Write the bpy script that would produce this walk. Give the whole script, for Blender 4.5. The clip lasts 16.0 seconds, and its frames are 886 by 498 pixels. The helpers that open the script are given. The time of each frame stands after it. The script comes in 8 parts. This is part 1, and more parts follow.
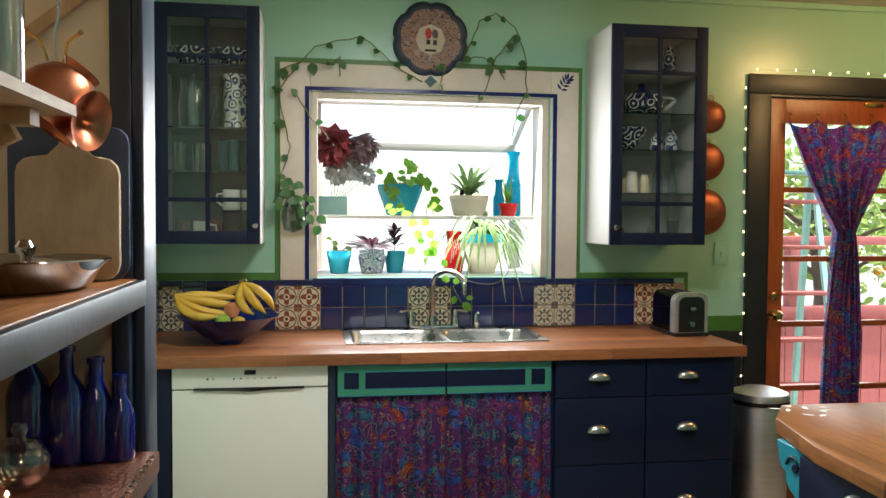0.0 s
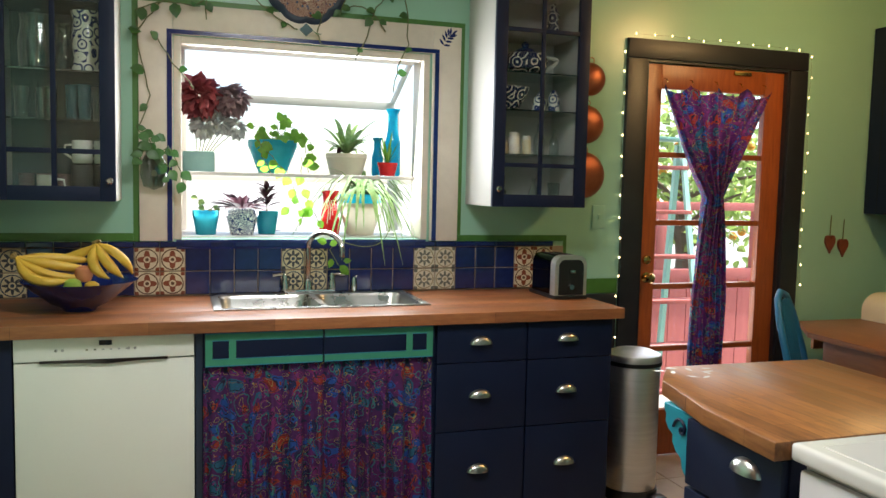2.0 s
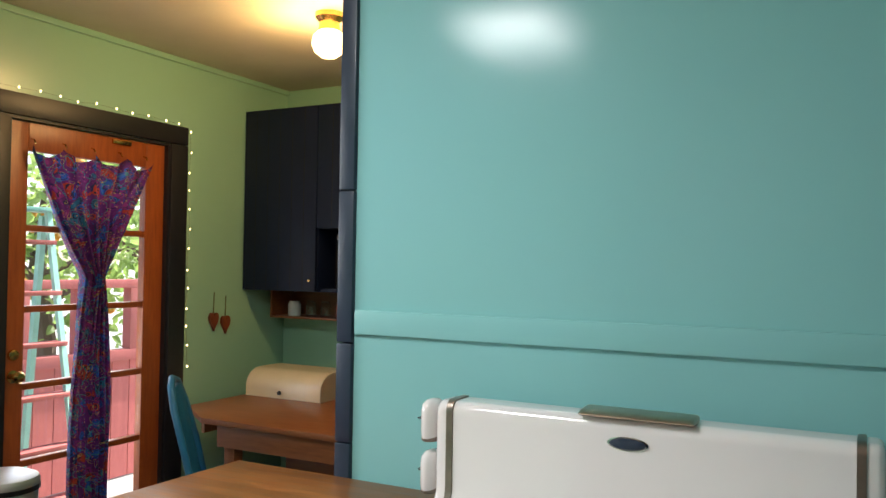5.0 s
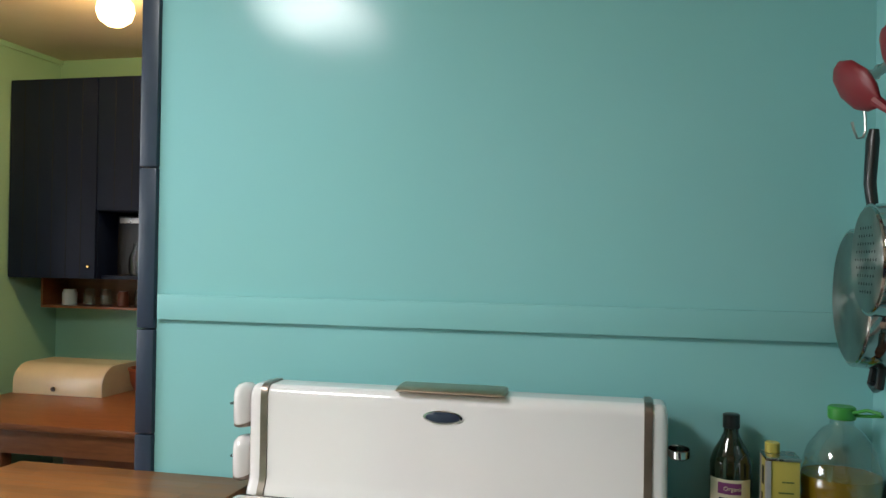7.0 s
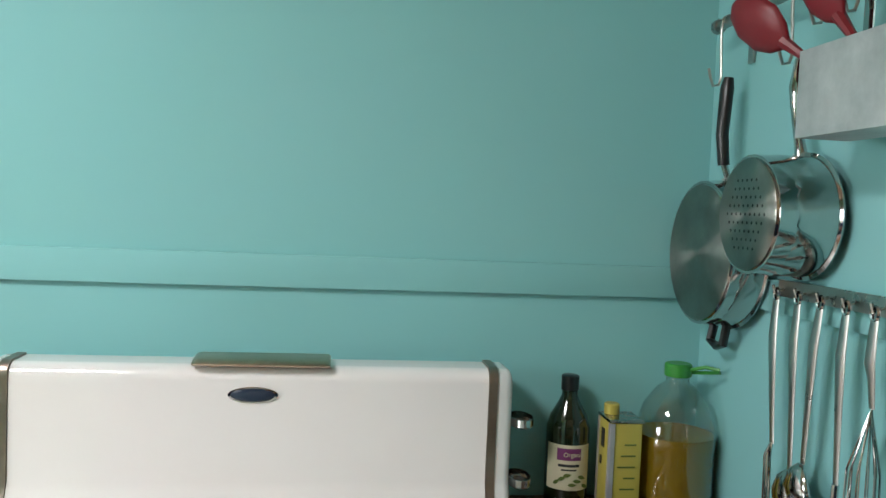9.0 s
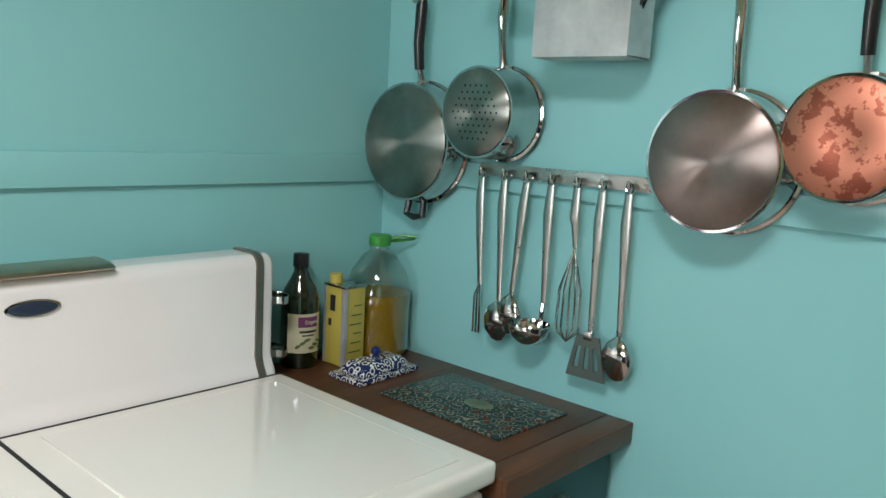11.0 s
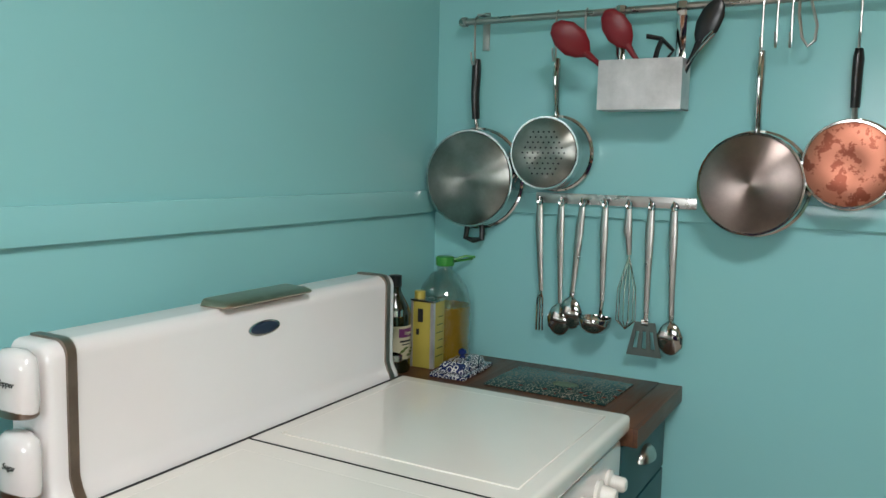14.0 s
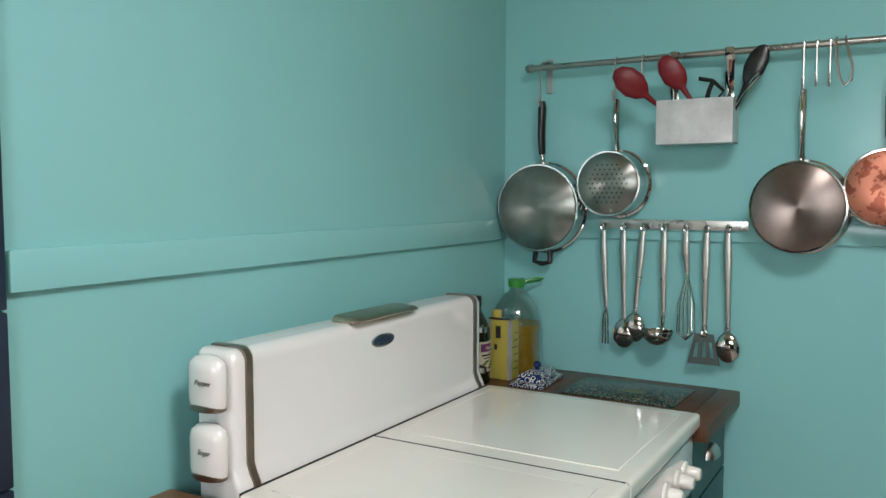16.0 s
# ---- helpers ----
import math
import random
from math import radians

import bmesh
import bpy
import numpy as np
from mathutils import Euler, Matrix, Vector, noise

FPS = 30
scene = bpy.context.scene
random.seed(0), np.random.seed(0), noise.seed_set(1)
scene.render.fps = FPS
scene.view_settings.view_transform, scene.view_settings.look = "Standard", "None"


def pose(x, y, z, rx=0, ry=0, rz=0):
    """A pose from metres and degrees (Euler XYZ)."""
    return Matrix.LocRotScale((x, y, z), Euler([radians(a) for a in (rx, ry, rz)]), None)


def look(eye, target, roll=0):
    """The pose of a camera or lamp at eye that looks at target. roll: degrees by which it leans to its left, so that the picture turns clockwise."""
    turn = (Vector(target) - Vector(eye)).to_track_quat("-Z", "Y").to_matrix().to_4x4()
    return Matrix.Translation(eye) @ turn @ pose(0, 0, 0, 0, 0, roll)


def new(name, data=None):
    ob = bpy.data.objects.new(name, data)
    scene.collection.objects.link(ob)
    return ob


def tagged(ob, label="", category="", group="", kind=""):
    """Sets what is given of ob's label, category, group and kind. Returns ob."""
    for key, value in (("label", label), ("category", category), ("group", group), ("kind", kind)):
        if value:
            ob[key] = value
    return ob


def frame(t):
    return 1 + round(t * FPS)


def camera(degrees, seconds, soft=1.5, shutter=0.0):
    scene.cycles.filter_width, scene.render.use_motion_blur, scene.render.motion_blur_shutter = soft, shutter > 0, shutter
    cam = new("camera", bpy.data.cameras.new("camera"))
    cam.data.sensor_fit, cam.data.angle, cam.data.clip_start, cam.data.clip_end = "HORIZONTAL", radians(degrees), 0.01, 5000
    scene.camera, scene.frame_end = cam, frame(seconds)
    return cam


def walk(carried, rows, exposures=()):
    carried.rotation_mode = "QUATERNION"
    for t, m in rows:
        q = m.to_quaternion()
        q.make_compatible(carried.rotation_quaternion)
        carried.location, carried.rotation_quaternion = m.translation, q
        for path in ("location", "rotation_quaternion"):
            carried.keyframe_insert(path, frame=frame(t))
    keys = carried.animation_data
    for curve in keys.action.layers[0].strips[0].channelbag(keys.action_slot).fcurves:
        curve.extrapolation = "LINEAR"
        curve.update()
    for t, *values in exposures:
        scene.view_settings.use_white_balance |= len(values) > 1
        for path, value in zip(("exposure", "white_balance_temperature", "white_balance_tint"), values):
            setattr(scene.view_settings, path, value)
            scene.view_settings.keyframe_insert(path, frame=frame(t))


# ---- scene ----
cam = camera(57.6, 16.0)
PATH = [
    (0, (-0.067, 0.33, 1.416), (0.251, 2.303, 1.338), 0.4),
    (0.5, (-0.089, 0.359, 1.41), (0.26, 2.325, 1.29), 0.3),
    (1, (-0.112, 0.393, 1.4), (0.332, 2.336, 1.226), -0.0),
    (1.5, (-0.095, 0.439, 1.4), (0.416, 2.363, 1.205), 1.0),
    (2, (-0.073, 0.479, 1.396), (0.557, 2.37, 1.234), 1.3),
    (2.5, (-0.149, 0.521, 1.408), (0.722, 2.316, 1.264), 0.4),
    (3, (-0.206, 0.52, 1.399), (0.88, 2.193, 1.249), 0.9),
    (3.5, (-0.194, 0.551, 1.399), (1.104, 2.066, 1.261), 2.4),
    (4, (-0.084, 0.635, 1.4), (1.333, 2.043, 1.301), 4.0),
    (4.5, (0.008, 0.727, 1.409), (1.551, 1.996, 1.323), 3.6),
    (5, (0.053, 0.867, 1.435), (1.821, 1.801, 1.476), 0.9),
    (5.2, (0.036, 0.924, 1.422), (1.864, 1.734, 1.48), 1.5),
    (7.5, (0.017, 0.929, 1.416), (1.982, 1.304, 1.396), 1.0),
    (8, (0.082, 0.943, 1.41), (2.064, 1.201, 1.338), 1.7),
    (8.5, (0.193, 1.029, 1.409), (2.191, 1.06, 1.335), 1.9),
    (9, (0.27, 1.153, 1.413), (2.25, 0.89, 1.314), 2.4),
    (9.5, (0.336, 1.324, 1.42), (2.207, 0.628, 1.292), 0.4),
    (10, (0.337, 1.447, 1.402), (2.002, 0.351, 1.241), 0.9),
    (10.2, (0.335, 1.504, 1.401), (1.926, 0.311, 1.187), 1.7),
    (12.3, (0.492, 2.095, 1.403), (1.577, 0.432, 1.167), 1.7),
    (12.5, (0.502, 2.137, 1.404), (1.586, 0.47, 1.184), 1.5),
    (13, (0.62, 2.266, 1.41), (1.625, 0.552, 1.184), 0.5),
    (13.5, (0.665, 2.334, 1.394), (1.623, 0.592, 1.176), 1.0),
    (14, (0.639, 2.375, 1.398), (1.613, 0.641, 1.182), 1.3),
    (14.5, (0.573, 2.421, 1.396), (1.659, 0.756, 1.179), 2.2),
    (15, (0.562, 2.499, 1.395), (1.702, 0.87, 1.184), 2.0),
    (15.5, (0.627, 2.592, 1.395), (1.722, 0.928, 1.214), 0.5),
    (16, (0.663, 2.654, 1.399), (1.678, 0.937, 1.26), 0.0),
]
EXPOSURES = [(0, 1.5), (2.5, 1.45), (4.5, 1.35), (7.5, 1.55), (10, 1.68), (12.5, 1.53), (14.5, 1.36), (16, 1.34)]
walk(cam, [(t, look(eye, target, roll)) for t, eye, target, roll in PATH], EXPOSURES)

# ---------------------------------------------------------------- world, sun, large lights
world = bpy.data.worlds.new("sky_world")
scene.world = world
world.use_nodes = True
wn = world.node_tree.nodes
sky = wn.new("ShaderNodeTexSky")
sky.sky_type = "NISHITA"
sky.sun_disc = False
sky.sun_elevation, sky.sun_rotation = radians(50), radians(97)
world.node_tree.links.new(sky.outputs[0], wn["Background"].inputs[0])
wn["Background"].inputs[1].default_value = 0.15


def lamp(name, kind, energy, color, m, size=0.2, size_y=None):
    data = bpy.data.lights.new(name, kind)
    data.energy, data.color = energy, color
    if kind == "AREA":
        data.shape, data.size, data.size_y = "RECTANGLE", size, size_y or size
    elif kind == "SUN":
        data.angle = radians(0.6)
    else:
        data.shadow_soft_size = size
    ob = new(name, data)
    ob.matrix_world = m
    return ob


lamp("sun", "SUN", 5.0, (1, 0.95, 0.88), look((5, -0.6, 6), (0, 0, 0)))
lamp("window_daylight", "AREA", 11.5, (0.93, 0.97, 1.0), look((0.48, 4.10, 1.60), (0.48, 2.0, 1.2)), 1.0, 0.75)
lamp("door_daylight", "AREA", 2.5, (0.95, 0.98, 1.0), look((2.55, 4.08, 1.2), (2.4, 2.0, 0.9)), 0.55, 1.4)
lamp("kitchen_ceiling_bulb", "AREA", 11, (0.98, 0.99, 1.0), look((0.40, 2.15, 2.40), (0.40, 2.15, 0)), 0.50, 0.40)
lamp("rear_room_bulb", "POINT", 7, (1.0, 0.74, 0.46), pose(0.6, -1.0, 2.25), 0.08)
lamp("nook_bulb", "POINT", 10.5, (1.0, 0.62, 0.25), pose(2.78, 2.86, 2.335), 0.06)

# ---------------------------------------------------------------- materials
MATS = {}


def mat(name, c1, c2=None, rough=0.5, metal=0.0, scale=6.0, bump=0.0, bscale=80.0, coat=0.0, stretch=(1, 1, 1), vary=0.0,
        rough2=None, trans=0.0, spec=0.5, emit=None, estr=0.0, thin=0.0):
    """Node material: two-scale colour noise, roughness wear and bump."""
    m = bpy.data.materials.new(name)
    m.use_nodes = True
    nt = m.node_tree
    N, L = nt.nodes, nt.links
    bs = N["Principled BSDF"]
    bs.inputs["Roughness"].default_value = rough
    bs.inputs["Metallic"].default_value = metal
    bs.inputs["Specular IOR Level"].default_value = spec
    bs.inputs["Coat Weight"].default_value = coat
    bs.inputs["Coat Roughness"].default_value = 0.08
    bs.inputs["Transmission Weight"].default_value = trans
    tc = N.new("ShaderNodeTexCoord")
    mp = N.new("ShaderNodeMapping")
    mp.inputs["Scale"].default_value = stretch
    L.new(tc.outputs["Object"], mp.inputs["Vector"])
    no = N.new("ShaderNodeTexNoise")
    no.inputs["Scale"].default_value = scale
    no.inputs["Detail"].default_value = 6
    no.inputs["Roughness"].default_value = 0.65
    L.new(mp.outputs[0], no.inputs["Vector"])
    ra = N.new("ShaderNodeValToRGB")
    c2 = c2 or tuple(0.85 * v for v in c1)
    ra.color_ramp.elements[0].position, ra.color_ramp.elements[1].position = 0.3, 0.7
    ra.color_ramp.elements[0].color, ra.color_ramp.elements[1].color = (*c2, 1), (*c1, 1)
    L.new(no.outputs["Fac"], ra.inputs["Fac"])
    out = ra.outputs["Color"]
    if vary:
        oi = N.new("ShaderNodeObjectInfo")
        hs = N.new("ShaderNodeHueSaturation")
        mr = N.new("ShaderNodeMapRange")
        mr.inputs["To Min"].default_value, mr.inputs["To Max"].default_value = 1 - vary, 1 + vary
        L.new(oi.outputs["Random"], mr.inputs["Value"])
        L.new(mr.outputs[0], hs.inputs["Value"])
        L.new(out, hs.inputs["Color"])
        out = hs.outputs["Color"]
    L.new(out, bs.inputs["Base Color"])
    if rough2 is not None:
        mr2 = N.new("ShaderNodeMapRange")
        mr2.inputs["From Min"].default_value, mr2.inputs["From Max"].default_value = 0.3, 0.7
        mr2.inputs["To Min"].default_value, mr2.inputs["To Max"].default_value = rough, rough2
        L.new(no.outputs["Fac"], mr2.inputs["Value"])
        L.new(mr2.outputs[0], bs.inputs["Roughness"])
    if bump:
        nb = N.new("ShaderNodeTexNoise")
        nb.inputs["Scale"].default_value = bscale
        nb.inputs["Detail"].default_value = 3
        L.new(mp.outputs[0], nb.inputs["Vector"])
        bu = N.new("ShaderNodeBump")
        bu.inputs["Strength"].default_value = bump
        bu.inputs["Distance"].default_value = 0.004
        L.new(nb.outputs["Fac"], bu.inputs["Height"])
        L.new(bu.outputs[0], bs.inputs["Normal"])
    if emit:
        bs.inputs["Emission Color"].default_value = (*emit, 1)
        bs.inputs["Emission Strength"].default_value = estr
    if thin:
        tr = N.new("ShaderNodeBsdfTranslucent")
        L.new(out, tr.inputs["Color"])
        mx = N.new("ShaderNodeMixShader")
        mx.inputs[0].default_value = thin
        L.new(bs.outputs[0], mx.inputs[1])
        L.new(tr.outputs[0], mx.inputs[2])
        L.new(mx.outputs[0], N["Material Output"].inputs["Surface"])
    MATS[name] = m
    return m


def pane_mat(name, tint=(1, 1, 1), gloss=1.0):
    """Thin clear glass: see-through with a Fresnel gloss."""
    m = bpy.data.materials.new(name)
    m.use_nodes = True
    N, L = m.node_tree.nodes, m.node_tree.links
    N.remove(N["Principled BSDF"])
    t, g, f, mx = N.new("ShaderNodeBsdfTransparent"), N.new("ShaderNodeBsdfGlossy"), N.new("ShaderNodeLayerWeight"), N.new("ShaderNodeMixShader")
    t.inputs[0].default_value = (*tint, 1)
    g.inputs["Roughness"].default_value = 0.03
    mu = N.new("ShaderNodeMath")
    mu.operation = "POWER"
    mu.inputs[1].default_value = 4.0
    ma = N.new("ShaderNodeMath")
    ma.operation = "MULTIPLY_ADD"
    ma.inputs[1].default_value, ma.inputs[2].default_value = 0.5 * gloss, 0.035 * gloss
    L.new(f.outputs["Facing"], mu.inputs[0])
    L.new(mu.outputs[0], ma.inputs[0])
    L.new(ma.outputs[0], mx.inputs[0])
    L.new(t.outputs[0], mx.inputs[1])
    L.new(g.outputs[0], mx.inputs[2])
    L.new(mx.outputs[0], N["Material Output"].inputs["Surface"])
    MATS[name] = m
    return m


TURQ = mat("turquoise_paint", (0.250, 0.548, 0.535), (0.252, 0.530, 0.549), rough=0.15, scale=0.9, bump=0.22, bscale=9, rough2=0.22, spec=0.24)
GREENWALL = mat("green_paint", (0.31, 0.55, 0.42), (0.29, 0.52, 0.395), rough=0.28, scale=1.2, bump=0.03, bscale=5)
CREAMWALL = mat("cream_wall_paint", (0.72, 0.62, 0.47), (0.64, 0.54, 0.40), rough=0.6, scale=2, bump=0.08)
CEIL = mat("ceiling_paint", (0.70, 0.63, 0.50), (0.62, 0.55, 0.43), rough=0.75, scale=1.5, bump=0.15, bscale=50)
TRIMCREAM = mat("cream_trim_paint", (0.70, 0.62, 0.52), (0.61, 0.535, 0.445), rough=0.4, scale=9, bump=0.1)
NAVY = mat("navy_paint", (0.0045, 0.010, 0.036), (0.0035, 0.0075, 0.027), rough=0.42, scale=5, bump=0.06, bscale=40, rough2=0.58, spec=0.28)
NAVYTRIM = mat("slate_navy_trim_paint", (0.018, 0.032, 0.062), (0.012, 0.022, 0.045), rough=0.3, scale=7, bump=0.15, bscale=30, rough2=0.45)
CHARCOAL = mat("charcoal_casing_paint", (0.016, 0.017, 0.022), (0.010, 0.011, 0.015), rough=0.4, scale=8, bump=0.15, bscale=30)
GREENBAND = mat("leaf_green_paint", (0.07, 0.20, 0.035), (0.05, 0.15, 0.025), rough=0.4, scale=14)
DOORWOOD = mat("orange_stained_wood", (0.38, 0.095, 0.022), (0.25, 0.055, 0.014), rough=0.35, scale=7, stretch=(9, 9, 1), bump=0.06)
TABLEWOOD = mat("brown_table_wood", (0.30, 0.105, 0.038), (0.19, 0.06, 0.022), rough=0.35, scale=7, stretch=(9, 1, 9), bump=0.05)
PALEWOOD = mat("pale_beech", (0.56, 0.38, 0.21), (0.40, 0.25, 0.13), rough=0.5, scale=6, stretch=(8, 8, 1), bump=0.05)
BOARDWOOD = mat("scrubbed_maple", (0.52, 0.40, 0.27), (0.40, 0.29, 0.18), rough=0.6, scale=9, stretch=(3, 3, 1), bump=0.06)
WHITEMELAMINE = mat("white_melamine", (0.60, 0.575, 0.545), (0.55, 0.53, 0.50), rough=0.4, scale=3)
# left cabinet's back panel: shade of the dim interior put into its colour
SHADEDBACK = mat("shaded_slate_back", (0.075, 0.105, 0.11), (0.055, 0.08, 0.085), rough=0.5, scale=4)
ENAMEL = mat("cream_enamel", (0.80, 0.765, 0.715), (0.77, 0.73, 0.675), rough=0.12, scale=2.5, coat=0.6, bump=0.02, bscale=12)
ENAMELW = mat("white_enamel", (0.82, 0.775, 0.775), (0.79, 0.745, 0.74), rough=0.12, scale=2.5, coat=0.6)
DWWHITE = mat("dishwasher_white", (0.80, 0.78, 0.71), (0.77, 0.75, 0.68), rough=0.28, scale=2)
STEEL = mat("brushed_steel", (0.52, 0.505, 0.48), (0.38, 0.37, 0.35), rough=0.22, metal=1, scale=9, rough2=0.38)
CHROME = mat("chrome", (0.56, 0.55, 0.54), (0.46, 0.45, 0.44), rough=0.07, metal=1, scale=12)
HOODBRONZE = mat("aged_bronze_chrome", (0.50, 0.40, 0.30), (0.40, 0.31, 0.23), rough=0.3, metal=1, scale=24)
NICKEL = mat("satin_nickel", (0.62, 0.60, 0.56), (0.5, 0.48, 0.45), rough=0.28, metal=1, scale=20)
COPPER = mat("copper", (0.54, 0.20, 0.105), (0.33, 0.105, 0.052), rough=0.24, metal=1, scale=9, bump=0.12, bscale=60, rough2=0.4)
COPPERSHEET = mat("hammered_copper_sheet", (0.42, 0.17, 0.10), (0.24, 0.085, 0.05), rough=0.28, metal=1, scale=12, bump=0.8, bscale=90, rough2=0.45)
WORNEDGE = mat("worn_whitewashed_edge", (0.46, 0.38, 0.31), (0.32, 0.25, 0.19), rough=0.6, scale=12, stretch=(6, 1, 6), bump=0.1)
DULLCOPPER = mat("dull_copper", (0.40, 0.135, 0.075), (0.26, 0.08, 0.045), rough=0.4, metal=0.85, scale=9, bump=0.12, bscale=60, rough2=0.46)
BRASS = mat("brass", (0.70, 0.45, 0.16), (0.5, 0.3, 0.1), rough=0.22, metal=1, scale=12)
STEELEDGE = mat("painted_steel_angle", (0.085, 0.10, 0.115), (0.045, 0.055, 0.065), rough=0.33, metal=0.6, scale=14, bump=0.1, rough2=0.45)
BLACK = mat("black_plastic", (0.012, 0.012, 0.013), (0.008, 0.008, 0.009), rough=0.3, scale=10)
# near-black colour in place of the shade in gaps, slots, grooves and holes
GAPSHADE = mat("gap_shade", (0.01, 0.01, 0.012), rough=0.8)
REDSIL = mat("red_silicone", (0.21, 0.008, 0.016), (0.16, 0.006, 0.012), rough=0.4, scale=8)
CHAIRBLUE = mat("blue_chair_paint", (0.015, 0.17, 0.36), (0.012, 0.13, 0.28), rough=0.4, scale=10)
TEALBASE = mat("dark_teal_paint", (0.015, 0.075, 0.085), (0.011, 0.055, 0.063), rough=0.4, scale=6)
AQUA = mat("aqua_paint", (0.02, 0.28, 0.36), (0.015, 0.21, 0.28), rough=0.35, scale=10)
AQUAPOT = mat("turquoise_glaze", (0.035, 0.46, 0.58), (0.025, 0.36, 0.48), rough=0.25, scale=8, thin=0.45)
CREAMPOT = mat("cream_ceramic", (0.64, 0.56, 0.45), (0.55, 0.47, 0.37), rough=0.5, scale=6, thin=0.2)
REDGLAZE = mat("red_glaze", (0.55, 0.012, 0.015), (0.45, 0.01, 0.012), rough=0.2, scale=6, thin=0.15)
WHITECER = mat("white_ceramic", (0.78, 0.76, 0.70), rough=0.2, scale=6)
COBALT = mat("cobalt_glaze", (0.008, 0.02, 0.13), (0.006, 0.014, 0.09), rough=0.15, scale=6, coat=0.3)
BLUETILE = mat("cobalt_blue_tile", (0.010, 0.022, 0.105), (0.006, 0.013, 0.065), rough=0.14, scale=20, coat=0.4, vary=0.25, bump=0.08, bscale=25)
GROUT = mat("tan_grout", (0.34, 0.25, 0.19), (0.28, 0.2, 0.15), rough=0.85, scale=40)
FLOORTILE = mat("beige_floor_tile", (0.46, 0.38, 0.31), (0.36, 0.29, 0.23), rough=0.4, scale=7, vary=0.08, bump=0.05)
LEAF = mat("leaf_green", (0.20, 0.40, 0.04), (0.11, 0.27, 0.025), rough=0.4, scale=30, thin=0.6)
LEAFDARK = mat("dark_leaf", (0.055, 0.15, 0.035), (0.03, 0.09, 0.022), rough=0.4, scale=30, thin=0.2)
LEAFPALE = mat("variegated_leaf", (0.40, 0.50, 0.22), (0.12, 0.28, 0.05), rough=0.45, scale=60, thin=0.45)
LEAFPURPLE = mat("purple_leaf", (0.10, 0.035, 0.05), (0.06, 0.02, 0.03), rough=0.4, scale=30, thin=0.3)
STEM = mat("vine_stem", (0.13, 0.15, 0.05), (0.08, 0.09, 0.03), rough=0.6, scale=40)
SOIL = mat("potting_soil", (0.03, 0.02, 0.013), rough=0.9, scale=60, bump=0.5)
FLOWERRED = mat("burgundy_petal", (0.46, 0.13, 0.14), (0.27, 0.045, 0.055), rough=0.6, scale=25, thin=0.45)
FLOWERDUSK = mat("dusky_mauve_petal", (0.40, 0.29, 0.30), (0.24, 0.15, 0.16), rough=0.6, scale=25, thin=0.45)
FLOWERGREY = mat("silver_grey_petal", (0.60, 0.60, 0.56), (0.42, 0.43, 0.42), rough=0.7, scale=25, thin=0.3)
BANANA = mat("banana_peel", (0.66, 0.42, 0.05), (0.52, 0.30, 0.03), rough=0.45, scale=14)
BANANATIP = mat("banana_stem", (0.20, 0.14, 0.03), (0.12, 0.07, 0.02), rough=0.6, scale=20)
APPLE = mat("green_apple", (0.30, 0.42, 0.06), (0.24, 0.34, 0.05), rough=0.3, scale=10)
PEACH = mat("peach_skin", (0.55, 0.22, 0.09), (0.45, 0.14, 0.06), rough=0.6, scale=10)
GREENPAINT = mat("sea_green_paint", (0.05, 0.26, 0.16), (0.04, 0.21, 0.13), rough=0.4, scale=12)
BLUELINE = mat("sky_blue_paint", (0.03, 0.20, 0.32), rough=0.4)
FENCERED = mat("red_fence_stain", (0.55, 0.15, 0.13), (0.44, 0.11, 0.10), rough=0.75, scale=5, stretch=(5, 5, 1), vary=0.15)
LADDERGREEN = mat("mint_ladder_paint", (0.36, 0.66, 0.56), (0.27, 0.55, 0.46), rough=0.5, scale=9)
CONCRETE = mat("pale_patio_concrete", (0.45, 0.43, 0.40), (0.36, 0.34, 0.31), rough=0.85, scale=1.2, bump=0.1)
BARK = mat("grey_bark", (0.16, 0.11, 0.075), (0.09, 0.06, 0.04), rough=0.9, scale=10, bump=0.4)
TREELEAF = mat("citrus_leaf", (0.34, 0.46, 0.14), (0.22, 0.34, 0.08), rough=0.4, scale=2, thin=0.7)
ORANGE = mat("orange_fruit", (0.75, 0.30, 0.02), rough=0.4)
CREAMBOX = mat("cream_painted_metal", (0.72, 0.60, 0.42), (0.66, 0.54, 0.37), rough=0.25, scale=5, coat=0.3)
OLIVEGLASS = mat("dark_green_glass", (0.006, 0.012, 0.004), rough=0.08, scale=3, coat=0.5)
COBALTGLASS = mat("cobalt_bottle_glass", (0.004, 0.010, 0.15), (0.003, 0.007, 0.095), rough=0.06, scale=3, coat=0.6)
TEALGLASS = mat("teal_glass", (0.03, 0.50, 0.64), (0.02, 0.40, 0.55), rough=0.1, scale=8, thin=0.7)
MINTPOT = mat("pale_mint_ceramic", (0.30, 0.50, 0.46), (0.25, 0.43, 0.40), rough=0.4, scale=8, thin=0.3)
BOARDBLUE = mat("blue_board_plastic", (0.030, 0.060, 0.125), (0.022, 0.045, 0.095), rough=0.5, scale=12)
OIL = mat("golden_oil", (0.50, 0.29, 0.02), (0.42, 0.23, 0.015), rough=0.08, scale=3, coat=0.5, thin=0.3)
YELLOWTIN = mat("yellow_tin", (0.50, 0.41, 0.09), (0.42, 0.34, 0.06), rough=0.3, scale=6)
GREENCAP = mat("green_cap", (0.05, 0.30, 0.05), rough=0.35)
PAPER = mat("paper_label", (0.62, 0.56, 0.40), (0.55, 0.5, 0.35), rough=0.6, scale=30)
PLUM = mat("plum_ink", (0.17, 0.03, 0.13), rough=0.5)
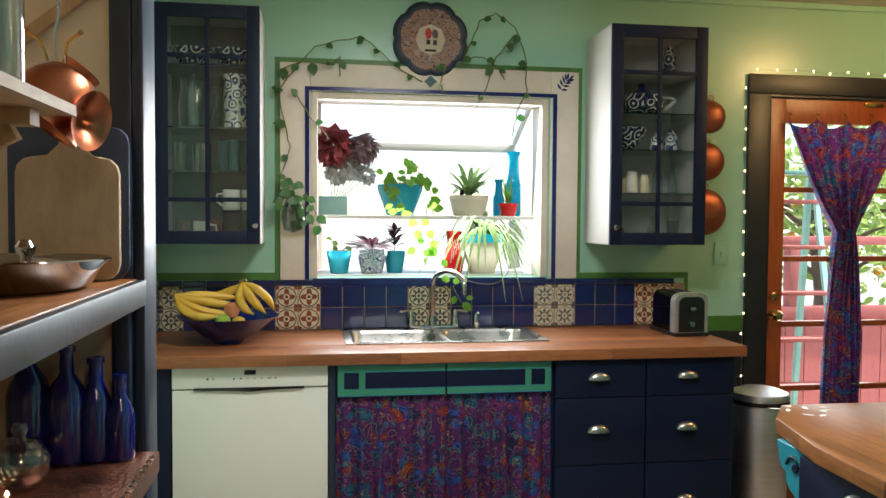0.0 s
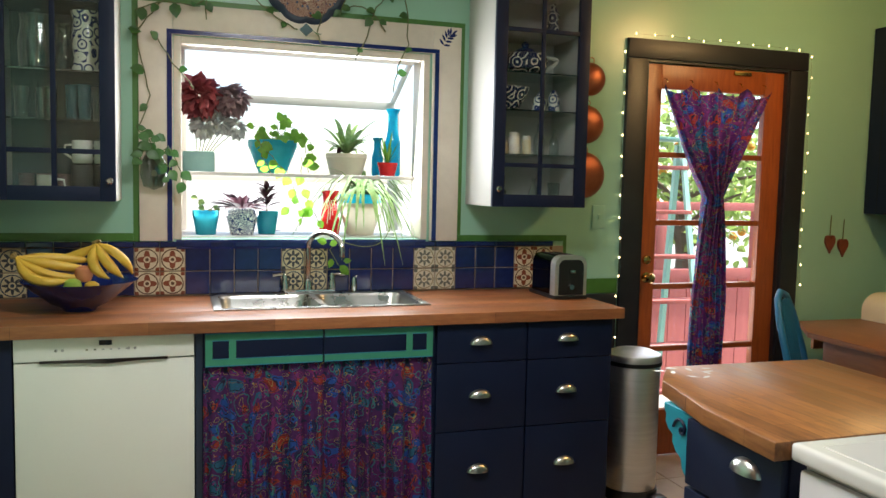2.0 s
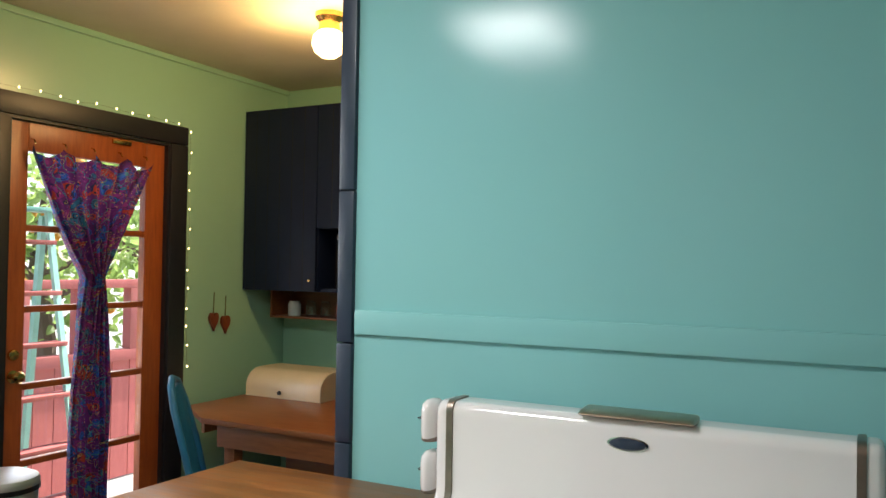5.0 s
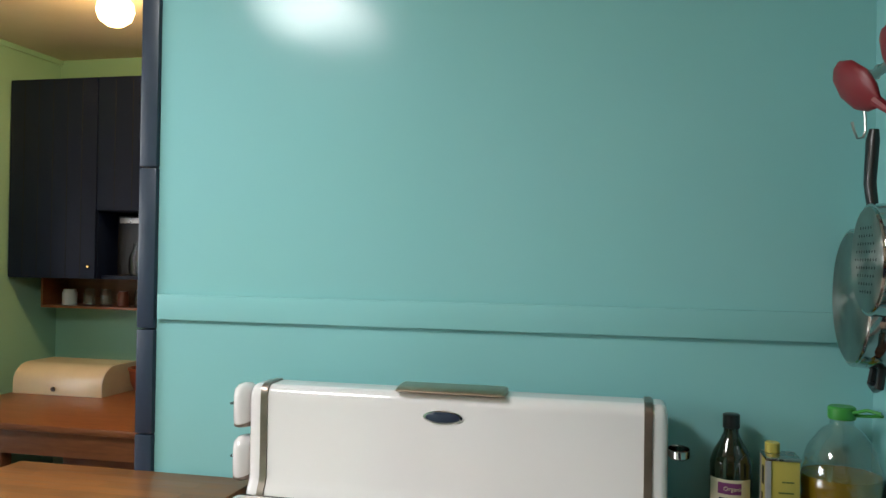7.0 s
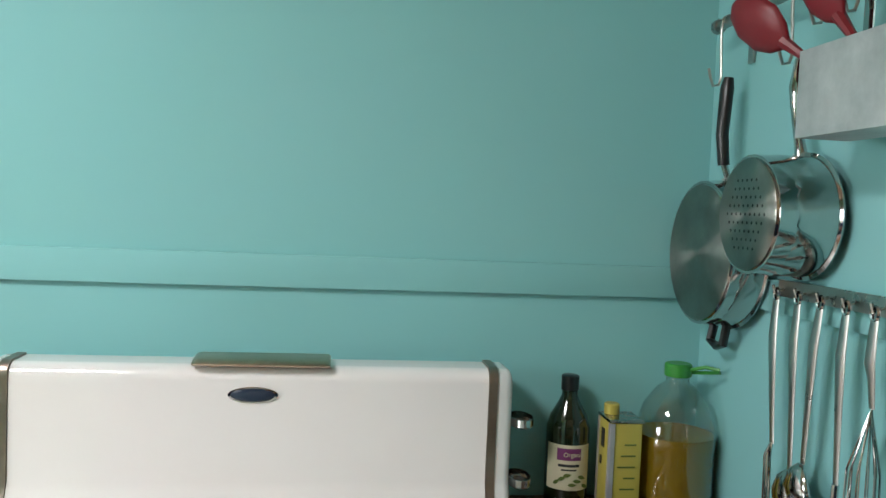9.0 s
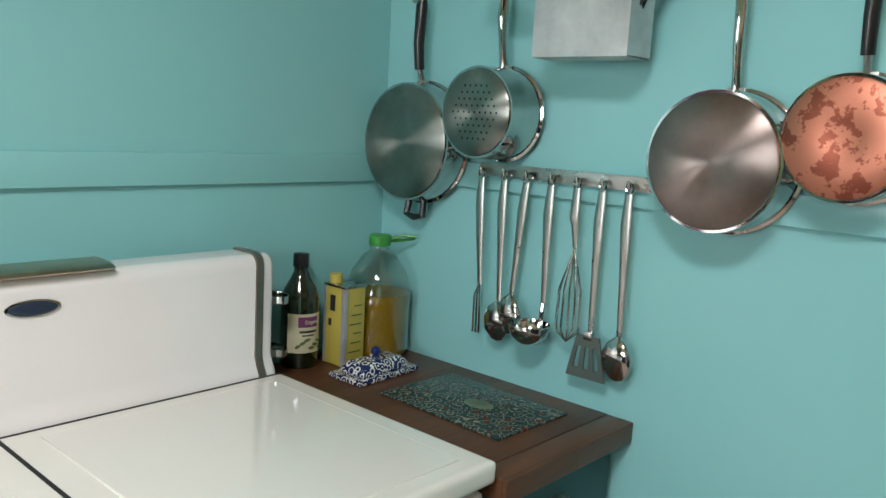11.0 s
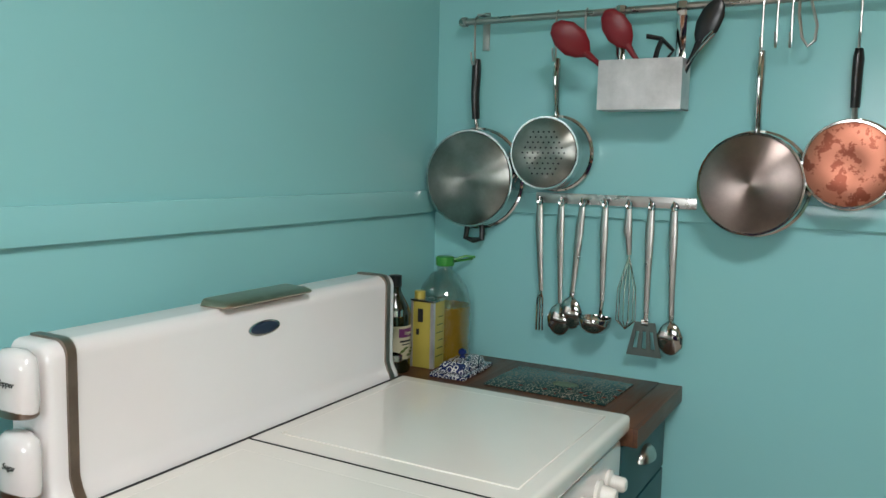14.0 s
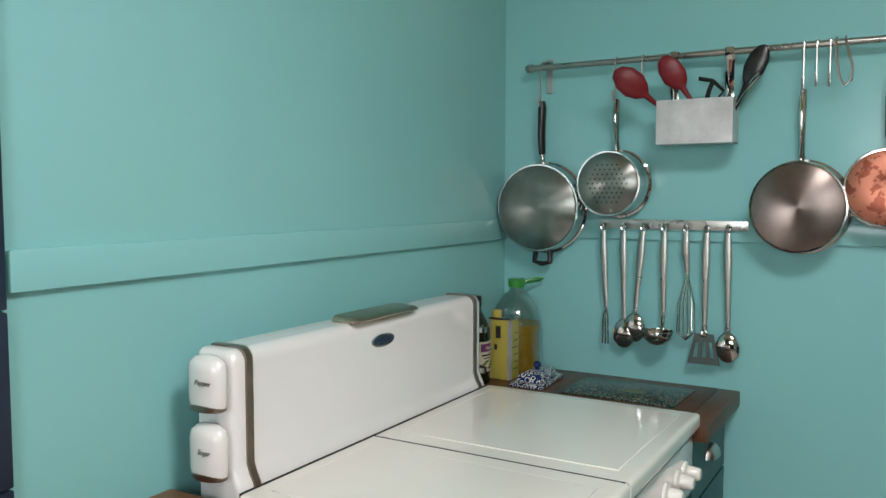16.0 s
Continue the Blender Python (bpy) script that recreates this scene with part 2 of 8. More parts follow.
INK = mat("dark_ink", (0.02, 0.02, 0.02), rough=0.6)
LCD = mat("dark_display", (0.01, 0.012, 0.02), rough=0.1)
OLIVELEAFINK = mat("olive_ink", (0.10, 0.14, 0.03), rough=0.6)
GREYSIL = mat("grey_silicone", (0.085, 0.11, 0.10), (0.065, 0.085, 0.08), rough=0.4, scale=10)
HEARTWOOD = mat("red_wood_heart", (0.22, 0.05, 0.02), (0.14, 0.03, 0.012), rough=0.4, scale=20)
FROST = mat("frosted_lamp_glass", (0.9, 0.8, 0.6), rough=0.4, emit=(1.0, 0.62, 0.26), estr=4)
FAIRY = mat("fairy_bulb", (1.0, 0.8, 0.5), rough=0.3, emit=(1.0, 0.72, 0.36), estr=2.6)
BULBWHITE = mat("lit_lamp_diffuser", (0.9, 0.9, 0.85), rough=0.4, emit=(1.0, 0.95, 0.86), estr=2.5)
PANE = pane_mat("clear_pane")
CABPANE = pane_mat("cabinet_pane", (0.93, 0.95, 0.94))
JARGLASS = pane_mat("smoky_green_glass", (0.42, 0.50, 0.43), 3.0)
CLEARGLASS = pane_mat("clear_glassware", (0.84, 0.88, 0.87), 3.6)


def stave_mat(name, c1, c2, along, rough=0.35):
    """Glued-up staves: long narrow blocks of varied tone with fine grain along them."""
    m = mat(name, c1, c2, rough=rough, scale=9, stretch=(1.2, 9, 9) if along == "x" else (9, 1.2, 9), bump=0.05, rough2=rough + 0.15)
    N, L = m.node_tree.nodes, m.node_tree.links
    bs = N["Principled BSDF"]
    base = bs.inputs["Base Color"].links[0].from_socket
    tc, mp, br = N.new("ShaderNodeTexCoord"), N.new("ShaderNodeMapping"), N.new("ShaderNodeTexBrick")
    if along == "y":
        mp.inputs["Rotation"].default_value = (0, 0, radians(90))
    L.new(tc.outputs["Object"], mp.inputs["Vector"])
    L.new(mp.outputs[0], br.inputs["Vector"])
    for key, v in (("Scale", 1.0), ("Mortar Size", 0.0006), ("Brick Width", 0.42), ("Row Height", 0.042), ("Bias", 0.0)):
        br.inputs[key].default_value = v
    br.inputs["Color1"].default_value, br.inputs["Color2"].default_value, br.inputs["Mortar"].default_value = (0.72, 0.69, 0.66, 1), (1.15, 1.12, 1.06, 1), (0.4, 0.36, 0.32, 1)
    mx = N.new("ShaderNodeMix")
    mx.data_type, mx.blend_type = "RGBA", "MULTIPLY"
    mx.inputs[0].default_value = 1.0
    L.new(base, mx.inputs[6])
    L.new(br.outputs["Color"], mx.inputs[7])
    L.new(mx.outputs[2], bs.inputs["Base Color"])
    return m


BUTCHER = stave_mat("butcher_block", (0.37, 0.145, 0.055), (0.22, 0.074, 0.030), "x")
BUTCHER_Y = stave_mat("butcher_block_island", (0.35, 0.145, 0.045), (0.17, 0.060, 0.020), "y", 0.3)
DARKBLOCK = stave_mat("dark_butcher_block", (0.13, 0.052, 0.022), (0.065, 0.025, 0.012), "y")
DARKCHROME = mat("smoked_chrome", (0.11, 0.11, 0.12), (0.07, 0.07, 0.08), rough=0.12, metal=1, scale=8)
AGEDCHROME = mat("aged_chrome_trim", (0.36, 0.29, 0.25), (0.24, 0.19, 0.165), rough=0.32, metal=1, scale=14, rough2=0.42)
BINSTEEL = mat("matt_bin_steel", (0.82, 0.81, 0.80), (0.70, 0.69, 0.68), rough=0.42, metal=1, scale=5, stretch=(1, 1, 20))
BOXSTEEL = mat("pale_brushed_steel", (0.74, 0.71, 0.72), (0.46, 0.45, 0.46), rough=0.36, metal=0.62, scale=11, rough2=0.5)


def pattern_mat(name, ground, ink, ink2, petals=8, freq=0.0493):
    """Hand-painted motif: rosette and corner marks, in two inks, repeated at tile size from the piece's own centre."""
    m = mat(name, ground, tuple(0.9 * v for v in ground), rough=0.2, scale=18, coat=0.3)
    N, L = m.node_tree.nodes, m.node_tree.links
    bs = N["Principled BSDF"]
    base = bs.inputs["Base Color"].links[0].from_socket
    tc = N.new("ShaderNodeTexCoord")
    sx = N.new("ShaderNodeSeparateXYZ")
    L.new(tc.outputs["Object"], sx.inputs[0])

    def M(op, a, b=None, c=None):
        n = N.new("ShaderNodeMath")
        n.operation = op
        for i, v in enumerate((a, b, c)):
            if v is None:
                continue
            if isinstance(v, (int, float)):
                n.inputs[i].default_value = v
            else:
                L.new(v, n.inputs[i])
        return n.outputs[0]

    x, z = M("DIVIDE", sx.outputs["X"], freq), M("DIVIDE", sx.outputs["Z"], freq)
    r = M("SQRT", M("ADD", M("MULTIPLY", x, x), M("MULTIPLY", z, z)))
    th = M("ARCTAN2", z, x)
    pet = M("ADD", M("MULTIPLY", M("COSINE", M("MULTIPLY", th, petals)), 0.20), 0.56)
    inner = M("MULTIPLY", M("LESS_THAN", r, pet), M("GREATER_THAN", r, 0.28))
    core = M("LESS_THAN", r, 0.15)
    ring = M("MULTIPLY", M("GREATER_THAN", r, 0.80), M("LESS_THAN", r, 0.90))
    ax, az = M("ABSOLUTE", x), M("ABSOLUTE", z)
    corner = M("GREATER_THAN", M("ADD", ax, az), M("ADD", M("MULTIPLY", M("COSINE", M("MULTIPLY", th, 12)), 0.14), 1.52))
    for mask, col in ((M("MAXIMUM", inner, corner), ink), (M("MAXIMUM", ring, core), ink2)):
        mx = N.new("ShaderNodeMix")
        mx.data_type = "RGBA"
        L.new(mask, mx.inputs[0])
        L.new(base, mx.inputs[6])
        mx.inputs[7].default_value = (*col, 1)
        base = mx.outputs[2]
    L.new(base, bs.inputs["Base Color"])
    return m


TILE_BROWN = pattern_mat("brown_motif_tile", (0.62, 0.52, 0.38), (0.20, 0.055, 0.03), (0.10, 0.05, 0.03), 4)
TILE_GREY = pattern_mat("charcoal_motif_tile", (0.52, 0.44, 0.27), (0.05, 0.055, 0.06), (0.04, 0.06, 0.08), 8)
TILE_WHITE = pattern_mat("sage_motif_tile", (0.62, 0.55, 0.42), (0.13, 0.13, 0.11), (0.30, 0.24, 0.15), 8)


def swirl_mat(name, ground, ink, scale=28.0, width=0.5, third=None):
    """Glazed ware with brush-drawn scrolls: bands of a warped wave texture."""
    m = mat(name, ground, tuple(0.92 * v for v in ground), rough=0.18, scale=10, coat=0.3)
    N, L = m.node_tree.nodes, m.node_tree.links
    bs = N["Principled BSDF"]
    base = bs.inputs["Base Color"].links[0].from_socket
    tc = N.new("ShaderNodeTexCoord")
    vo = N.new("ShaderNodeTexVoronoi")
    vo.inputs["Scale"].default_value = scale
    wv = N.new("ShaderNodeMath")
    wv.operation = "SINE"
    mu = N.new("ShaderNodeMath")
    mu.operation = "MULTIPLY"
    mu.inputs[1].default_value = 17
    L.new(tc.outputs["Object"], vo.inputs["Vector"])
    L.new(vo.outputs["Distance"], mu.inputs[0])
    L.new(mu.outputs[0], wv.inputs[0])
    gt = N.new("ShaderNodeMath")
    gt.operation = "GREATER_THAN"
    gt.inputs[1].default_value = width
    L.new(wv.outputs[0], gt.inputs[0])
    mx = N.new("ShaderNodeMix")
    mx.data_type = "RGBA"
    L.new(gt.outputs[0], mx.inputs[0])
    L.new(base, mx.inputs[6])
    mx.inputs[7].default_value = (*ink, 1)
    base = mx.outputs[2]
    if third:
        v2 = N.new("ShaderNodeTexVoronoi")
        v2.inputs["Scale"].default_value = scale * 0.7
        L.new(tc.outputs["Object"], v2.inputs["Vector"])
        g2 = N.new("ShaderNodeMath")
        g2.operation = "LESS_THAN"
        g2.inputs[1].default_value = 0.22
        L.new(v2.outputs["Distance"], g2.inputs[0])
        m2 = N.new("ShaderNodeMix")
        m2.data_type = "RGBA"
        L.new(g2.outputs[0], m2.inputs[0])
        L.new(base, m2.inputs[6])
        m2.inputs[7].default_value = (*third, 1)
        base = m2.outputs[2]
    L.new(base, bs.inputs["Base Color"])
    return m


BLUEWHITE = swirl_mat("navy_and_white_scroll_glaze", (0.013, 0.018, 0.06), (0.66, 0.64, 0.58), 21, 0.70)
WHITEBLUE = swirl_mat("white_ware_with_blue_scrolls", (0.70, 0.68, 0.62), (0.02, 0.035, 0.14), 27, 0.35)
SCROLLGLAZE = swirl_mat("dense_blue_scroll_glaze", (0.014, 0.024, 0.10), (0.66, 0.65, 0.62), 62, 0.45)
MATPATTERN = swirl_mat("teal_and_rust_mosaic_print", (0.022, 0.050, 0.047), (0.24, 0.22, 0.17), 52, 0.80, (0.12, 0.028, 0.016))
for socket, value in (("Specular IOR Level", 0.1), ("Coat Weight", 0.0)):
    MATPATTERN.node_tree.nodes["Principled BSDF"].inputs[socket].default_value = value
MATGREEN = mat("faded_sage_print", (0.13, 0.20, 0.12), (0.07, 0.10, 0.07), rough=0.6, scale=60)
PLATEGLAZE = swirl_mat("talavera_plate_glaze", (0.34, 0.22, 0.18), (0.12, 0.03, 0.025), 62, 0.55, (0.05, 0.07, 0.13))


def fabric_mat():
    """Purple paisley print: large patches of plum, teal, rust and navy, with outlined rings and dots."""
    m = mat("purple_paisley_print", (0.090, 0.010, 0.105), (0.052, 0.006, 0.070), rough=0.8, scale=22, thin=0.16)
    N, L = m.node_tree.nodes, m.node_tree.links
    bs = N["Principled BSDF"]
    tr = [n for n in N if n.type == "BSDF_TRANSLUCENT"][0]
    base = bs.inputs["Base Color"].links[0].from_socket
    tc = N.new("ShaderNodeTexCoord")
    ns = N.new("ShaderNodeTexNoise")
    ns.inputs["Scale"].default_value = 9
    L.new(tc.outputs["Object"], ns.inputs["Vector"])
    wp = N.new("ShaderNodeMix")
    wp.data_type = "VECTOR"
    wp.inputs[0].default_value = 0.11
    L.new(tc.outputs["Object"], wp.inputs[4])
    L.new(ns.outputs["Color"], wp.inputs[5])
    for scale, lo, hi, col in ((24, 0.00, 0.50, None), (24, 0.34, 0.40, (0.010, 0.008, 0.030)), (12, 0.30, 0.318, (0.20, 0.11, 0.06)), (38, 0.0, 0.22, (0.010, 0.012, 0.055)), (31, 0.0, 0.15, (0.26, 0.030, 0.020)), (26, 0.22, 0.255, (0.30, 0.24, 0.07)),
                               (13, 0.38, 0.41, (0.03, 0.17, 0.17)), (60, 0.0, 0.14, (0.36, 0.20, 0.14)), (52, 0.20, 0.25, (0.20, 0.02, 0.15)), (90, 0.0, 0.16, (0.02, 0.10, 0.28))):
        vo = N.new("ShaderNodeTexVoronoi")
        vo.inputs["Scale"].default_value = scale
        L.new(wp.outputs[1], vo.inputs["Vector"])
        a, b, c = (N.new("ShaderNodeMath") for _ in range(3))
        a.operation, b.operation, c.operation = "GREATER_THAN", "LESS_THAN", "MULTIPLY"
        a.inputs[1].default_value, b.inputs[1].default_value = lo, hi
        L.new(vo.outputs["Distance"], a.inputs[0])
        L.new(vo.outputs["Distance"], b.inputs[0])
        L.new(a.outputs[0], c.inputs[0])
        L.new(b.outputs[0], c.inputs[1])
        mx = N.new("ShaderNodeMix")
        mx.data_type = "RGBA"
        L.new(base, mx.inputs[6])
        if col:
            L.new(c.outputs[0], mx.inputs[0])
            mx.inputs[7].default_value = (*col, 1)
        else:
            L.new(b.outputs[0], mx.inputs[0])
            hr = N.new("ShaderNodeValToRGB")
            hr.color_ramp.interpolation = "CONSTANT"
            els = hr.color_ramp.elements
            els[0].color, els[1].color, els[1].position = (0.012, 0.065, 0.29, 1), (0.28, 0.026, 0.014, 1), 0.3
            for p, q in ((0.45, (0.10, 0.008, 0.125, 1)), (0.62, (0.012, 0.10, 0.17, 1)), (0.75, (0.17, 0.013, 0.12, 1)), (0.9, (0.014, 0.012, 0.07, 1))):
                els.new(p).color = q
            sp = N.new("ShaderNodeSeparateColor")
            L.new(vo.outputs["Color"], sp.inputs[0])
            L.new(sp.outputs[0], hr.inputs[0])
            L.new(hr.outputs[0], mx.inputs[7])
        base = mx.outputs[2]
    L.new(base, bs.inputs["Base Color"])
    L.new(base, tr.inputs["Color"])
    return m


FABRIC = fabric_mat()

# ---------------------------------------------------------------- building helpers
ORIGIN = {}


def thing(name, at=(0, 0, 0), label="", category="", group="", kind=""):
    """A top-level thing: an Empty at its base. Its parts are given in world places."""
    ob = new(name)
    ob.location = at
    ob.empty_display_size = 0.05
    ORIGIN[ob] = Vector(at)
    return tagged(ob, label, category, group, kind)


def mesh_of(name, bm, material, smooth=40):
    me = bpy.data.meshes.new(name)
    bmesh.ops.recalc_face_normals(bm, faces=bm.faces)
    bm.to_mesh(me)
    bm.free()
    for mm in material if isinstance(material, (list, tuple)) else [material]:
        me.materials.append(mm)
    if smooth:
        me.shade_smooth()
        me.set_sharp_from_angle(angle=radians(smooth))
    return me


def part(name, bm, material, parent, label="", smooth=40):
    o = ORIGIN[parent]
    if o.length:
        bmesh.ops.translate(bm, verts=bm.verts, vec=-o)
    ob = new(name, mesh_of(name, bm, material, smooth))
    ob.parent = parent
    ORIGIN[ob] = o
    if label:
        ob["label"] = label
    return ob


def single(name, bm, material, at, label, category, group="", kind="", smooth=40):
    """A thing of one mesh."""
    bmesh.ops.translate(bm, verts=bm.verts, vec=-Vector(at))
    ob = new(name, mesh_of(name, bm, material, smooth))
    ob.location = at
    ORIGIN[ob] = Vector(at)
    return tagged(ob, label, category, group, kind)


def box(x0, x1, y0, y1, z0, z1, bevel=0.0, bm=None, segs=2):
    bm = bm or bmesh.new()
    vs = [bm.verts.new((x, y, z)) for x in (x0, x1) for y in (y0, y1) for z in (z0, z1)]
    fs = [bm.faces.new([vs[i] for i in q]) for q in ((0, 1, 3, 2), (4, 6, 7, 5), (0, 4, 5, 1), (2, 3, 7, 6), (0, 2, 6, 4), (1, 5, 7, 3))]
    if bevel:
        es = list({e for f in fs for e in f.edges})
        bmesh.ops.bevel(bm, geom=es, offset=bevel, segments=segs, affect="EDGES", profile=0.6)
    return bm


def boxes(rows, bevel=0.0):
    bm = bmesh.new()
    for r in rows:
        box(*r, bevel=bevel, bm=bm)
    return bm


def lathe(profile, centre, axis="z", segs=28, bm=None, cap=True, squash=(1, 1), turn=0.0):
    """Turn (radius, height) pairs about an axis through centre."""
    bm = bm or bmesh.new()
    c = Vector(centre)
    rings = []
    for r, h in profile:
        ring = []
        for i in range(segs):
            a = 2 * math.pi * i / segs + turn
            u, v = r * squash[0] * math.cos(a), r * squash[1] * math.sin(a)
            p = {"z": (u, v, h), "y": (u, h, v), "x": (h, u, v)}[axis]
            ring.append(bm.verts.new(c + Vector(p)))
        rings.append(ring)
    for a, b in zip(rings, rings[1:]):
        for i in range(segs):
            j = (i + 1) % segs
            bm.faces.new((a[i], a[j], b[j], b[i]))
    if cap:
        for ring in (rings[0], rings[-1]):
            bm.faces.new(ring)
    return bm


def tube(points, radius, segs=8, bm=None, cap=True, flat=1.0, side=None):
    """Sweep a round (or flattened) section along points; radius is one number or one for each point."""
    bm = bm or bmesh.new()
    pts = [Vector(p) for p in points]
    rad = radius if isinstance(radius, (list, tuple)) else [radius] * len(pts)
    rings, ref = [], Vector(side) if side else None
    for i, p in enumerate(pts):
        d = (pts[min(i + 1, len(pts) - 1)] - pts[max(i - 1, 0)]).normalized()
        if ref is None:
            ref = d.orthogonal()
        n = (ref - d * ref.dot(d)).normalized()
        ref = n
        b = d.cross(n)
        rings.append([bm.verts.new(p + rad[i] * (math.cos(t) * n + flat * math.sin(t) * b)) for t in (2 * math.pi * k / segs for k in range(segs))])
    for a, b in zip(rings, rings[1:]):
        for i in range(segs):
            j = (i + 1) % segs
            bm.faces.new((a[i], a[j], b[j], b[i]))
    if cap:
        bm.faces.new(rings[0])
        bm.faces.new(rings[-1])
    return bm


def arc(p0, p1, p2, n=8):
    """Points of a quadratic bow from p0 by p1 to p2."""
    a, b, c = Vector(p0), Vector(p1), Vector(p2)
    return [(1 - t) ** 2 * a + 2 * t * (1 - t) * b + t * t * c for t in (i / n for i in range(n + 1))]


def prism(outline, depth, axis="y", at=0.0, bm=None):
    """Extrude a flat outline (pairs) along an axis from at to at + depth."""
    bm = bm or bmesh.new()

    def P(u, v, w):
        return {"y": (u, w, v), "x": (w, u, v), "z": (u, v, w)}[axis]

    a = [bm.verts.new(P(u, v, at)) for u, v in outline]
    b = [bm.verts.new(P(u, v, at + depth)) for u, v in outline]
    bm.faces.new(a)
    bm.faces.new(b[::-1])
    n = len(a)
    for i in range(n):
        j = (i + 1) % n
        bm.faces.new((a[i], b[i], b[j], a[j]))
    return bm


def leaf(bm, p, d, up, length, width, fold=0.25, curl=0.2):
    """A pointed leaf blade from p towards d, folded along its rib."""
    p, d, up = Vector(p), Vector(d).normalized(), Vector(up)
    s = d.cross(up)
    s = s.normalized() if s.length > 1e-4 else d.orthogonal().normalized()
    n = s.cross(d)
    mid, lft, rgt = [], [], []
    for t, w in ((0, 0.05), (0.22, 0.42), (0.5, 0.5), (0.78, 0.3), (1, 0.0)):
        c = p + d * length * t - n * curl * length * t * t
        mid.append(bm.verts.new(c))
        lft.append(bm.verts.new(c + s * width * w + n * fold * width * w))
        rgt.append(bm.verts.new(c - s * width * w + n * fold * width * w))
    for i in range(4):
        bm.faces.new((mid[i], mid[i + 1], lft[i + 1], lft[i]))
        bm.faces.new((mid[i], rgt[i], rgt[i + 1], mid[i + 1]))


def blade(bm, pts, width):
    """A long strap leaf along points, widest in the middle."""
    pts = [Vector(p) for p in pts]
    prev = None
    for i, p in enumerate(pts):
        d = (pts[min(i + 1, len(pts) - 1)] - pts[max(i - 1, 0)]).normalized()
        s = d.cross(Vector((0, 0, 1)))
        s = s.normalized() if s.length > 1e-3 else Vector((1, 0, 0))
        w = width * (math.sin(math.pi * min(0.98, 0.15 + 0.85 * i / (len(pts) - 1))) + 0.05) * 0.5
        cur = (bm.verts.new(p + s * w), bm.verts.new(p - s * w))
        if prev:
            bm.faces.new((prev[0], cur[0], cur[1], prev[1]))
        prev = cur


def lettering(text, size, m, material, parent, label=""):
    """Writing with the built-in font, a hair above its ground."""
    cu = bpy.data.curves.new("lettering", "FONT")
    cu.body, cu.size, cu.extrude, cu.align_x, cu.align_y = text, size, 0.0004, "CENTER", "CENTER"
    cu.shear = 0.35 if material is INK else 0.0
    cu.materials.append(material)
    ob = new("lettering", cu)
    ob.parent = parent
    ob.matrix_basis = Matrix.Translation(-ORIGIN[parent]) @ m
    if label:
        ob["label"] = label
    return ob

# ---------------------------------------------------------------- structure
N_Y, CEIL_Z = 4.0, 2.48
WX0, WX1, WZ0, WZ1 = -0.07, 1.01, 1.14, 1.972     # window opening
DX0, DX1, DZ1 = 2.135, 2.995, 2.03                # door opening


def structure(name, bm, material, label, category="wall", smooth=0):
    return single(name, bm, material, (0, 0, 0), label, category, kind="structure", smooth=smooth)


Y1 = N_Y + 0.14
structure("wall_north", boxes([(-0.86, WX0, N_Y, Y1, 0, CEIL_Z), (WX0, WX1, N_Y, Y1, 0, WZ0), (WX0, WX1, N_Y, Y1, WZ1, CEIL_Z),
                               (WX1, DX0, N_Y, Y1, 0, CEIL_Z), (DX0, DX1, N_Y, Y1, DZ1, CEIL_Z), (DX1, 4.05, N_Y, Y1, 0, CEIL_Z)]),
          GREENWALL, "green painted kitchen wall with window and door")
structure("wall_west", boxes([(-0.86, -0.74, 2.04, N_Y, 0, CEIL_Z)]), GREENWALL, "green painted side wall of the kitchen")
structure("wall_stub", boxes([(-0.97, -0.405, 1.945, 2.04, 0, CEIL_Z)]), CREAMWALL, "cream painted short wall beside the shelves")
structure("wall_partition", boxes([(1.75, 1.87, 0.445, 2.014, 0, CEIL_Z)]), TURQ, "glossy turquoise painted partition wall behind the stove")
structure("wall_south", boxes([(0.40, 4.05, 0.325, 0.445, 0, CEIL_Z)]), TURQ, "glossy turquoise painted wall with hanging pans")
structure("wall_east", boxes([(3.93, 4.05, 0.445, N_Y, 0, CEIL_Z)]), GREENWALL, "green painted wall of the dining nook")
structure("wall_rear", boxes([(-0.97, -0.85, -3.0, 1.945, 0, CEIL_Z), (2.0, 2.12, -3.0, 0.325, 0, CEIL_Z), (-0.97, 2.12, -3.12, -3.0, 0, CEIL_Z)]),
          CREAMWALL, "plain cream painted walls of the room behind")
structure("ceiling", boxes([(-1.0, 4.1, -3.15, 4.2, CEIL_Z, CEIL_Z + 0.1)]), CEIL, "warm off-white painted ceiling", "ceiling")
structure("ground", boxes([(-400, 400, Y1 + 0.0, 600, -0.25, -0.12), (-400, 400, -600, -3.2, -0.25, -0.12), (-400, -1.0, -3.2, Y1, -0.25, -0.12), (4.1, 400, -3.2, Y1, -0.25, -0.12)]),
          CONCRETE, "pale sunlit paved yard outside", "ground")

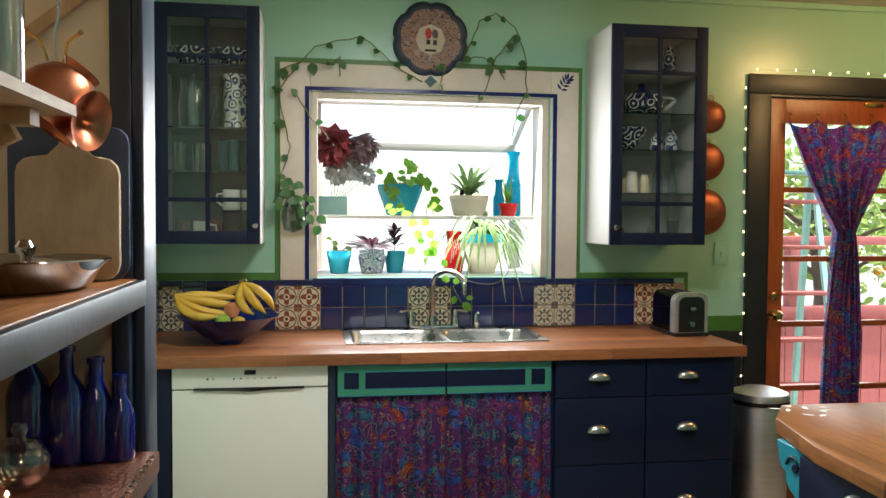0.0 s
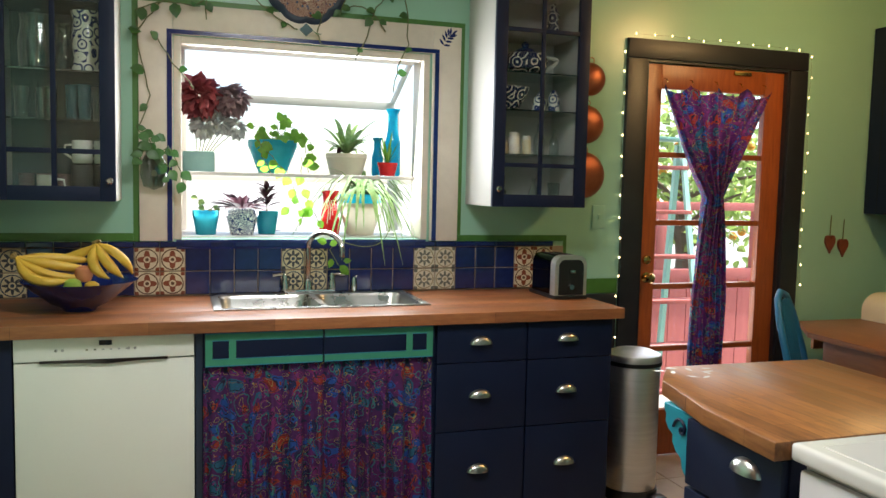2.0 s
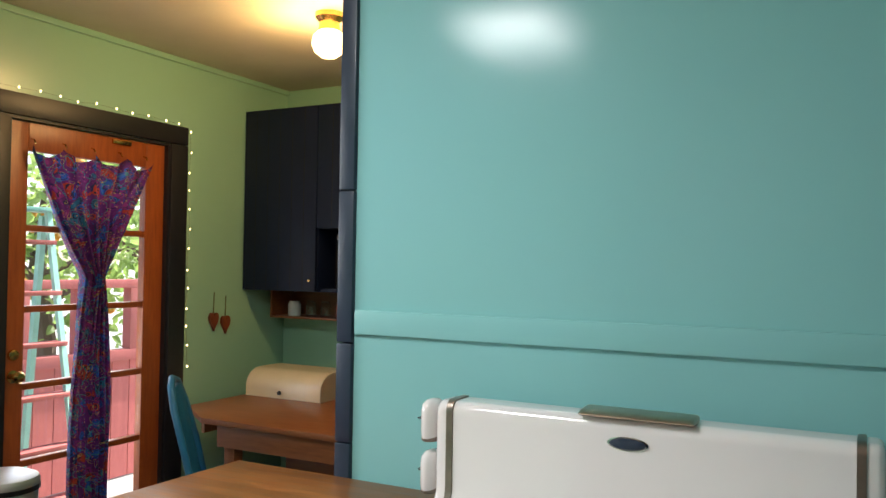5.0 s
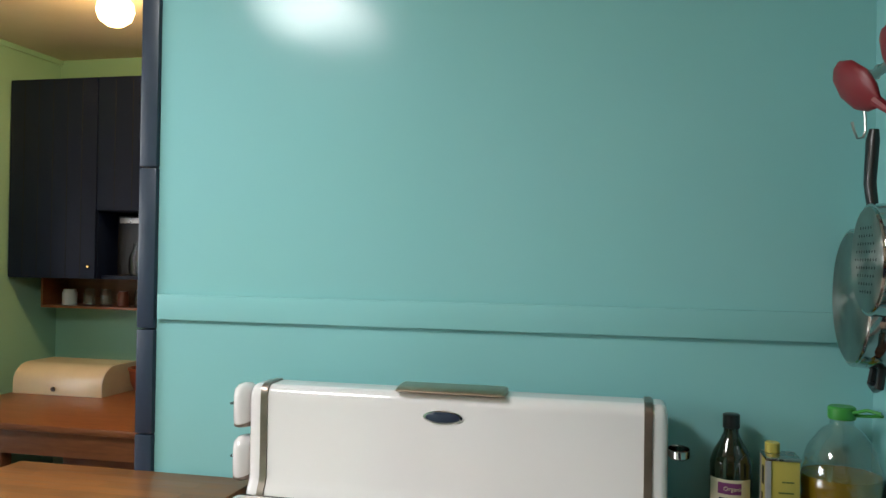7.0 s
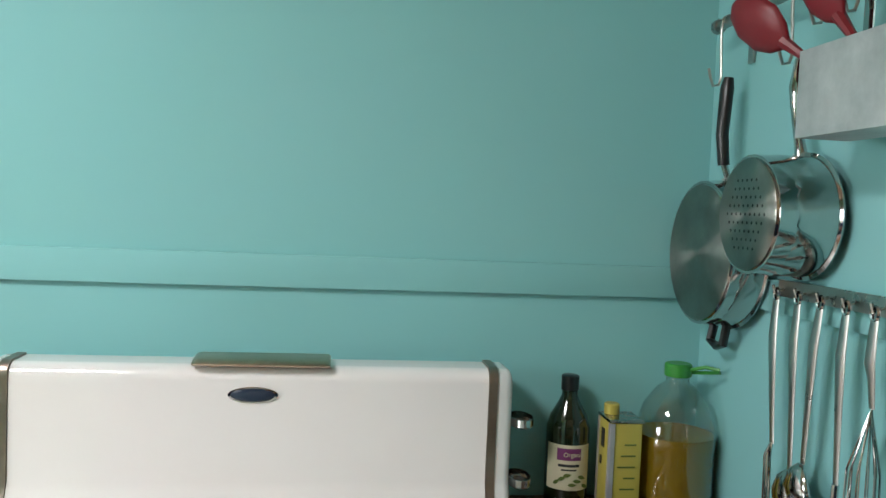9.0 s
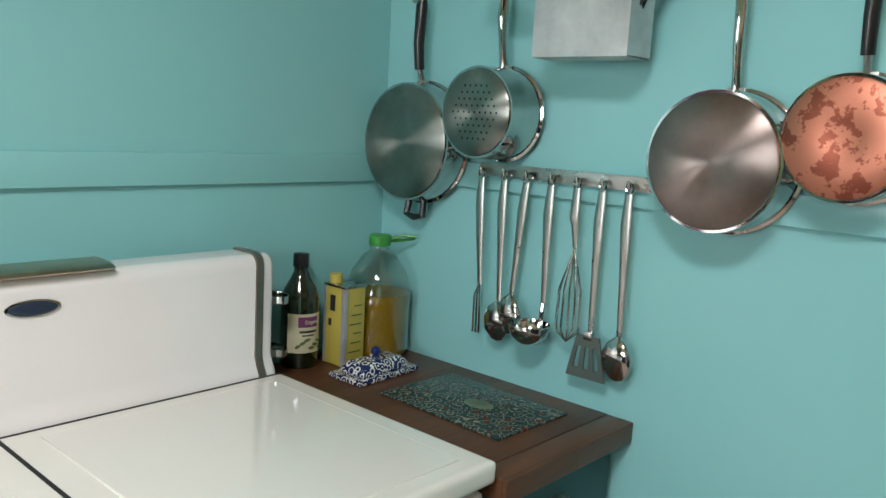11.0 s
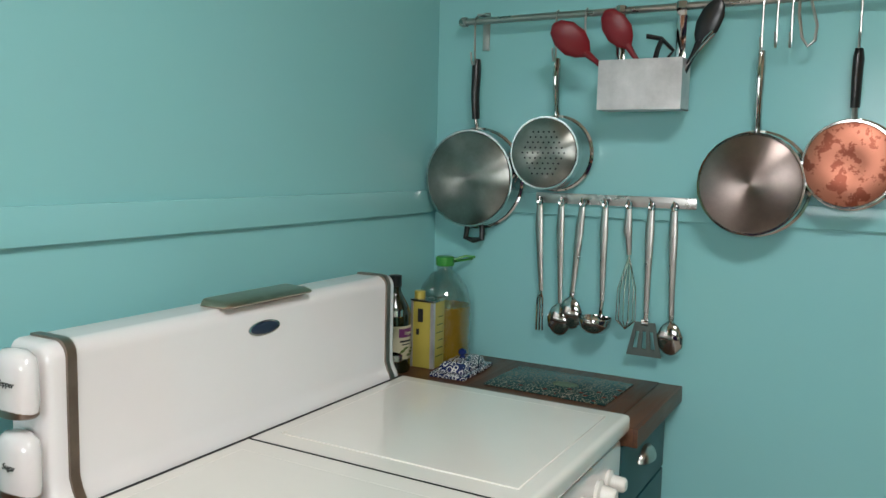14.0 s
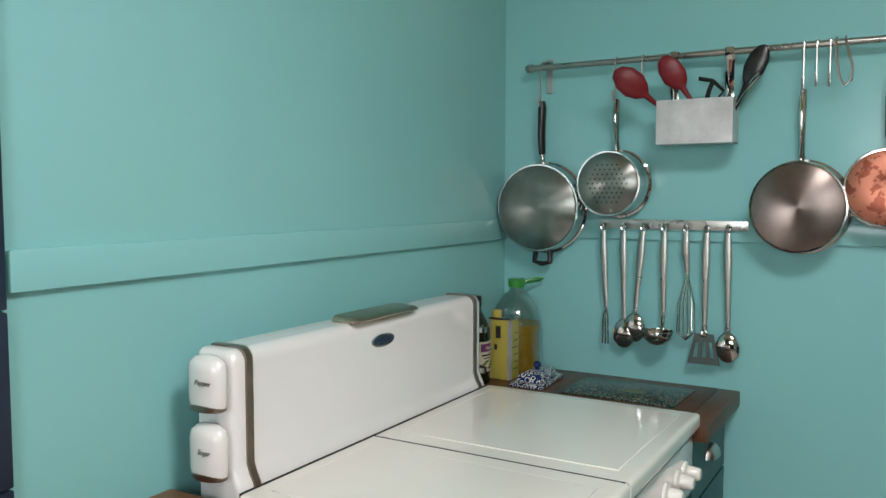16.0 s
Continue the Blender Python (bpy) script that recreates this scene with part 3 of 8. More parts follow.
# ceiling cove along the north wall, rails on the turquoise walls, door casing, wall paint bands
structure("trim_cove", boxes([(-0.74, 3.93, N_Y - 0.018, N_Y - 0.001, CEIL_Z - 0.03, CEIL_Z - 0.001)], 0.004), GREENWALL, "narrow painted cove moulding under the ceiling", "trim")
structure("trim_rail_east", boxes([(1.738, 1.7495, 0.458, 2.006, 1.260, 1.320)], 0.003), TURQ, "turquoise painted picture rail on the partition", "trim", 40)
structure("trim_rail_south", boxes([(0.42, 1.737, 0.4455, 0.457, 1.270, 1.322)], 0.003), TURQ, "turquoise painted rail on the pan wall", "trim", 40)
structure("trim_partition_end", boxes([(1.736, 1.884, 2.0125, 2.058, 0, 0.985), (1.736, 1.884, 2.0125, 2.058, 0.988, 1.235), (1.736, 1.884, 2.0125, 2.058, 1.238, 1.62), (1.736, 1.884, 2.0125, 2.058, 1.623, CEIL_Z - 0.001)], 0.004),
          NAVYTRIM, "slate navy painted end board of the partition", "trim", 40)
structure("trim_stub_end", boxes([(-0.4045, -0.383, 1.93, 2.045, 0, CEIL_Z - 0.001)], 0.006), NAVYTRIM, "glossy navy painted end board of the short wall", "trim", 40)
structure("trim_stub_face", boxes([(-0.445, -0.4055, 1.930, 1.9445, 0, CEIL_Z - 0.001)], 0.004), NAVYTRIM, "dark navy painted corner board of the short wall", "trim", 40)
structure("baseboard", boxes([(3.14, 3.92, N_Y - 0.018, N_Y - 0.001, 0.0, 0.11), (1.70, 2.01, N_Y - 0.018, N_Y - 0.001, 0, 0.87)], 0.003), CHARCOAL, "dark painted baseboard and wall panel", "baseboard", 40)
structure("trim_green_band", boxes([(-0.236, -0.2125, N_Y - 0.003, N_Y - 0.0005, 1.13, 2.10), (-0.236, 1.182, N_Y - 0.003, N_Y - 0.0005, 2.1005, 2.122),
                                    (1.1605, 1.182, N_Y - 0.003, N_Y - 0.0005, 1.16, 2.10), (-0.739, -0.2365, N_Y - 0.003, N_Y - 0.0005, 1.132, 1.165),
                                    (1.1605, 1.73, N_Y - 0.003, N_Y - 0.0005, 1.132, 1.1595), (1.712, 1.73, N_Y - 0.003, N_Y - 0.0005, 0.95, 1.1315),
                                    (1.712, 2.018, N_Y - 0.003, N_Y - 0.0005, 0.872, 0.945)]), GREENBAND, "leaf green hand-painted border on the wall", "trim")
casing = thing("trim_door_casing", (2.57, N_Y, 0), "dark charcoal painted door casing with mitred corners", "trim", kind="structure")
part("side_board", boxes([(2.022, 2.132, N_Y - 0.022, N_Y - 0.0005, 0, 2.030)], 0.004), CHARCOAL, casing)
part("side_board", boxes([(2.998, 3.108, N_Y - 0.022, N_Y - 0.0005, 0, 2.030)], 0.004), CHARCOAL, casing)
part("head_board", boxes([(2.022, 3.108, N_Y - 0.022, N_Y - 0.0005, 2.032, 2.125)], 0.004), CHARCOAL, casing)
part("door_jamb", boxes([(2.1325, 2.146, N_Y - 0.01, Y1, 0.0, 2.018), (2.984, 2.9975, N_Y - 0.01, Y1, 0.0, 2.018), (2.1325, 2.9975, N_Y - 0.01, Y1, 2.0185, 2.0295)]), CHARCOAL, casing)

# ---------------------------------------------------------------- window
win = thing("window_1", (0.47, N_Y, WZ0), "garden window bay with cream trim, glass shelf and white frame", "window", kind="structure")
part("trim_board", boxes([(-0.212, -0.0805, N_Y - 0.02, N_Y - 0.0005, 1.134, 2.098), (1.028, 1.160, N_Y - 0.02, N_Y - 0.0005, 1.134, 2.098),
                          (-0.0800, 1.0275, N_Y - 0.02, N_Y - 0.0005, 1.976, 2.098)], 0.003), TRIMCREAM, win, "cream painted trim board")
part("inner_bead", boxes([(-0.104, -0.0845, N_Y - 0.024, N_Y - 0.0203, 1.134, 1.976), (1.036, 1.0555, N_Y - 0.024, N_Y - 0.0203, 1.134, 1.976),
                          (-0.104, 1.0555, N_Y - 0.024, N_Y - 0.0203, 1.9765, 1.994)]), COBALT, win, "thin navy painted line")
GY = 4.52
part("window_frame", boxes([(WX0 - 0.008, WX0 + 0.022, N_Y - 0.004, GY, WZ0 + 0.0, WZ1), (WX1 - 0.022, WX1 + 0.008, N_Y - 0.004, GY - 0.36, WZ0, WZ1), (WX0 + 0.0225, WX1 - 0.0225, N_Y - 0.004, 4.16, WZ1 - 0.03, WZ1)], 0.003), TRIMCREAM, win, "off-white painted window lining")
part("window_frame", boxes([(WX0 + 0.0225, WX0 + 0.05, GY - 0.03, GY, WZ0 + 0.01, 1.76), (WX1 - 0.05, WX1 - 0.0225, GY - 0.03, GY, WZ0 + 0.01, 1.76),
                            (WX0 + 0.0225, WX1 - 0.0225, GY - 0.03, GY, 1.7605, 1.80), (WX0 + 0.0225, WX1 - 0.0225, GY - 0.03, GY, WZ0 - 0.03, WZ0 + 0.009),
                            (WX1 - 0.0225, WX1 + 0.005, GY - 0.03, GY, WZ0 + 0.01, 1.76)], 0.003), WHITEMELAMINE, win, "white metal frame")
part("rafter", tube([(WX0 + 0.03, 4.16, 1.97), (WX0 + 0.03, GY, 1.79)], 0.014, 4), WHITEMELAMINE, win)
part("rafter", tube([(WX1 - 0.03, 4.16, 1.97), (WX1 - 0.03, GY, 1.79)], 0.014, 4), WHITEMELAMINE, win)
part("window_sill", boxes([(WX0 - 0.0, WX1, N_Y - 0.02, GY - 0.031, WZ0 - 0.04, WZ0 - 0.0015)], 0.002), COBALT, win, "dark blue tiled sill")
part("sill_tray", boxes([(WX0 + 0.025, WX1 - 0.025, N_Y + 0.10, GY - 0.04, WZ0 - 0.001, WZ0 + 0.006)], 0.002), WHITEMELAMINE, win, "white sill tray")
for nm, vs in (("front_pane", [(WX0 + 0.05, GY - 0.015, WZ0 + 0.01), (WX1 - 0.05, GY - 0.015, WZ0 + 0.01), (WX1 - 0.05, GY - 0.015, 1.76), (WX0 + 0.05, GY - 0.015, 1.76)]),
               ("roof_pane", [(WX0 + 0.03, 4.17, 1.965), (WX1 - 0.03, 4.17, 1.965), (WX1 - 0.03, GY, 1.80), (WX0 + 0.03, GY, 1.80)])):
    bm = bmesh.new()
    vv = [bm.verts.new(v) for v in vs]
    w2 = [bm.verts.new(Vector(v) + Vector((0, 0.004, 0))) for v in vs]
    bm.faces.new(vv)
    bm.faces.new(w2[::-1])
    for i in range(4):
        bm.faces.new((vv[i], w2[i], w2[(i + 1) % 4], vv[(i + 1) % 4]))
    part(nm, bm, PANE, win, smooth=0).visible_shadow = False
part("side_pane", boxes([(WX1 - 0.012, WX1 - 0.008, GY - 0.355, GY - 0.032, WZ0 + 0.012, 1.85)]), PANE, win, smooth=0).visible_shadow = False
part("glass_shelf", boxes([(WX0 + 0.024, WX1 - 0.024, N_Y + 0.10, GY - 0.05, 1.412, 1.420)]), CLEARGLASS, win, "clear glass shelf", smooth=0).visible_shadow = False
part("shelf_edge", boxes([(WX0 + 0.024, WX1 - 0.024, N_Y + 0.092, N_Y + 0.0995, 1.408, 1.424)], 0.002), WHITEMELAMINE, win, "white shelf edge strip")
# painted fern sprig in the trim's corner: a bent row of petals on both sides of a stem
for i in range(6):
    k = i / 5
    for side in ((1, -1) if i < 5 else (0,)):
        a = radians(62 - 22 * k) + side * radians(64 - 26 * k)
        root = Vector((1.074 + 0.040 * k, N_Y - 0.0212, 2.016 + 0.050 * k + 0.012 * math.sin(math.pi * k)))
        bm = bmesh.new()
        leaf(bm, root, (math.cos(a), 0, math.sin(a)), (0, -1, 0), 0.036 - 0.006 * abs(k - 0.4), 0.0105, 0, 0)
        part("painted_petal", bm, COBALT, win, "dark blue painted sprig stroke")

# ---------------------------------------------------------------- glazed door
door = thing("door_1", (2.565, N_Y, 0.0), "orange-brown stained wooden door with five glass panes", "door", kind="structure")
DYa, DYb = N_Y + 0.012, N_Y + 0.052
part("stile", boxes([(2.148, 2.238, DYa, DYb, 0.012, 2.015)], 0.003), DOORWOOD, door)
part("stile", boxes([(2.866, 2.982, DYa, DYb, 0.012, 2.015)], 0.003), DOORWOOD, door)
part("top_rail", boxes([(2.2385, 2.8655, DYa, DYb, 1.895, 2.015)], 0.003), DOORWOOD, door)
part("bottom_rail", boxes([(2.2385, 2.8655, DYa, DYb, 0.012, 0.25)], 0.003), DOORWOOD, door)
edges = [0.25, 0.572, 0.895, 1.222, 1.566, 1.895]
for i in range(5):
    if i:
        part("glazing_bar", boxes([(2.2385, 2.8655, DYa + 0.003, DYb - 0.003, edges[i] - 0.014, edges[i] + 0.014)], 0.003), DOORWOOD, door)
    part("pane", boxes([(2.239, 2.865, DYa + 0.018, DYa + 0.022, edges[i] + 0.0145 * bool(i), edges[i + 1] - 0.0145 * (i < 4))]), PANE, door, smooth=0).visible_shadow = False
part("knob", lathe([(0.026, 0), (0.026, -0.006), (0.010, -0.010), (0.010, -0.03), (0.022, -0.036), (0.026, -0.05), (0.018, -0.062), (0.002, -0.065)], (2.190, DYa, 0.945), "y", 18), BRASS, door, "round brass door knob")
part("deadbolt", lathe([(0.024, 0), (0.022, -0.012), (0.015, -0.016), (0.002, -0.017)], (2.190, DYa, 1.035), "y", 18), BRASS, door, "brass deadbolt rose")
part("latch_plate", boxes([(2.66, 2.765, DYa - 0.012, DYa - 0.0005, 1.985, 2.006)], 0.002), BRASS, door, "brass top latch")

# door curtain: gathered top, tied waist, hanging tail
bm = bmesh.new()
grid = []
NU, NV = 60, 34
for v in range(NV + 1):
    t = v / NV
    z = 1.915 - 1.725 * t
    if t < 0.315:
        s = t / 0.315
        half = 0.282 * (1 - s) ** 0.8 + 0.040
    else:
        s = (t - 0.315) / 0.685
        half = 0.040 + 0.060 * min(1, s * 2.2) ** 0.7
    row = []
    for u in range(NU + 1):
        a = u / NU * 2 - 1
        folds = math.sin(a * 19 + 0.6 * math.sin(3 * t)) + 0.5 * math.sin(a * 41 + 2)
        depth = 0.012 + 0.010 * (1 - min(1, abs(t - 0.315) * 4))
        sag = 0.045 * abs(math.sin((a + 1) * 2.0 * math.pi)) ** 0.8 * max(0, 1 - t * 9)
        row.append(bm.verts.new((2.548 + half * a + 0.006 * math.sin(9 * t + 3 * a), DYa - 0.040 + 1.5 * depth * folds, z - sag)))
    grid.append(row)
for v in range(NV):
    for u in range(NU):
        bm.faces.new((grid[v][u], grid[v][u + 1], grid[v + 1][u + 1], grid[v + 1][u]))
dc = thing("door_curtain", (2.548, DYa - 0.03, 0.19), "purple paisley curtain tied at the waist on the glazed door", "curtain")
part("cloth", bm, FABRIC, dc, smooth=180)
part("tie", lathe([(0.046, -0.012), (0.05, 0), (0.046, 0.012)], (2.548, DYa - 0.032, 1.381), "z", 18, squash=(1, 0.72), cap=False), FABRIC, dc)
for i in range(5):
    xx = 2.25 + 0.149 * i
    part("hook", tube([(xx, DYa - 0.002, 1.945), (xx, DYa - 0.02, 1.940), (xx, DYa - 0.03, 1.925)], 0.003, 6), BRASS, dc)

# ---------------------------------------------------------------- kitchen run
def cup_pull(parent, x, y, z, facing="y"):
    """Half-dome bin pull on a face that looks to -y or -x."""
    bm = bmesh.new()
    rows = []
    for j in range(7):
        ph = math.pi / 2 * j / 6
        row = []
        for i in range(13):
            th = math.pi * i / 12
            u, w, d = 0.046 * math.cos(th) * math.cos(ph * 0.98), 0.032 * math.sin(th) * math.cos(ph * 0.98), 0.024 * math.sin(ph)
            row.append(bm.verts.new((x + u, y - d, z - 0.012 + w) if facing == "y" else (x - d, y + u, z - 0.012 + w)))
        rows.append(row)
    for a, b in zip(rows, rows[1:]):
        for i in range(12):
            bm.faces.new((a[i], a[i + 1], b[i + 1], b[i]))
    part("handle", bm, NICKEL, parent, "satin nickel cup pull", 60)


ZT, ZB = 0.905, 0.862
FY = 3.38
wt = thing("worktop", (0.47, 3.66, ZB), "oiled butcher-block worktop along the window wall", "countertop")
part("slab", boxes([(-0.738, 0.0745, 3.5624, 3.988, ZB, ZT)], 0.001), BUTCHER, wt)
part("slab", boxes([(0.8905, 1.67, 3.5624, 3.988, ZB, ZT)], 0.001), BUTCHER, wt)
part("front_strip", boxes([(-0.738, 1.67, 3.34, 3.562, ZB, ZT)], 0.002), BUTCHER, wt)
part("back_strip", boxes([(0.0750, 0.8900, 3.962, 3.988, ZB, ZT)], 0.003), BUTCHER, wt)

dw = thing("dishwasher", (-0.295, 3.65, 0), "white built-in dishwasher with slim dark handle slot", "dishwasher")
part("body", boxes([(-0.578, -0.012, FY + 0.022, 3.95, 0.10, ZB - 0.003)]), DWWHITE, dw)
part("door", boxes([(-0.578, -0.012, FY, FY + 0.0215, 0.115, 0.775)], 0.004), DWWHITE, dw)
cp = part("control_panel", boxes([(-0.578, -0.012, FY - 0.006, FY + 0.0215, 0.779, ZB - 0.004)], 0.005), DWWHITE, dw)
part("display", boxes([(-0.318, -0.278, FY - 0.008, FY - 0.0062, 0.829, 0.846)]), LCD, cp, "dark display")
for i in range(6):
    part("button", boxes([(-0.36 + 0.025 * i, -0.352 + 0.025 * i, FY - 0.0076, FY - 0.0062, 0.812, 0.817)]), STEEL, cp)
for x in (-0.43, -0.45, -0.225, -0.205):
    part("button", lathe([(0.005, 0), (0.0045, -0.002)], (x, FY - 0.0062, 0.815), "y", 10), STEEL, cp)
bm = bmesh.new()
prism([(-0.50, 0.782), (-0.10, 0.782), (-0.10, 0.774), (-0.20, 0.772), (-0.295, 0.766), (-0.40, 0.772), (-0.50, 0.774)], 0.012, "y", FY - 0.010, bm)
part("handle", bm, DARKCHROME, dw, "slim dark handle lip")
part("kick_plate", boxes([(-0.578, -0.012, FY + 0.05, FY + 0.06, 0.0, 0.0995)]), BLACK, dw)
single("filler_panel", boxes([(-0.738, -0.583, FY - 0.002, 3.95, 0.0, ZB - 0.002)], 0.002), NAVY, (-0.66, 3.4, 0), "narrow navy painted filler panel beside the dishwasher", "panel")

sc = thing("sink_cabinet", (0.43, 3.6, 0), "navy sink cabinet with green-bordered fronts and curtain", "cabinet")
part("side_panel", boxes([(-0.008, 0.014, FY, 3.95, 0, ZB - 0.002)]), NAVYTRIM, sc)
part("side_panel", boxes([(0.8605, 0.8695, FY, 3.95, 0, ZB - 0.002)]), NAVY, sc)
part("back_panel", boxes([(0.0145, 0.86, 3.93, 3.95, 0.1, ZB - 0.16)]), NAVY, sc)
part("floor_panel", boxes([(0.0145, 0.86, FY + 0.05, 3.929, 0.08, 0.10)]), NAVY, sc)
part("top_rail", boxes([(0.0145, 0.86, FY + 0.002, FY + 0.02, 0.71, ZB - 0.002)]), NAVY, sc)
for x0, x1, sq in ((0.022, 0.435, 0), (0.440, 0.857, 1)):
    fr = part("false_front", boxes([(x0, x1, FY - 0.016, FY + 0.0015, 0.738, 0.857)], 0.002), NAVY, sc, "navy drawer front with sea-green border")
    g = FY - 0.0185
    s0, s1 = (x0 + 0.024, x0 + 0.082) if not sq else (x1 - 0.082, x1 - 0.024)
    c0, c1 = (s1, x1) if not sq else (x0, s0)

    def ring(a0, a1, b0, b1, w, open_side):
        rows = [(a0, a1, g, FY - 0.0163, b1 - w, b1), (a0, a1, g, FY - 0.0163, b0, b0 + w)]
        rows.append((a0, a0 + w, g, FY - 0.0163, b0 + w, b1 - w)) if open_side != "l" else None
        rows.append((a1 - w, a1, g, FY - 0.0163, b0 + w, b1 - w)) if open_side != "r" else None
        return rows

    side = "r" if not sq else "l"
    part("painted_border", boxes(ring(x0 + 0.002, x1 - 0.0005 if not sq else x1 - 0.002, 0.740, 0.855, 0.024, side)), GREENPAINT, fr)
    sx = (s1 - 0.0, s1 + 0.024) if not sq else (s0 - 0.024, s0)
    part("painted_border", boxes([(sx[0], sx[1], g, FY - 0.0163, 0.7642, 0.8308)]), GREENPAINT, fr)
    part("painted_line", boxes([(x0 + 0.002, x1 - 0.002, g - 0.001, g - 0.0002, 0.738, 0.7415), (x0 + 0.002, x1 - 0.002, g - 0.001, g - 0.0002, 0.8535, 0.857),
                                (s0, s1, g - 0.001, g - 0.0002, 0.764, 0.7665), (s0, s1, g - 0.001, g - 0.0002, 0.8285, 0.831),
                                (c0 + 0.024 * (not sq), c1 - 0.024 * sq, g - 0.001, g - 0.0002, 0.764, 0.7665), (c0 + 0.024 * (not sq), c1 - 0.024 * sq, g - 0.001, g - 0.0002, 0.8285, 0.831)]), BLUELINE, fr)
bm = bmesh.new()
grid = []
for v in range(15):
    t = v / 14
    row = []
    for u in range(181):
        a = u / 180
        y = FY - 0.002 + (0.011 + 0.016 * t) * (math.sin(a * 78 + 1.5 * math.sin(a * 9)) + 0.45 * math.sin(a * 151)) * (0.35 + 0.65 * t ** 0.5)
        row.append(bm.verts.new((0.018 + 0.838 * a + 0.012 * t * (a - 0.3), y - 0.012 * t, 0.732 - 0.70 * t)))
    grid.append(row)
for v in range(14):
    for u in range(180):
        bm.faces.new((grid[v][u], grid[v][u + 1], grid[v + 1][u + 1], grid[v + 1][u]))
sk = thing("sink_curtain", (0.43, FY, 0.03), "purple paisley curtain gathered under the sink", "curtain")
part("cloth", bm, FABRIC, sk, smooth=180)
part("rod", tube([(0.0145, FY + 0.02, 0.725), (0.8600, FY + 0.02, 0.725)], 0.006, 8), STEEL, sk)

for x0, x1, hx in ((0.872, 1.2485, 1.053), (1.2515, 1.63, 1.428)):
    db = thing("drawer_cabinet", ((x0 + x1) / 2, 3.6, 0), "dark navy drawer cabinet with three nickel cup pulls", "cabinet", "drawer cabinets under the worktop")
    part("body", boxes([(x0, x1, FY + 0.002, 3.95, 0.085, ZB - 0.002)]), NAVY, db)
    part("kick_board", boxes([(x0, x1, FY + 0.05, FY + 0.07, 0, 0.084)]), BLACK, db)
    for z0, z1, hz in ((0.708, 0.857, 0.79), (0.438, 0.704, 0.58), (0.09, 0.434, 0.282)):
        dr = part("drawer", boxes([(x0 + 0.002, x1 - 0.002, FY - 0.017, FY + 0.0015, z0, z1)], 0.0015), NAVY, db)
        cup_pull(dr, hx, FY - 0.017, hz)

# sink and tap
sink = thing("sink", (0.48, 3.76, 0.9), "stainless steel double-bowl sink set in the worktop", "sink")
part("rim", boxes([(0.060, 0.905, 3.548, 3.572, ZT + 0.0005, ZT + 0.006), (0.060, 0.905, 3.915, 3.975, ZT + 0.0005, ZT + 0.006), (0.060, 0.092, 3.5725, 3.9145, ZT + 0.0005, ZT + 0.006),
                   (0.873, 0.905, 3.5725, 3.9145, ZT + 0.0005, ZT + 0.006), (0.466, 0.492, 3.5725, 3.9145, ZT + 0.0005, ZT + 0.006)], 0.002), STEEL, sink)
for x0, x1 in ((0.0925, 0.4655), (0.4925, 0.8725)):
    bm = bmesh.new()
    rings = []
    for ins, z in ((0.0, ZT + 0.003), (0.006, ZT - 0.01), (0.018, ZT - 0.15), (0.05, ZT - 0.175)):
        ring_v = []
        rr = 0.05
        for cx, cy, a0 in ((x1 - ins - rr, 3.9145 - ins - rr, 0), (x0 + ins + rr, 3.9145 - ins - rr, 90), (x0 + ins + rr, 3.5725 + ins + rr, 180), (x1 - ins - rr, 3.5725 + ins + rr, 270)):
            for k in range(5):
                a = radians(a0 + 22.5 * k)
                ring_v.append(bm.verts.new((cx + rr * math.cos(a), cy + rr * math.sin(a), z)))
        rings.append(ring_v)
    for a, b in zip(rings, rings[1:]):
        for i in range(20):
            bm.faces.new((a[i], a[(i + 1) % 20], b[(i + 1) % 20], b[i]))
    bm.faces.new(rings[-1])
    part("bowl", bm, STEEL, sink, smooth=60)
    part("drain", lathe([(0.035, 0.0), (0.03, 0.004), (0.012, 0.002)], ((x0 + x1) / 2, 3.74, ZT - 0.1745), "z", 16), CHROME, sink)
tap = thing("kitchen_tap", (0.475, 3.945, ZT), "chrome gooseneck tap with two lever handles", "tap")
part("base_plate", boxes([(0.365, 0.585, 3.928, 3.962, ZT + 0.0065, ZT + 0.022)], 0.006), CHROME, tap)
part("spout", tube([(0.470, 3.945, ZT + 0.02), (0.470, 3.945, ZT + 0.20)] + [(0.470 + 0.055 - 0.055 * math.cos(radians(a)), 3.945 - 0.10 * (1 - math.cos(radians(a))), ZT + 0.20 + 0.075 * math.sin(radians(a))) for a in range(15, 200, 15)], 0.0115, 12), CHROME, tap)
part("spout_collar", lathe([(0.02, 0), (0.018, 0.03), (0.013, 0.045)], (0.470, 3.945, ZT + 0.02), "z", 16), CHROME, tap)
for x, s in ((0.372, -1), (0.575, 1)):
    h = part("tap_handle", lathe([(0.017, 0), (0.016, 0.03), (0.011, 0.045), (0.013, 0.06), (0.006, 0.072)], (x, 3.945, ZT + 0.02), "z", 14), CHROME, tap)
    part("lever", tube([(x, 3.945, ZT + 0.083), (x + s * 0.02, 3.94, ZT + 0.088), (x + s * 0.055, 3.935, ZT + 0.085)], [0.006, 0.007, 0.009], 8), CHROME, h)
sp = thing("soap_dispenser", (0.66, 3.945, ZT), "small chrome soap pump beside the tap", "soap dispenser")
part("body", lathe([(0.014, 0.006), (0.015, 0.04), (0.012, 0.06), (0.008, 0.075)], (0.672, 3.945, ZT), "z", 14), CHROME, sp)
part("nozzle", tube([(0.672, 3.945, ZT + 0.07), (0.672, 3.93, ZT + 0.082), (0.672, 3.90, ZT + 0.08)], 0.005, 8), CHROME, sp)

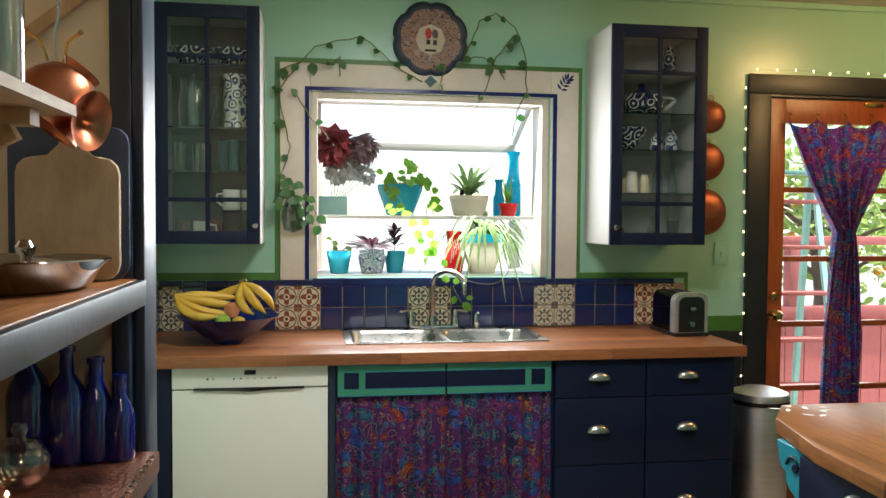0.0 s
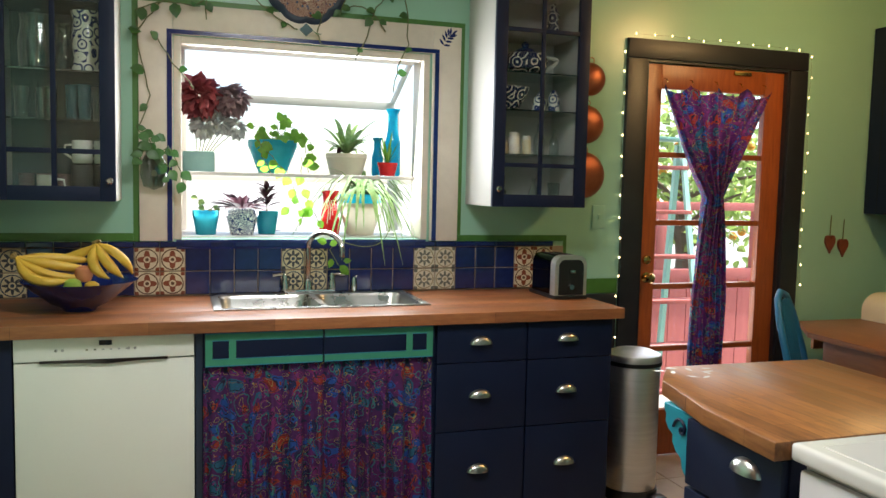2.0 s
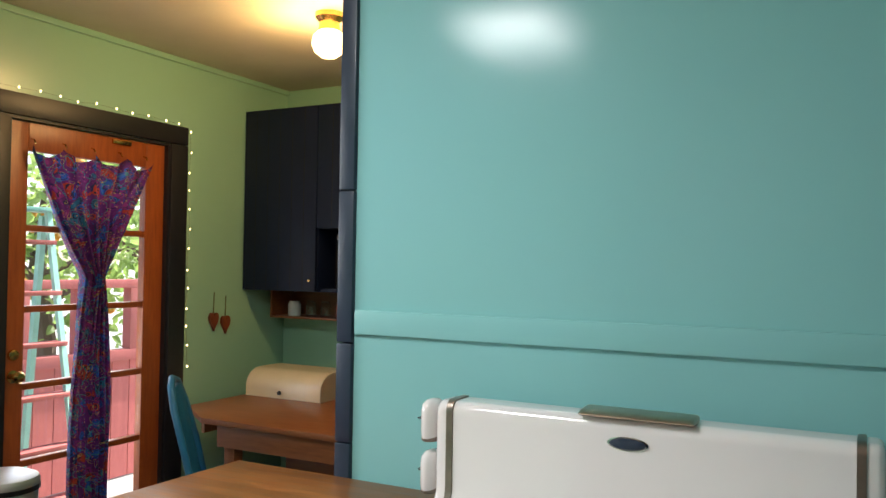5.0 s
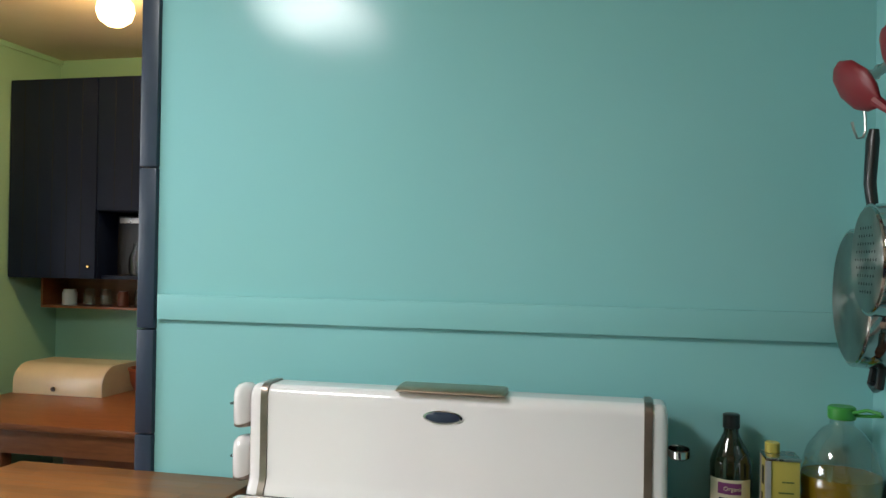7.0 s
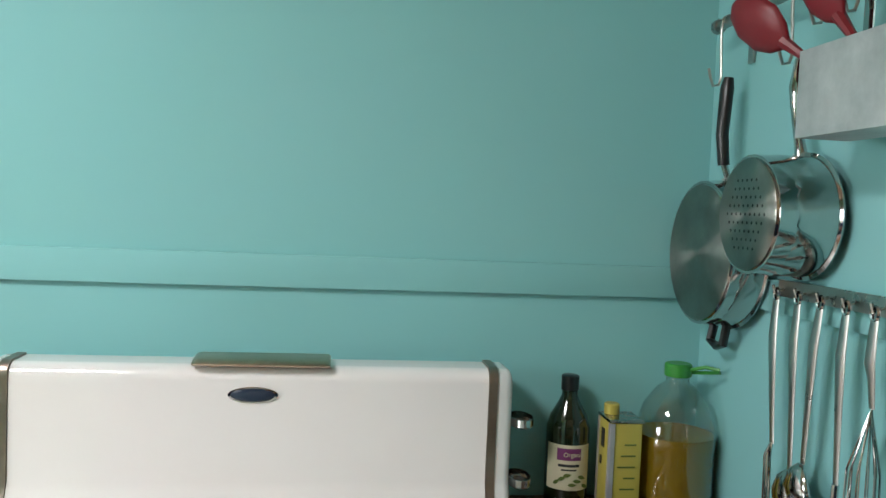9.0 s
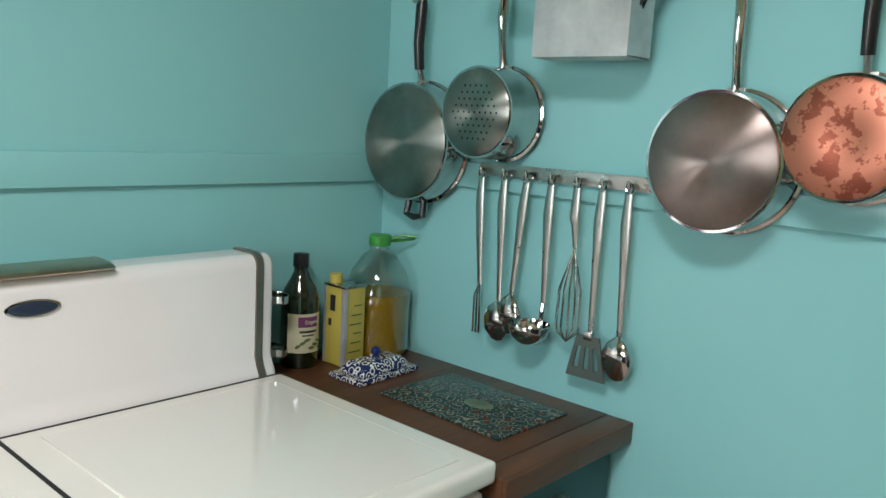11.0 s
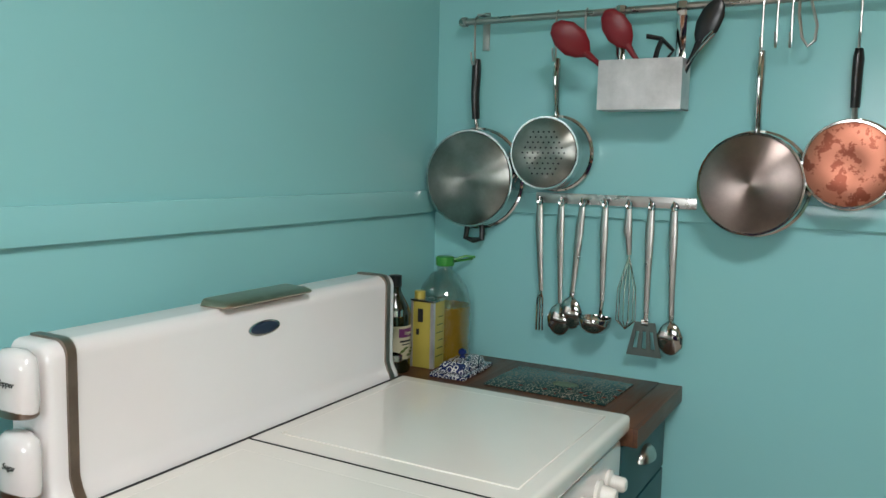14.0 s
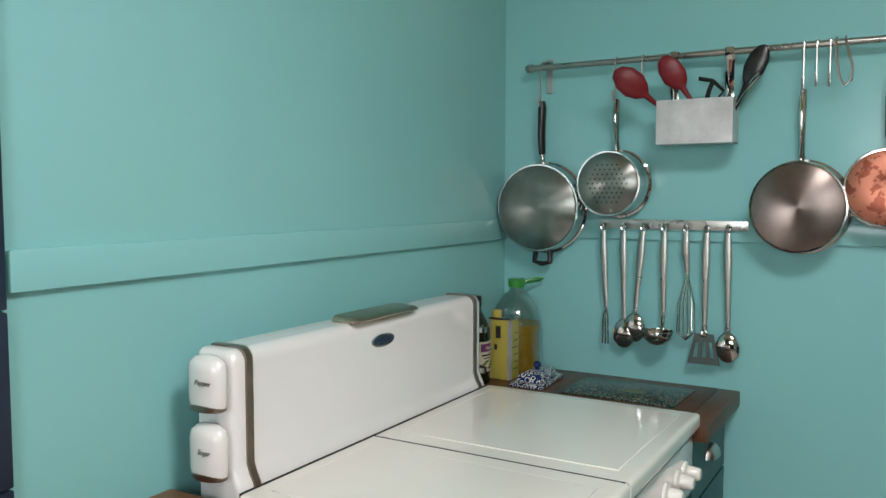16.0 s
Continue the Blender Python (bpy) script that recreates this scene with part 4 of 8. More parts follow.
# ---------------------------------------------------------------- glass-fronted wall cabinets
def wall_cabinet(x0, x1, knob_right, label, inside, shelves):
    z0, z1, yf = 1.303, 2.256, 3.663
    c = thing("wall_cabinet", ((x0 + x1) / 2, 3.83, z0), label, "cabinet", "glass-fronted wall cabinets")
    b = yf + 0.02
    t = 0.016
    part("side_panel", boxes([(x0, x0 + t, b, N_Y - 0.001, z0, z1)], 0.001), WHITEMELAMINE, c)
    part("side_panel", boxes([(x1 - t, x1, b, N_Y - 0.001, z0, z1)], 0.001), WHITEMELAMINE, c)
    part("top_panel", boxes([(x0 + t, x1 - t, b, N_Y - 0.001, z1 - t, z1)]), WHITEMELAMINE, c)
    part("bottom_panel", boxes([(x0 + t, x1 - t, b, N_Y - 0.001, z0, z0 + t)]), WHITEMELAMINE, c)
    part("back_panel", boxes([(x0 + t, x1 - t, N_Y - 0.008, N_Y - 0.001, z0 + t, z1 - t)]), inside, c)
    for z in shelves:
        part("glass_shelf", boxes([(x0 + t + 0.001, x1 - t - 0.001, b + 0.01, N_Y - 0.010, z, z + 0.006)]), CLEARGLASS, c, "clear glass shelf", 0)
    w = 0.053
    f = part("door", boxes([(x0, x0 + w, yf, yf + 0.019, z0, z1), (x1 - w, x1, yf, yf + 0.019, z0, z1), (x0 + w, x1 - w, yf, yf + 0.019, z0, z0 + w),
                            (x0 + w, x1 - w, yf, yf + 0.019, z1 - w, z1)], 0.0025), NAVY, c, "navy painted door frame")
    xm = (x0 + x1) / 2
    zs = [z0 + w, 1.482, 2.052, z1 - w]
    part("muntin", boxes([(xm - 0.009, xm + 0.009, yf + 0.002, yf + 0.012, z0 + w, z1 - w)], 0.002), NAVY, f)
    for z in zs[1:3]:
        part("muntin", boxes([(x0 + w, xm - 0.0095, yf + 0.002, yf + 0.012, z - 0.009, z + 0.009), (xm + 0.0095, x1 - w, yf + 0.002, yf + 0.012, z - 0.009, z + 0.009)], 0.002), NAVY, f)
    part("pane", boxes([(x0 + w - 0.004, x1 - w + 0.004, yf + 0.0125, yf + 0.0155, z0 + w - 0.004, z1 - w + 0.004)]), CABPANE, f, "clear glass pane", 0).visible_shadow = False
    kx = x1 - 0.02 if knob_right else x0 + 0.022
    part("knob", lathe([(0.006, 0), (0.005, -0.01), (0.012, -0.016), (0.013, -0.022), (0.008, -0.028)], (kx, yf, 1.378), "y", 14), CHROME, f, "round chrome knob")
    return c


wall_cabinet(-0.690, -0.279, True, "navy wall cabinet with glass door, full of glassware and mugs", SHADEDBACK, (1.592, 1.768))
wall_cabinet(1.203, 1.643, False, "navy wall cabinet with glass door, holding patterned crockery", WHITEMELAMINE, (1.525, 1.715, 1.875))

# ---------------------------------------------------------------- island cabinet beside the stove
isl = thing("island_worktop", (1.38, 2.05, 0.862), "thick butcher-block top with clipped corner beside the stove", "countertop")
bm = prism([(1.046, 1.742), (1.062, 1.99), (1.122, 2.245), (1.222, 2.378), (1.735, 2.368), (1.735, 1.742)], 0.040, "z", 0.862)
bmesh.ops.bevel(bm, geom=[e for e in bm.edges], offset=0.004, segments=2, profile=0.5, affect="EDGES")
part("slab", bm, BUTCHER_Y, isl)
for i in range(9):
    bm = bmesh.new()
    a = i * 0.9
    px, py = 1.25 + 0.075 * math.cos(a * 2.1) * (0.5 + 0.06 * i), 2.30 + 0.05 * math.sin(a * 2.1)
    leaf(bm, (px, py, 0.9028), (math.cos(a * 3), math.sin(a * 3), 0), (0, 0, 1), 0.035, 0.013, 0, 0)
    part("stencil_mark", bm, WHITECER, isl, "faded white painted flower stroke")
ic = thing("island_cabinet", (1.4, 1.93, 0), "dark navy cabinet under the butcher block with cup pulls", "cabinet")
part("body", boxes([(1.092, 1.73, 1.745, 2.066, 0.08, 0.8605)], 0.002), NAVY, ic)
part("kick_board", boxes([(1.13, 1.73, 1.745, 2.056, 0, 0.0795)]), BLACK, ic)
for z0, z1, hz in ((0.700, 0.857, 0.812), (0.435, 0.692, 0.62), (0.085, 0.427, 0.31)):
    dr = part("drawer", boxes([(1.073, 1.0915, 1.750, 2.064, z0, z1)], 0.003), NAVY, ic)
    cup_pull(dr, 1.073, 1.852, hz, "x")
cb = [(2.0675, 0.861), (2.192, 0.861), (2.192, 0.846), (2.178, 0.834), (2.184, 0.816), (2.170, 0.798), (2.148, 0.792), (2.152, 0.770), (2.134, 0.750), (2.110, 0.742), (2.108, 0.716), (2.088, 0.696), (2.0675, 0.688)]
co = thing("corbel_bracket", (1.12, 2.0675, 0.688), "turquoise painted scrolled bracket under the worktop overhang", "bracket")
bm = prism(cb, 0.045, "x", 1.094)
bmesh.ops.bevel(bm, geom=[e for e in bm.edges if abs(e.verts[0].co.x - e.verts[1].co.x) < 1e-6], offset=0.002, segments=1, affect="EDGES")
part("board", bm, AQUA, co)
part("scroll", tube([(1.092, 2.112 + 0.034 * math.exp(-0.16 * i) * math.cos(0.55 * i), 0.812 + 0.036 * math.exp(-0.16 * i) * math.sin(0.55 * i)) for i in range(22)], 0.004, 6), NAVY, co, "dark scroll line")

# ---------------------------------------------------------------- vintage stove
st = thing("stove", (1.4, 1.28, 0), "cream enamel vintage range with tall back panel and fold-down lids", "stove")
part("body", boxes([(1.105, 1.70, 0.835, 1.722, 0.09, 0.862)], 0.008), ENAMEL, st)
part("plinth", boxes([(1.13, 1.68, 0.86, 1.70, 0, 0.0895)]), BLACK, st)
part("oven_door", boxes([(1.082, 1.1045, 1.26, 1.71, 0.20, 0.70)], 0.01), ENAMEL, st)
part("broiler_door", boxes([(1.082, 1.1045, 0.845, 1.25, 0.20, 0.70)], 0.01), ENAMEL, st)
for y0, y1 in ((1.30, 1.67), (0.89, 1.21)):
    part("door_handle", tube([(1.08, y0, 0.665), (1.05, y0 + 0.02, 0.665), (1.05, y1 - 0.02, 0.665), (1.08, y1, 0.665)], 0.009, 8), CHROME, st)
part("control_panel", boxes([(1.080, 1.1045, 0.845, 1.712, 0.725, 0.858)], 0.012), ENAMELW, st)
# dark slab added under the lids; its colour is the gap's shade
part("deck_gap", boxes([(1.098, 1.6055, 0.838, 1.718, 0.8625, 0.8695)]), GAPSHADE, st)
for y0, y1 in ((0.832, 1.3405), (1.3485, 1.726)):
    bm = boxes([(1.068, 1.5970, y0, y1, 0.870, 0.908)], 0.0)
    seam = 1.3445
    tight = [e for e in bm.edges if all(v.co.x > 1.55 for v in e.verts) or all(abs(v.co.y - seam) < 0.01 for v in e.verts)]
    loose = [e for e in bm.edges if e not in tight]
    bmesh.ops.bevel(bm, geom=loose, offset=0.013, segments=4, affect="EDGES", profile=0.6)
    lid = part("lid", bm, ENAMEL, st, "hinged cream enamel lid")
    bm = boxes([(1.105, 1.570, y0 + 0.045, y1 - 0.045, 0.9075, 0.9098)], 0.0)
    bmesh.ops.bevel(bm, geom=[e for e in bm.edges], offset=0.0021, segments=1, affect="EDGES")
    part("raised_panel", bm, ENAMEL, lid)
# dark strips added in the lid seams, coloured as the shade down there
part("lid_gasket", boxes([(1.5972, 1.6059, 0.842, 1.715, 0.870, 0.9076), (1.078, 1.5968, 1.3407, 1.3483, 0.870, 0.9072)]), GAPSHADE, st, "dark strips painted for the shade between lids and back panel")
# back panel with rolled top edge
prof = [(1.606, 0.869), (1.606, 0.906), (1.609, 0.916), (1.616, 0.928), (1.622, 0.945), (1.622, 1.110)] + [(1.645 - 0.023 * math.cos(radians(a)), 1.116 + 0.023 * math.sin(radians(a))) for a in range(0, 91, 15)] + [(1.700, 1.139), (1.700, 0.869)]


def back_section(y0, y1, grow=0.0):
    bm = bmesh.new()
    cx, cz = 1.665, 1.02
    ra, rb = [], []
    for x, z in prof:
        gx, gz = (x - grow if x < 1.69 else x), (z + grow if z > 1.0 else z)
        ra.append(bm.verts.new((gx, y0, gz)))
        rb.append(bm.verts.new((gx, y1, gz)))
    n = len(ra)
    for i in range(n):
        bm.faces.new((ra[i], ra[(i + 1) % n], rb[(i + 1) % n], rb[i]))
    bm.faces.new(ra)
    bm.faces.new(rb)
    return bm


part("back_panel", back_section(0.8835, 1.6645), ENAMELW, st, "white enamel back panel", 60)
for y0, y1 in ((0.8680, 0.8830), (1.6650, 1.6800)):
    part("chrome_strip", back_section(y0, y1, 0.0035), AGEDCHROME, st, "chrome trim strip")
for y0, y1, s in ((0.838, 0.8675, -1), (1.6805, 1.710, 1)):
    bm = bmesh.new()
    rings = []
    for f, k in ((0.0, 0.0), (0.55, 0.0), (0.78, 0.003), (0.92, 0.008), (1.0, 0.016)):
        yy = y0 + (y1 - y0) * f if s > 0 else y1 + (y0 - y1) * f
        rings.append([bm.verts.new((x + k if x < 1.69 else x, yy, z - k if z > 1.0 else z)) for x, z in prof])
    for a, c in zip(rings, rings[1:]):
        for q in range(len(a)):
            bm.faces.new((a[q], a[(q + 1) % len(a)], c[(q + 1) % len(a)], c[q]))
    bm.faces.new(rings[0])
    bm.faces.new(rings[-1])
    part("end_cap", bm, ENAMELW, st, "rounded white enamel end cap", 60)
bm = bmesh.new()
HOOD = ((1.620, 1.1400), (1.611, 1.1412), (1.608, 1.1440), (1.611, 1.1480), (1.622, 1.1515), (1.645, 1.1530), (1.672, 1.1535), (1.677, 1.1400))
rings = []
for y, k in ((1.155, 0.006), (1.158, 0.002), (1.164, 0.0), (1.372, 0.0), (1.378, 0.002), (1.381, 0.006)):
    rings.append([bm.verts.new((x + k * (x < 1.65), y, z - k * 0.6 * (z > 1.146))) for x, z in HOOD])
for a, b in zip(rings, rings[1:]):
    for i in range(8):
        bm.faces.new((a[i], a[(i + 1) % 8], b[(i + 1) % 8], b[i]))
bm.faces.new(rings[0])
bm.faces.new(rings[-1])
part("lamp_hood", bm, HOODBRONZE, st, "tan bronze lamp hood on the back panel", 50)
bd = part("badge", lathe([(0.036, 0), (0.036, -0.003), (0.03, -0.005)], (1.6215, 1.281, 1.092), "x", 24, squash=(1, 0.30)), NAVYTRIM, st, "oval navy maker's badge")
part("badge_rim", lathe([(0.041, 0.0), (0.041, -0.0022), (0.0365, -0.0026), (0.0365, 0.0)], (1.6215, 1.281, 1.092), "x", 24, squash=(1, 0.33), cap=False), CHROME, bd)
for z, word in ((1.044, "Pepper"), (0.930, "Sugar")):
    sh = part("shaker_shelf", lathe([(0.027, 0), (0.030, 0.003), (0.030, 0.016), (0.028, 0.016), (0.027, 0.004)], (1.655, 1.7315, z), "z", 20, squash=(1.22, 0.72)), AGEDCHROME, st, "chrome shaker cup")
    part("bracket", boxes([(1.645, 1.665, 1.708, 1.716, z, z + 0.014)]), CHROME, sh)
    bm = lathe([(0.029, 0.005), (0.031, 0.02), (0.031, 0.068), (0.028, 0.081), (0.018, 0.090), (0.002, 0.093)], (1.655, 1.7315, z), "z", 20, squash=(1.25, 0.72))
    sk2 = part("shaker", bm, ENAMELW, st, "white enamel range shaker")
    lettering(word, 0.0125, Matrix.Translation((1.644, 1.7545, z + 0.05)) @ Euler((radians(90), 0, radians(180))).to_matrix().to_4x4(), INK, sk2, "dark script lettering")
for z in (1.036, 0.93):
    part("shaker_shelf", lathe([(0.027, 0), (0.030, 0.003), (0.030, 0.016), (0.028, 0.016), (0.027, 0.004)], (1.655, 0.8165, z), "z", 20, squash=(1.22, 0.72)), CHROME, st, "empty chrome shaker cup")
for y in (0.93, 0.99, 1.08):
    part("gas_knob", lathe([(0.024, 0), (0.024, -0.006), (0.016, -0.010), (0.014, -0.032), (0.010, -0.036)], (1.080, y, 0.80), "x", 16), ENAMEL, st, "cream burner knob")

# ---------------------------------------------------------------- small counter right of the stove
sw = thing("corner_worktop", (1.4, 0.63, 0.837), "dark stained butcher-block top in the corner", "countertop")
part("slab", boxes([(1.1105, 1.742, 0.447, 0.826, 0.837, 0.877)], 0.002), DARKBLOCK, sw)
part("end_board", boxes([(1.055, 1.110, 0.447, 0.826, 0.837, 0.8765)], 0.003), DARKBLOCK, sw, "darker end board of the worktop")
cc = thing("corner_cabinet", (1.4, 0.63, 0), "dark teal cabinet in the corner with a nickel cup pull", "cabinet")
part("body", boxes([(1.106, 1.742, 0.460, 0.822, 0.08, 0.8360)], 0.002), TEALBASE, cc)
part("kick_board", boxes([(1.13, 1.742, 0.470, 0.820, 0.0, 0.0795)]), BLACK, cc)
for z0, z1, hz in ((0.68, 0.832, 0.765), (0.09, 0.674, 0.58)):
    d = part("drawer", boxes([(1.088, 1.1055, 0.464, 0.818, z0, z1)], 0.003), TEALBASE, cc)
    cup_pull(d, 1.088, 0.64, hz, "x")

# ---------------------------------------------------------------- plants in the window
rnd = random.Random(7)


def pot(name, x, y, z, r0, r1, h, material, label, rim=0.006):
    t = thing(name, (x, y, z), label, "plant")
    part("pot", lathe([(r0, 0.0015), (r1 * 0.98, h * 0.8), (r1, h * 0.82), (r1, h), (r1 - rim, h), (r1 - rim, h * 0.86)], (x, y, z), "z", 26, cap=False), material, t)
    part("soil", lathe([(r1 - rim - 0.001, h * 0.86), (0.003, h * 0.9)], (x, y, z), "z", 16), SOIL, t)
    part("pot_base", lathe([(r0 - 0.0005, 0.001), (r0 - 0.001, 0.004)], (x, y, z), "z", 20), material, t)
    return t


def trailing(t, x, y, z, strands, mat_leaf=LEAF, size=0.035, every=2, stem=0.0018):
    """Leafy vines: each strand is a list of points; leaves along it."""
    for s in strands:
        pts = []
        for a, b in zip(s, s[1:]):
            a, b = Vector(a), Vector(b)
            pts += [a.lerp(b, k / 4) + Vector((rnd.uniform(-.004, .004), rnd.uniform(-.004, .004), rnd.uniform(-.004, .004))) for k in range(4)]
        pts.append(Vector(s[-1]))
        part("stem", tube(pts, stem, 5), STEM, t)
        bm = bmesh.new()
        for i in range(1, len(pts), every):
            d = Vector((rnd.uniform(-1, 1), rnd.uniform(-0.8, 0.1), rnd.uniform(-1, 0.25)))
            k = size * rnd.uniform(0.7, 1.25)
            leaf(bm, pts[i], d, (0, -1, 0.3), k, k * 0.8, 0.2, 0.2)
        part("leaves", bm, mat_leaf, t)


def rosette(t, x, y, z, n, length, width, mat_leaf, spread=0.8, droop=0.6, name="leaves"):
    bm = bmesh.new()
    for i in range(n):
        a = 2 * math.pi * i / n * 1.618 * 2 + rnd.uniform(-.2, .2)
        k = length * rnd.uniform(0.6, 1.1)
        out = Vector((math.cos(a), math.sin(a) * 0.7, 0))
        rise = rnd.uniform(0.4, 0.9)
        p = [Vector((x, y, z)) + out * k * spread * t_ + Vector((0, 0, k * (rise * 1.6 * t_ - droop * 1.9 * t_ * t_))) for t_ in (0, .15, .3, .45, .6, .75, .9, 1)]
        blade(bm, p, width)
    part(name, bm, mat_leaf, t)


ZS, ZF = 1.4205, 1.1465
p1 = pot("potted_plant", 0.355, 4.29, ZS, 0.062, 0.112, 0.155, AQUAPOT, "leafy pothos in a turquoise flared pot on the glass shelf")
trailing(p1, 0, 0, 0, [[(0.355, 4.29, 1.55), (0.30, 4.25, 1.61), (0.27, 4.2, 1.60)], [(0.36, 4.29, 1.55), (0.42, 4.25, 1.64), (0.47, 4.2, 1.62), (0.49, 4.17, 1.53), (0.50, 4.15, 1.43)],
                       [(0.34, 4.29, 1.55), (0.36, 4.2, 1.62), (0.40, 4.17, 1.58)], [(0.33, 4.29, 1.55), (0.27, 4.17, 1.57), (0.33, 4.14, 1.50), (0.40, 4.13, 1.43), (0.44, 4.10, 1.33), (0.40, 4.09, 1.25)],
                       [(0.36, 4.29, 1.55), (0.40, 4.3, 1.66), (0.46, 4.3, 1.66)], [(0.31, 4.2, 1.58), (0.29, 4.13, 1.50), (0.33, 4.11, 1.42)]], LEAF, 0.05)
p2 = pot("potted_plant", 0.70, 4.29, ZS, 0.075, 0.098, 0.105, CREAMPOT, "striped spider plant in a cream planter on the glass shelf")
rosette(p2, 0.70, 4.29, 1.52, 40, 0.24, 0.024, LEAFPALE, 0.85, 0.34)
rosette(p2, 0.655, 4.27, 1.515, 9, 0.06, 0.018, LEAFPURPLE, 0.8, 0.3, "side_rosette")
p3 = pot("potted_plant", 0.055, 4.20, ZF, 0.042, 0.058, 0.108, AQUAPOT, "small turquoise pot with sprouting cutting on the sill")
trailing(p1, 0, 0, 0, [[(0.36, 4.29, 1.56), (0.38, 4.27, 1.66), (0.43, 4.26, 1.68)], [(0.35, 4.29, 1.56), (0.31, 4.27, 1.64), (0.26, 4.25, 1.63)], [(0.37, 4.28, 1.56), (0.45, 4.24, 1.60), (0.51, 4.2, 1.58), (0.53, 4.18, 1.50)],
                       [(0.47, 4.15, 1.50), (0.46, 4.12, 1.38), (0.50, 4.11, 1.28), (0.55, 4.10, 1.20)], [(0.44, 4.10, 1.33), (0.47, 4.09, 1.25), (0.45, 4.08, 1.19)]], LEAF, 0.052)
trailing(p3, 0, 0, 0, [[(0.05, 4.2, 1.25), (0.03, 4.18, 1.30), (0.01, 4.16, 1.31)], [(0.06, 4.2, 1.25), (0.09, 4.17, 1.28)]], LEAFPALE, 0.028)
p4 = pot("potted_plant", 0.21, 4.19, ZF, 0.05, 0.074, 0.115, SCROLLGLAZE, "dark purple-leaved plant in a blue patterned pot on the sill")
bm = bmesh.new()
for i in range(30):
    a = i * 2.4
    c = Vector((0.21 + 0.03 * math.cos(a), 4.19 + 0.03 * math.sin(a), 1.265))
    leaf(bm, c, (math.cos(a), 0.6 * math.sin(a), rnd.uniform(0.1, 1.0)), (0, 0, 1), rnd.uniform(0.07, 0.125), 0.03, 0.4, 0.3)
part("leaves", bm, LEAFPURPLE, p4)
p5 = pot("potted_plant", 0.325, 4.24, ZF, 0.038, 0.052, 0.105, AQUAPOT, "small turquoise pot with purple cutting on the sill")
bm = bmesh.new()
for i in range(18):
    a = i * 2.4
    leaf(bm, (0.325, 4.24, 1.27 + 0.005 * i), (math.cos(a), 0.6 * math.sin(a), rnd.uniform(0.4, 1.1)), (0, 0, 1), rnd.uniform(0.05, 0.08), 0.026, 0.4, 0.2)
part("leaves", bm, LEAFPURPLE, p5)
part("stem", tube([(0.325, 4.24, 1.23), (0.325, 4.24, 1.35)], 0.003, 6), STEM, p5)
p6 = pot("potted_plant", 0.752, 4.20, ZF, 0.062, 0.100, 0.150, CREAMPOT, "large cream pot with arching spider plant on the sill")
part("turquoise_liner", lathe([(0.096, 0.14), (0.098, 0.19), (0.091, 0.19), (0.09, 0.15)], (0.752, 4.20, ZF), "z", 26, cap=False), AQUAPOT, p6, "turquoise inner pot rim")
rosette(p6, 0.752, 4.18, 1.34, 95, 0.36, 0.014, LEAFPALE, 1.0, 0.82)
vs = thing("vase", (0.605, 4.18, ZF), "tall red glazed vase on the window sill", "vase")
part("body", lathe([(0.040, 0.001), (0.048, 0.03), (0.040, 0.10), (0.030, 0.15), (0.034, 0.18), (0.042, 0.205), (0.037, 0.204), (0.026, 0.15)], (0.605, 4.18, ZF), "z", 24, cap=False), REDGLAZE, vs)
part("base", lathe([(0.0395, 0.0012), (0.039, 0.004)], (0.605, 4.18, ZF), "z", 20), REDGLAZE, vs)
for k in range(4):
    part("painted_stroke", tube([(0.585 + 0.012 * k, 4.134 + 0.004 * abs(k - 1.5), 1.20 + 0.02 * k), (0.592 + 0.010 * k, 4.140, 1.27), (0.580 + 0.012 * k, 4.145, 1.31)], 0.002, 5), WHITECER, vs)
for nm, x, y, r, h, m, lb in (("blue_vase", 0.935, 4.32, 0.038, 0.33, TEALGLASS, "tall turquoise glass vase on the glass shelf"), ("blue_bottle", 0.862, 4.33, 0.028, 0.19, TEALGLASS, "small turquoise bottle on the glass shelf")):
    v = thing(nm, (x, y, ZS), lb, "vase")
    part("body", lathe([(r * 0.9, 0.001), (r, 0.02), (r, h * 0.5), (r * 0.75, h * 0.62), (r * 0.62, h * 0.74), (r * 0.62, h * 0.92), (r * 0.95, h), (r * 0.85, h), (r * 0.5, h * 0.9)], (x, y, ZS), "z", 22, cap=False), m, v)
    part("base", lathe([(r * 0.88, 0.0012), (r * 0.88, 0.005)], (x, y, ZS), "z", 18), m, v)
p7 = pot("potted_plant", 0.885, 4.22, ZS, 0.034, 0.048, 0.068, REDGLAZE, "little red pot with a wispy herb on the glass shelf")
rosette(p7, 0.885, 4.22, 1.475, 18, 0.13, 0.010, LEAF, 0.5, 0.1)
p8 = thing("planter", (0.025, 4.26, ZS), "pale aqua planter with dried roses on the glass shelf", "plant")
part("pot", boxes([(-0.042, 0.095, 4.22, 4.30, ZS + 0.0005, 1.515)], 0.008), MINTPOT, p8)
for i in range(7):
    part("stem", tube(arc((0.02 + 0.01 * i, 4.26, 1.51), (0.02 + 0.02 * i, 4.25, 1.58), (0.0 + 0.035 * i, 4.23, 1.62 + 0.02 * (i % 3)), 5), 0.002, 5), STEM, p8)


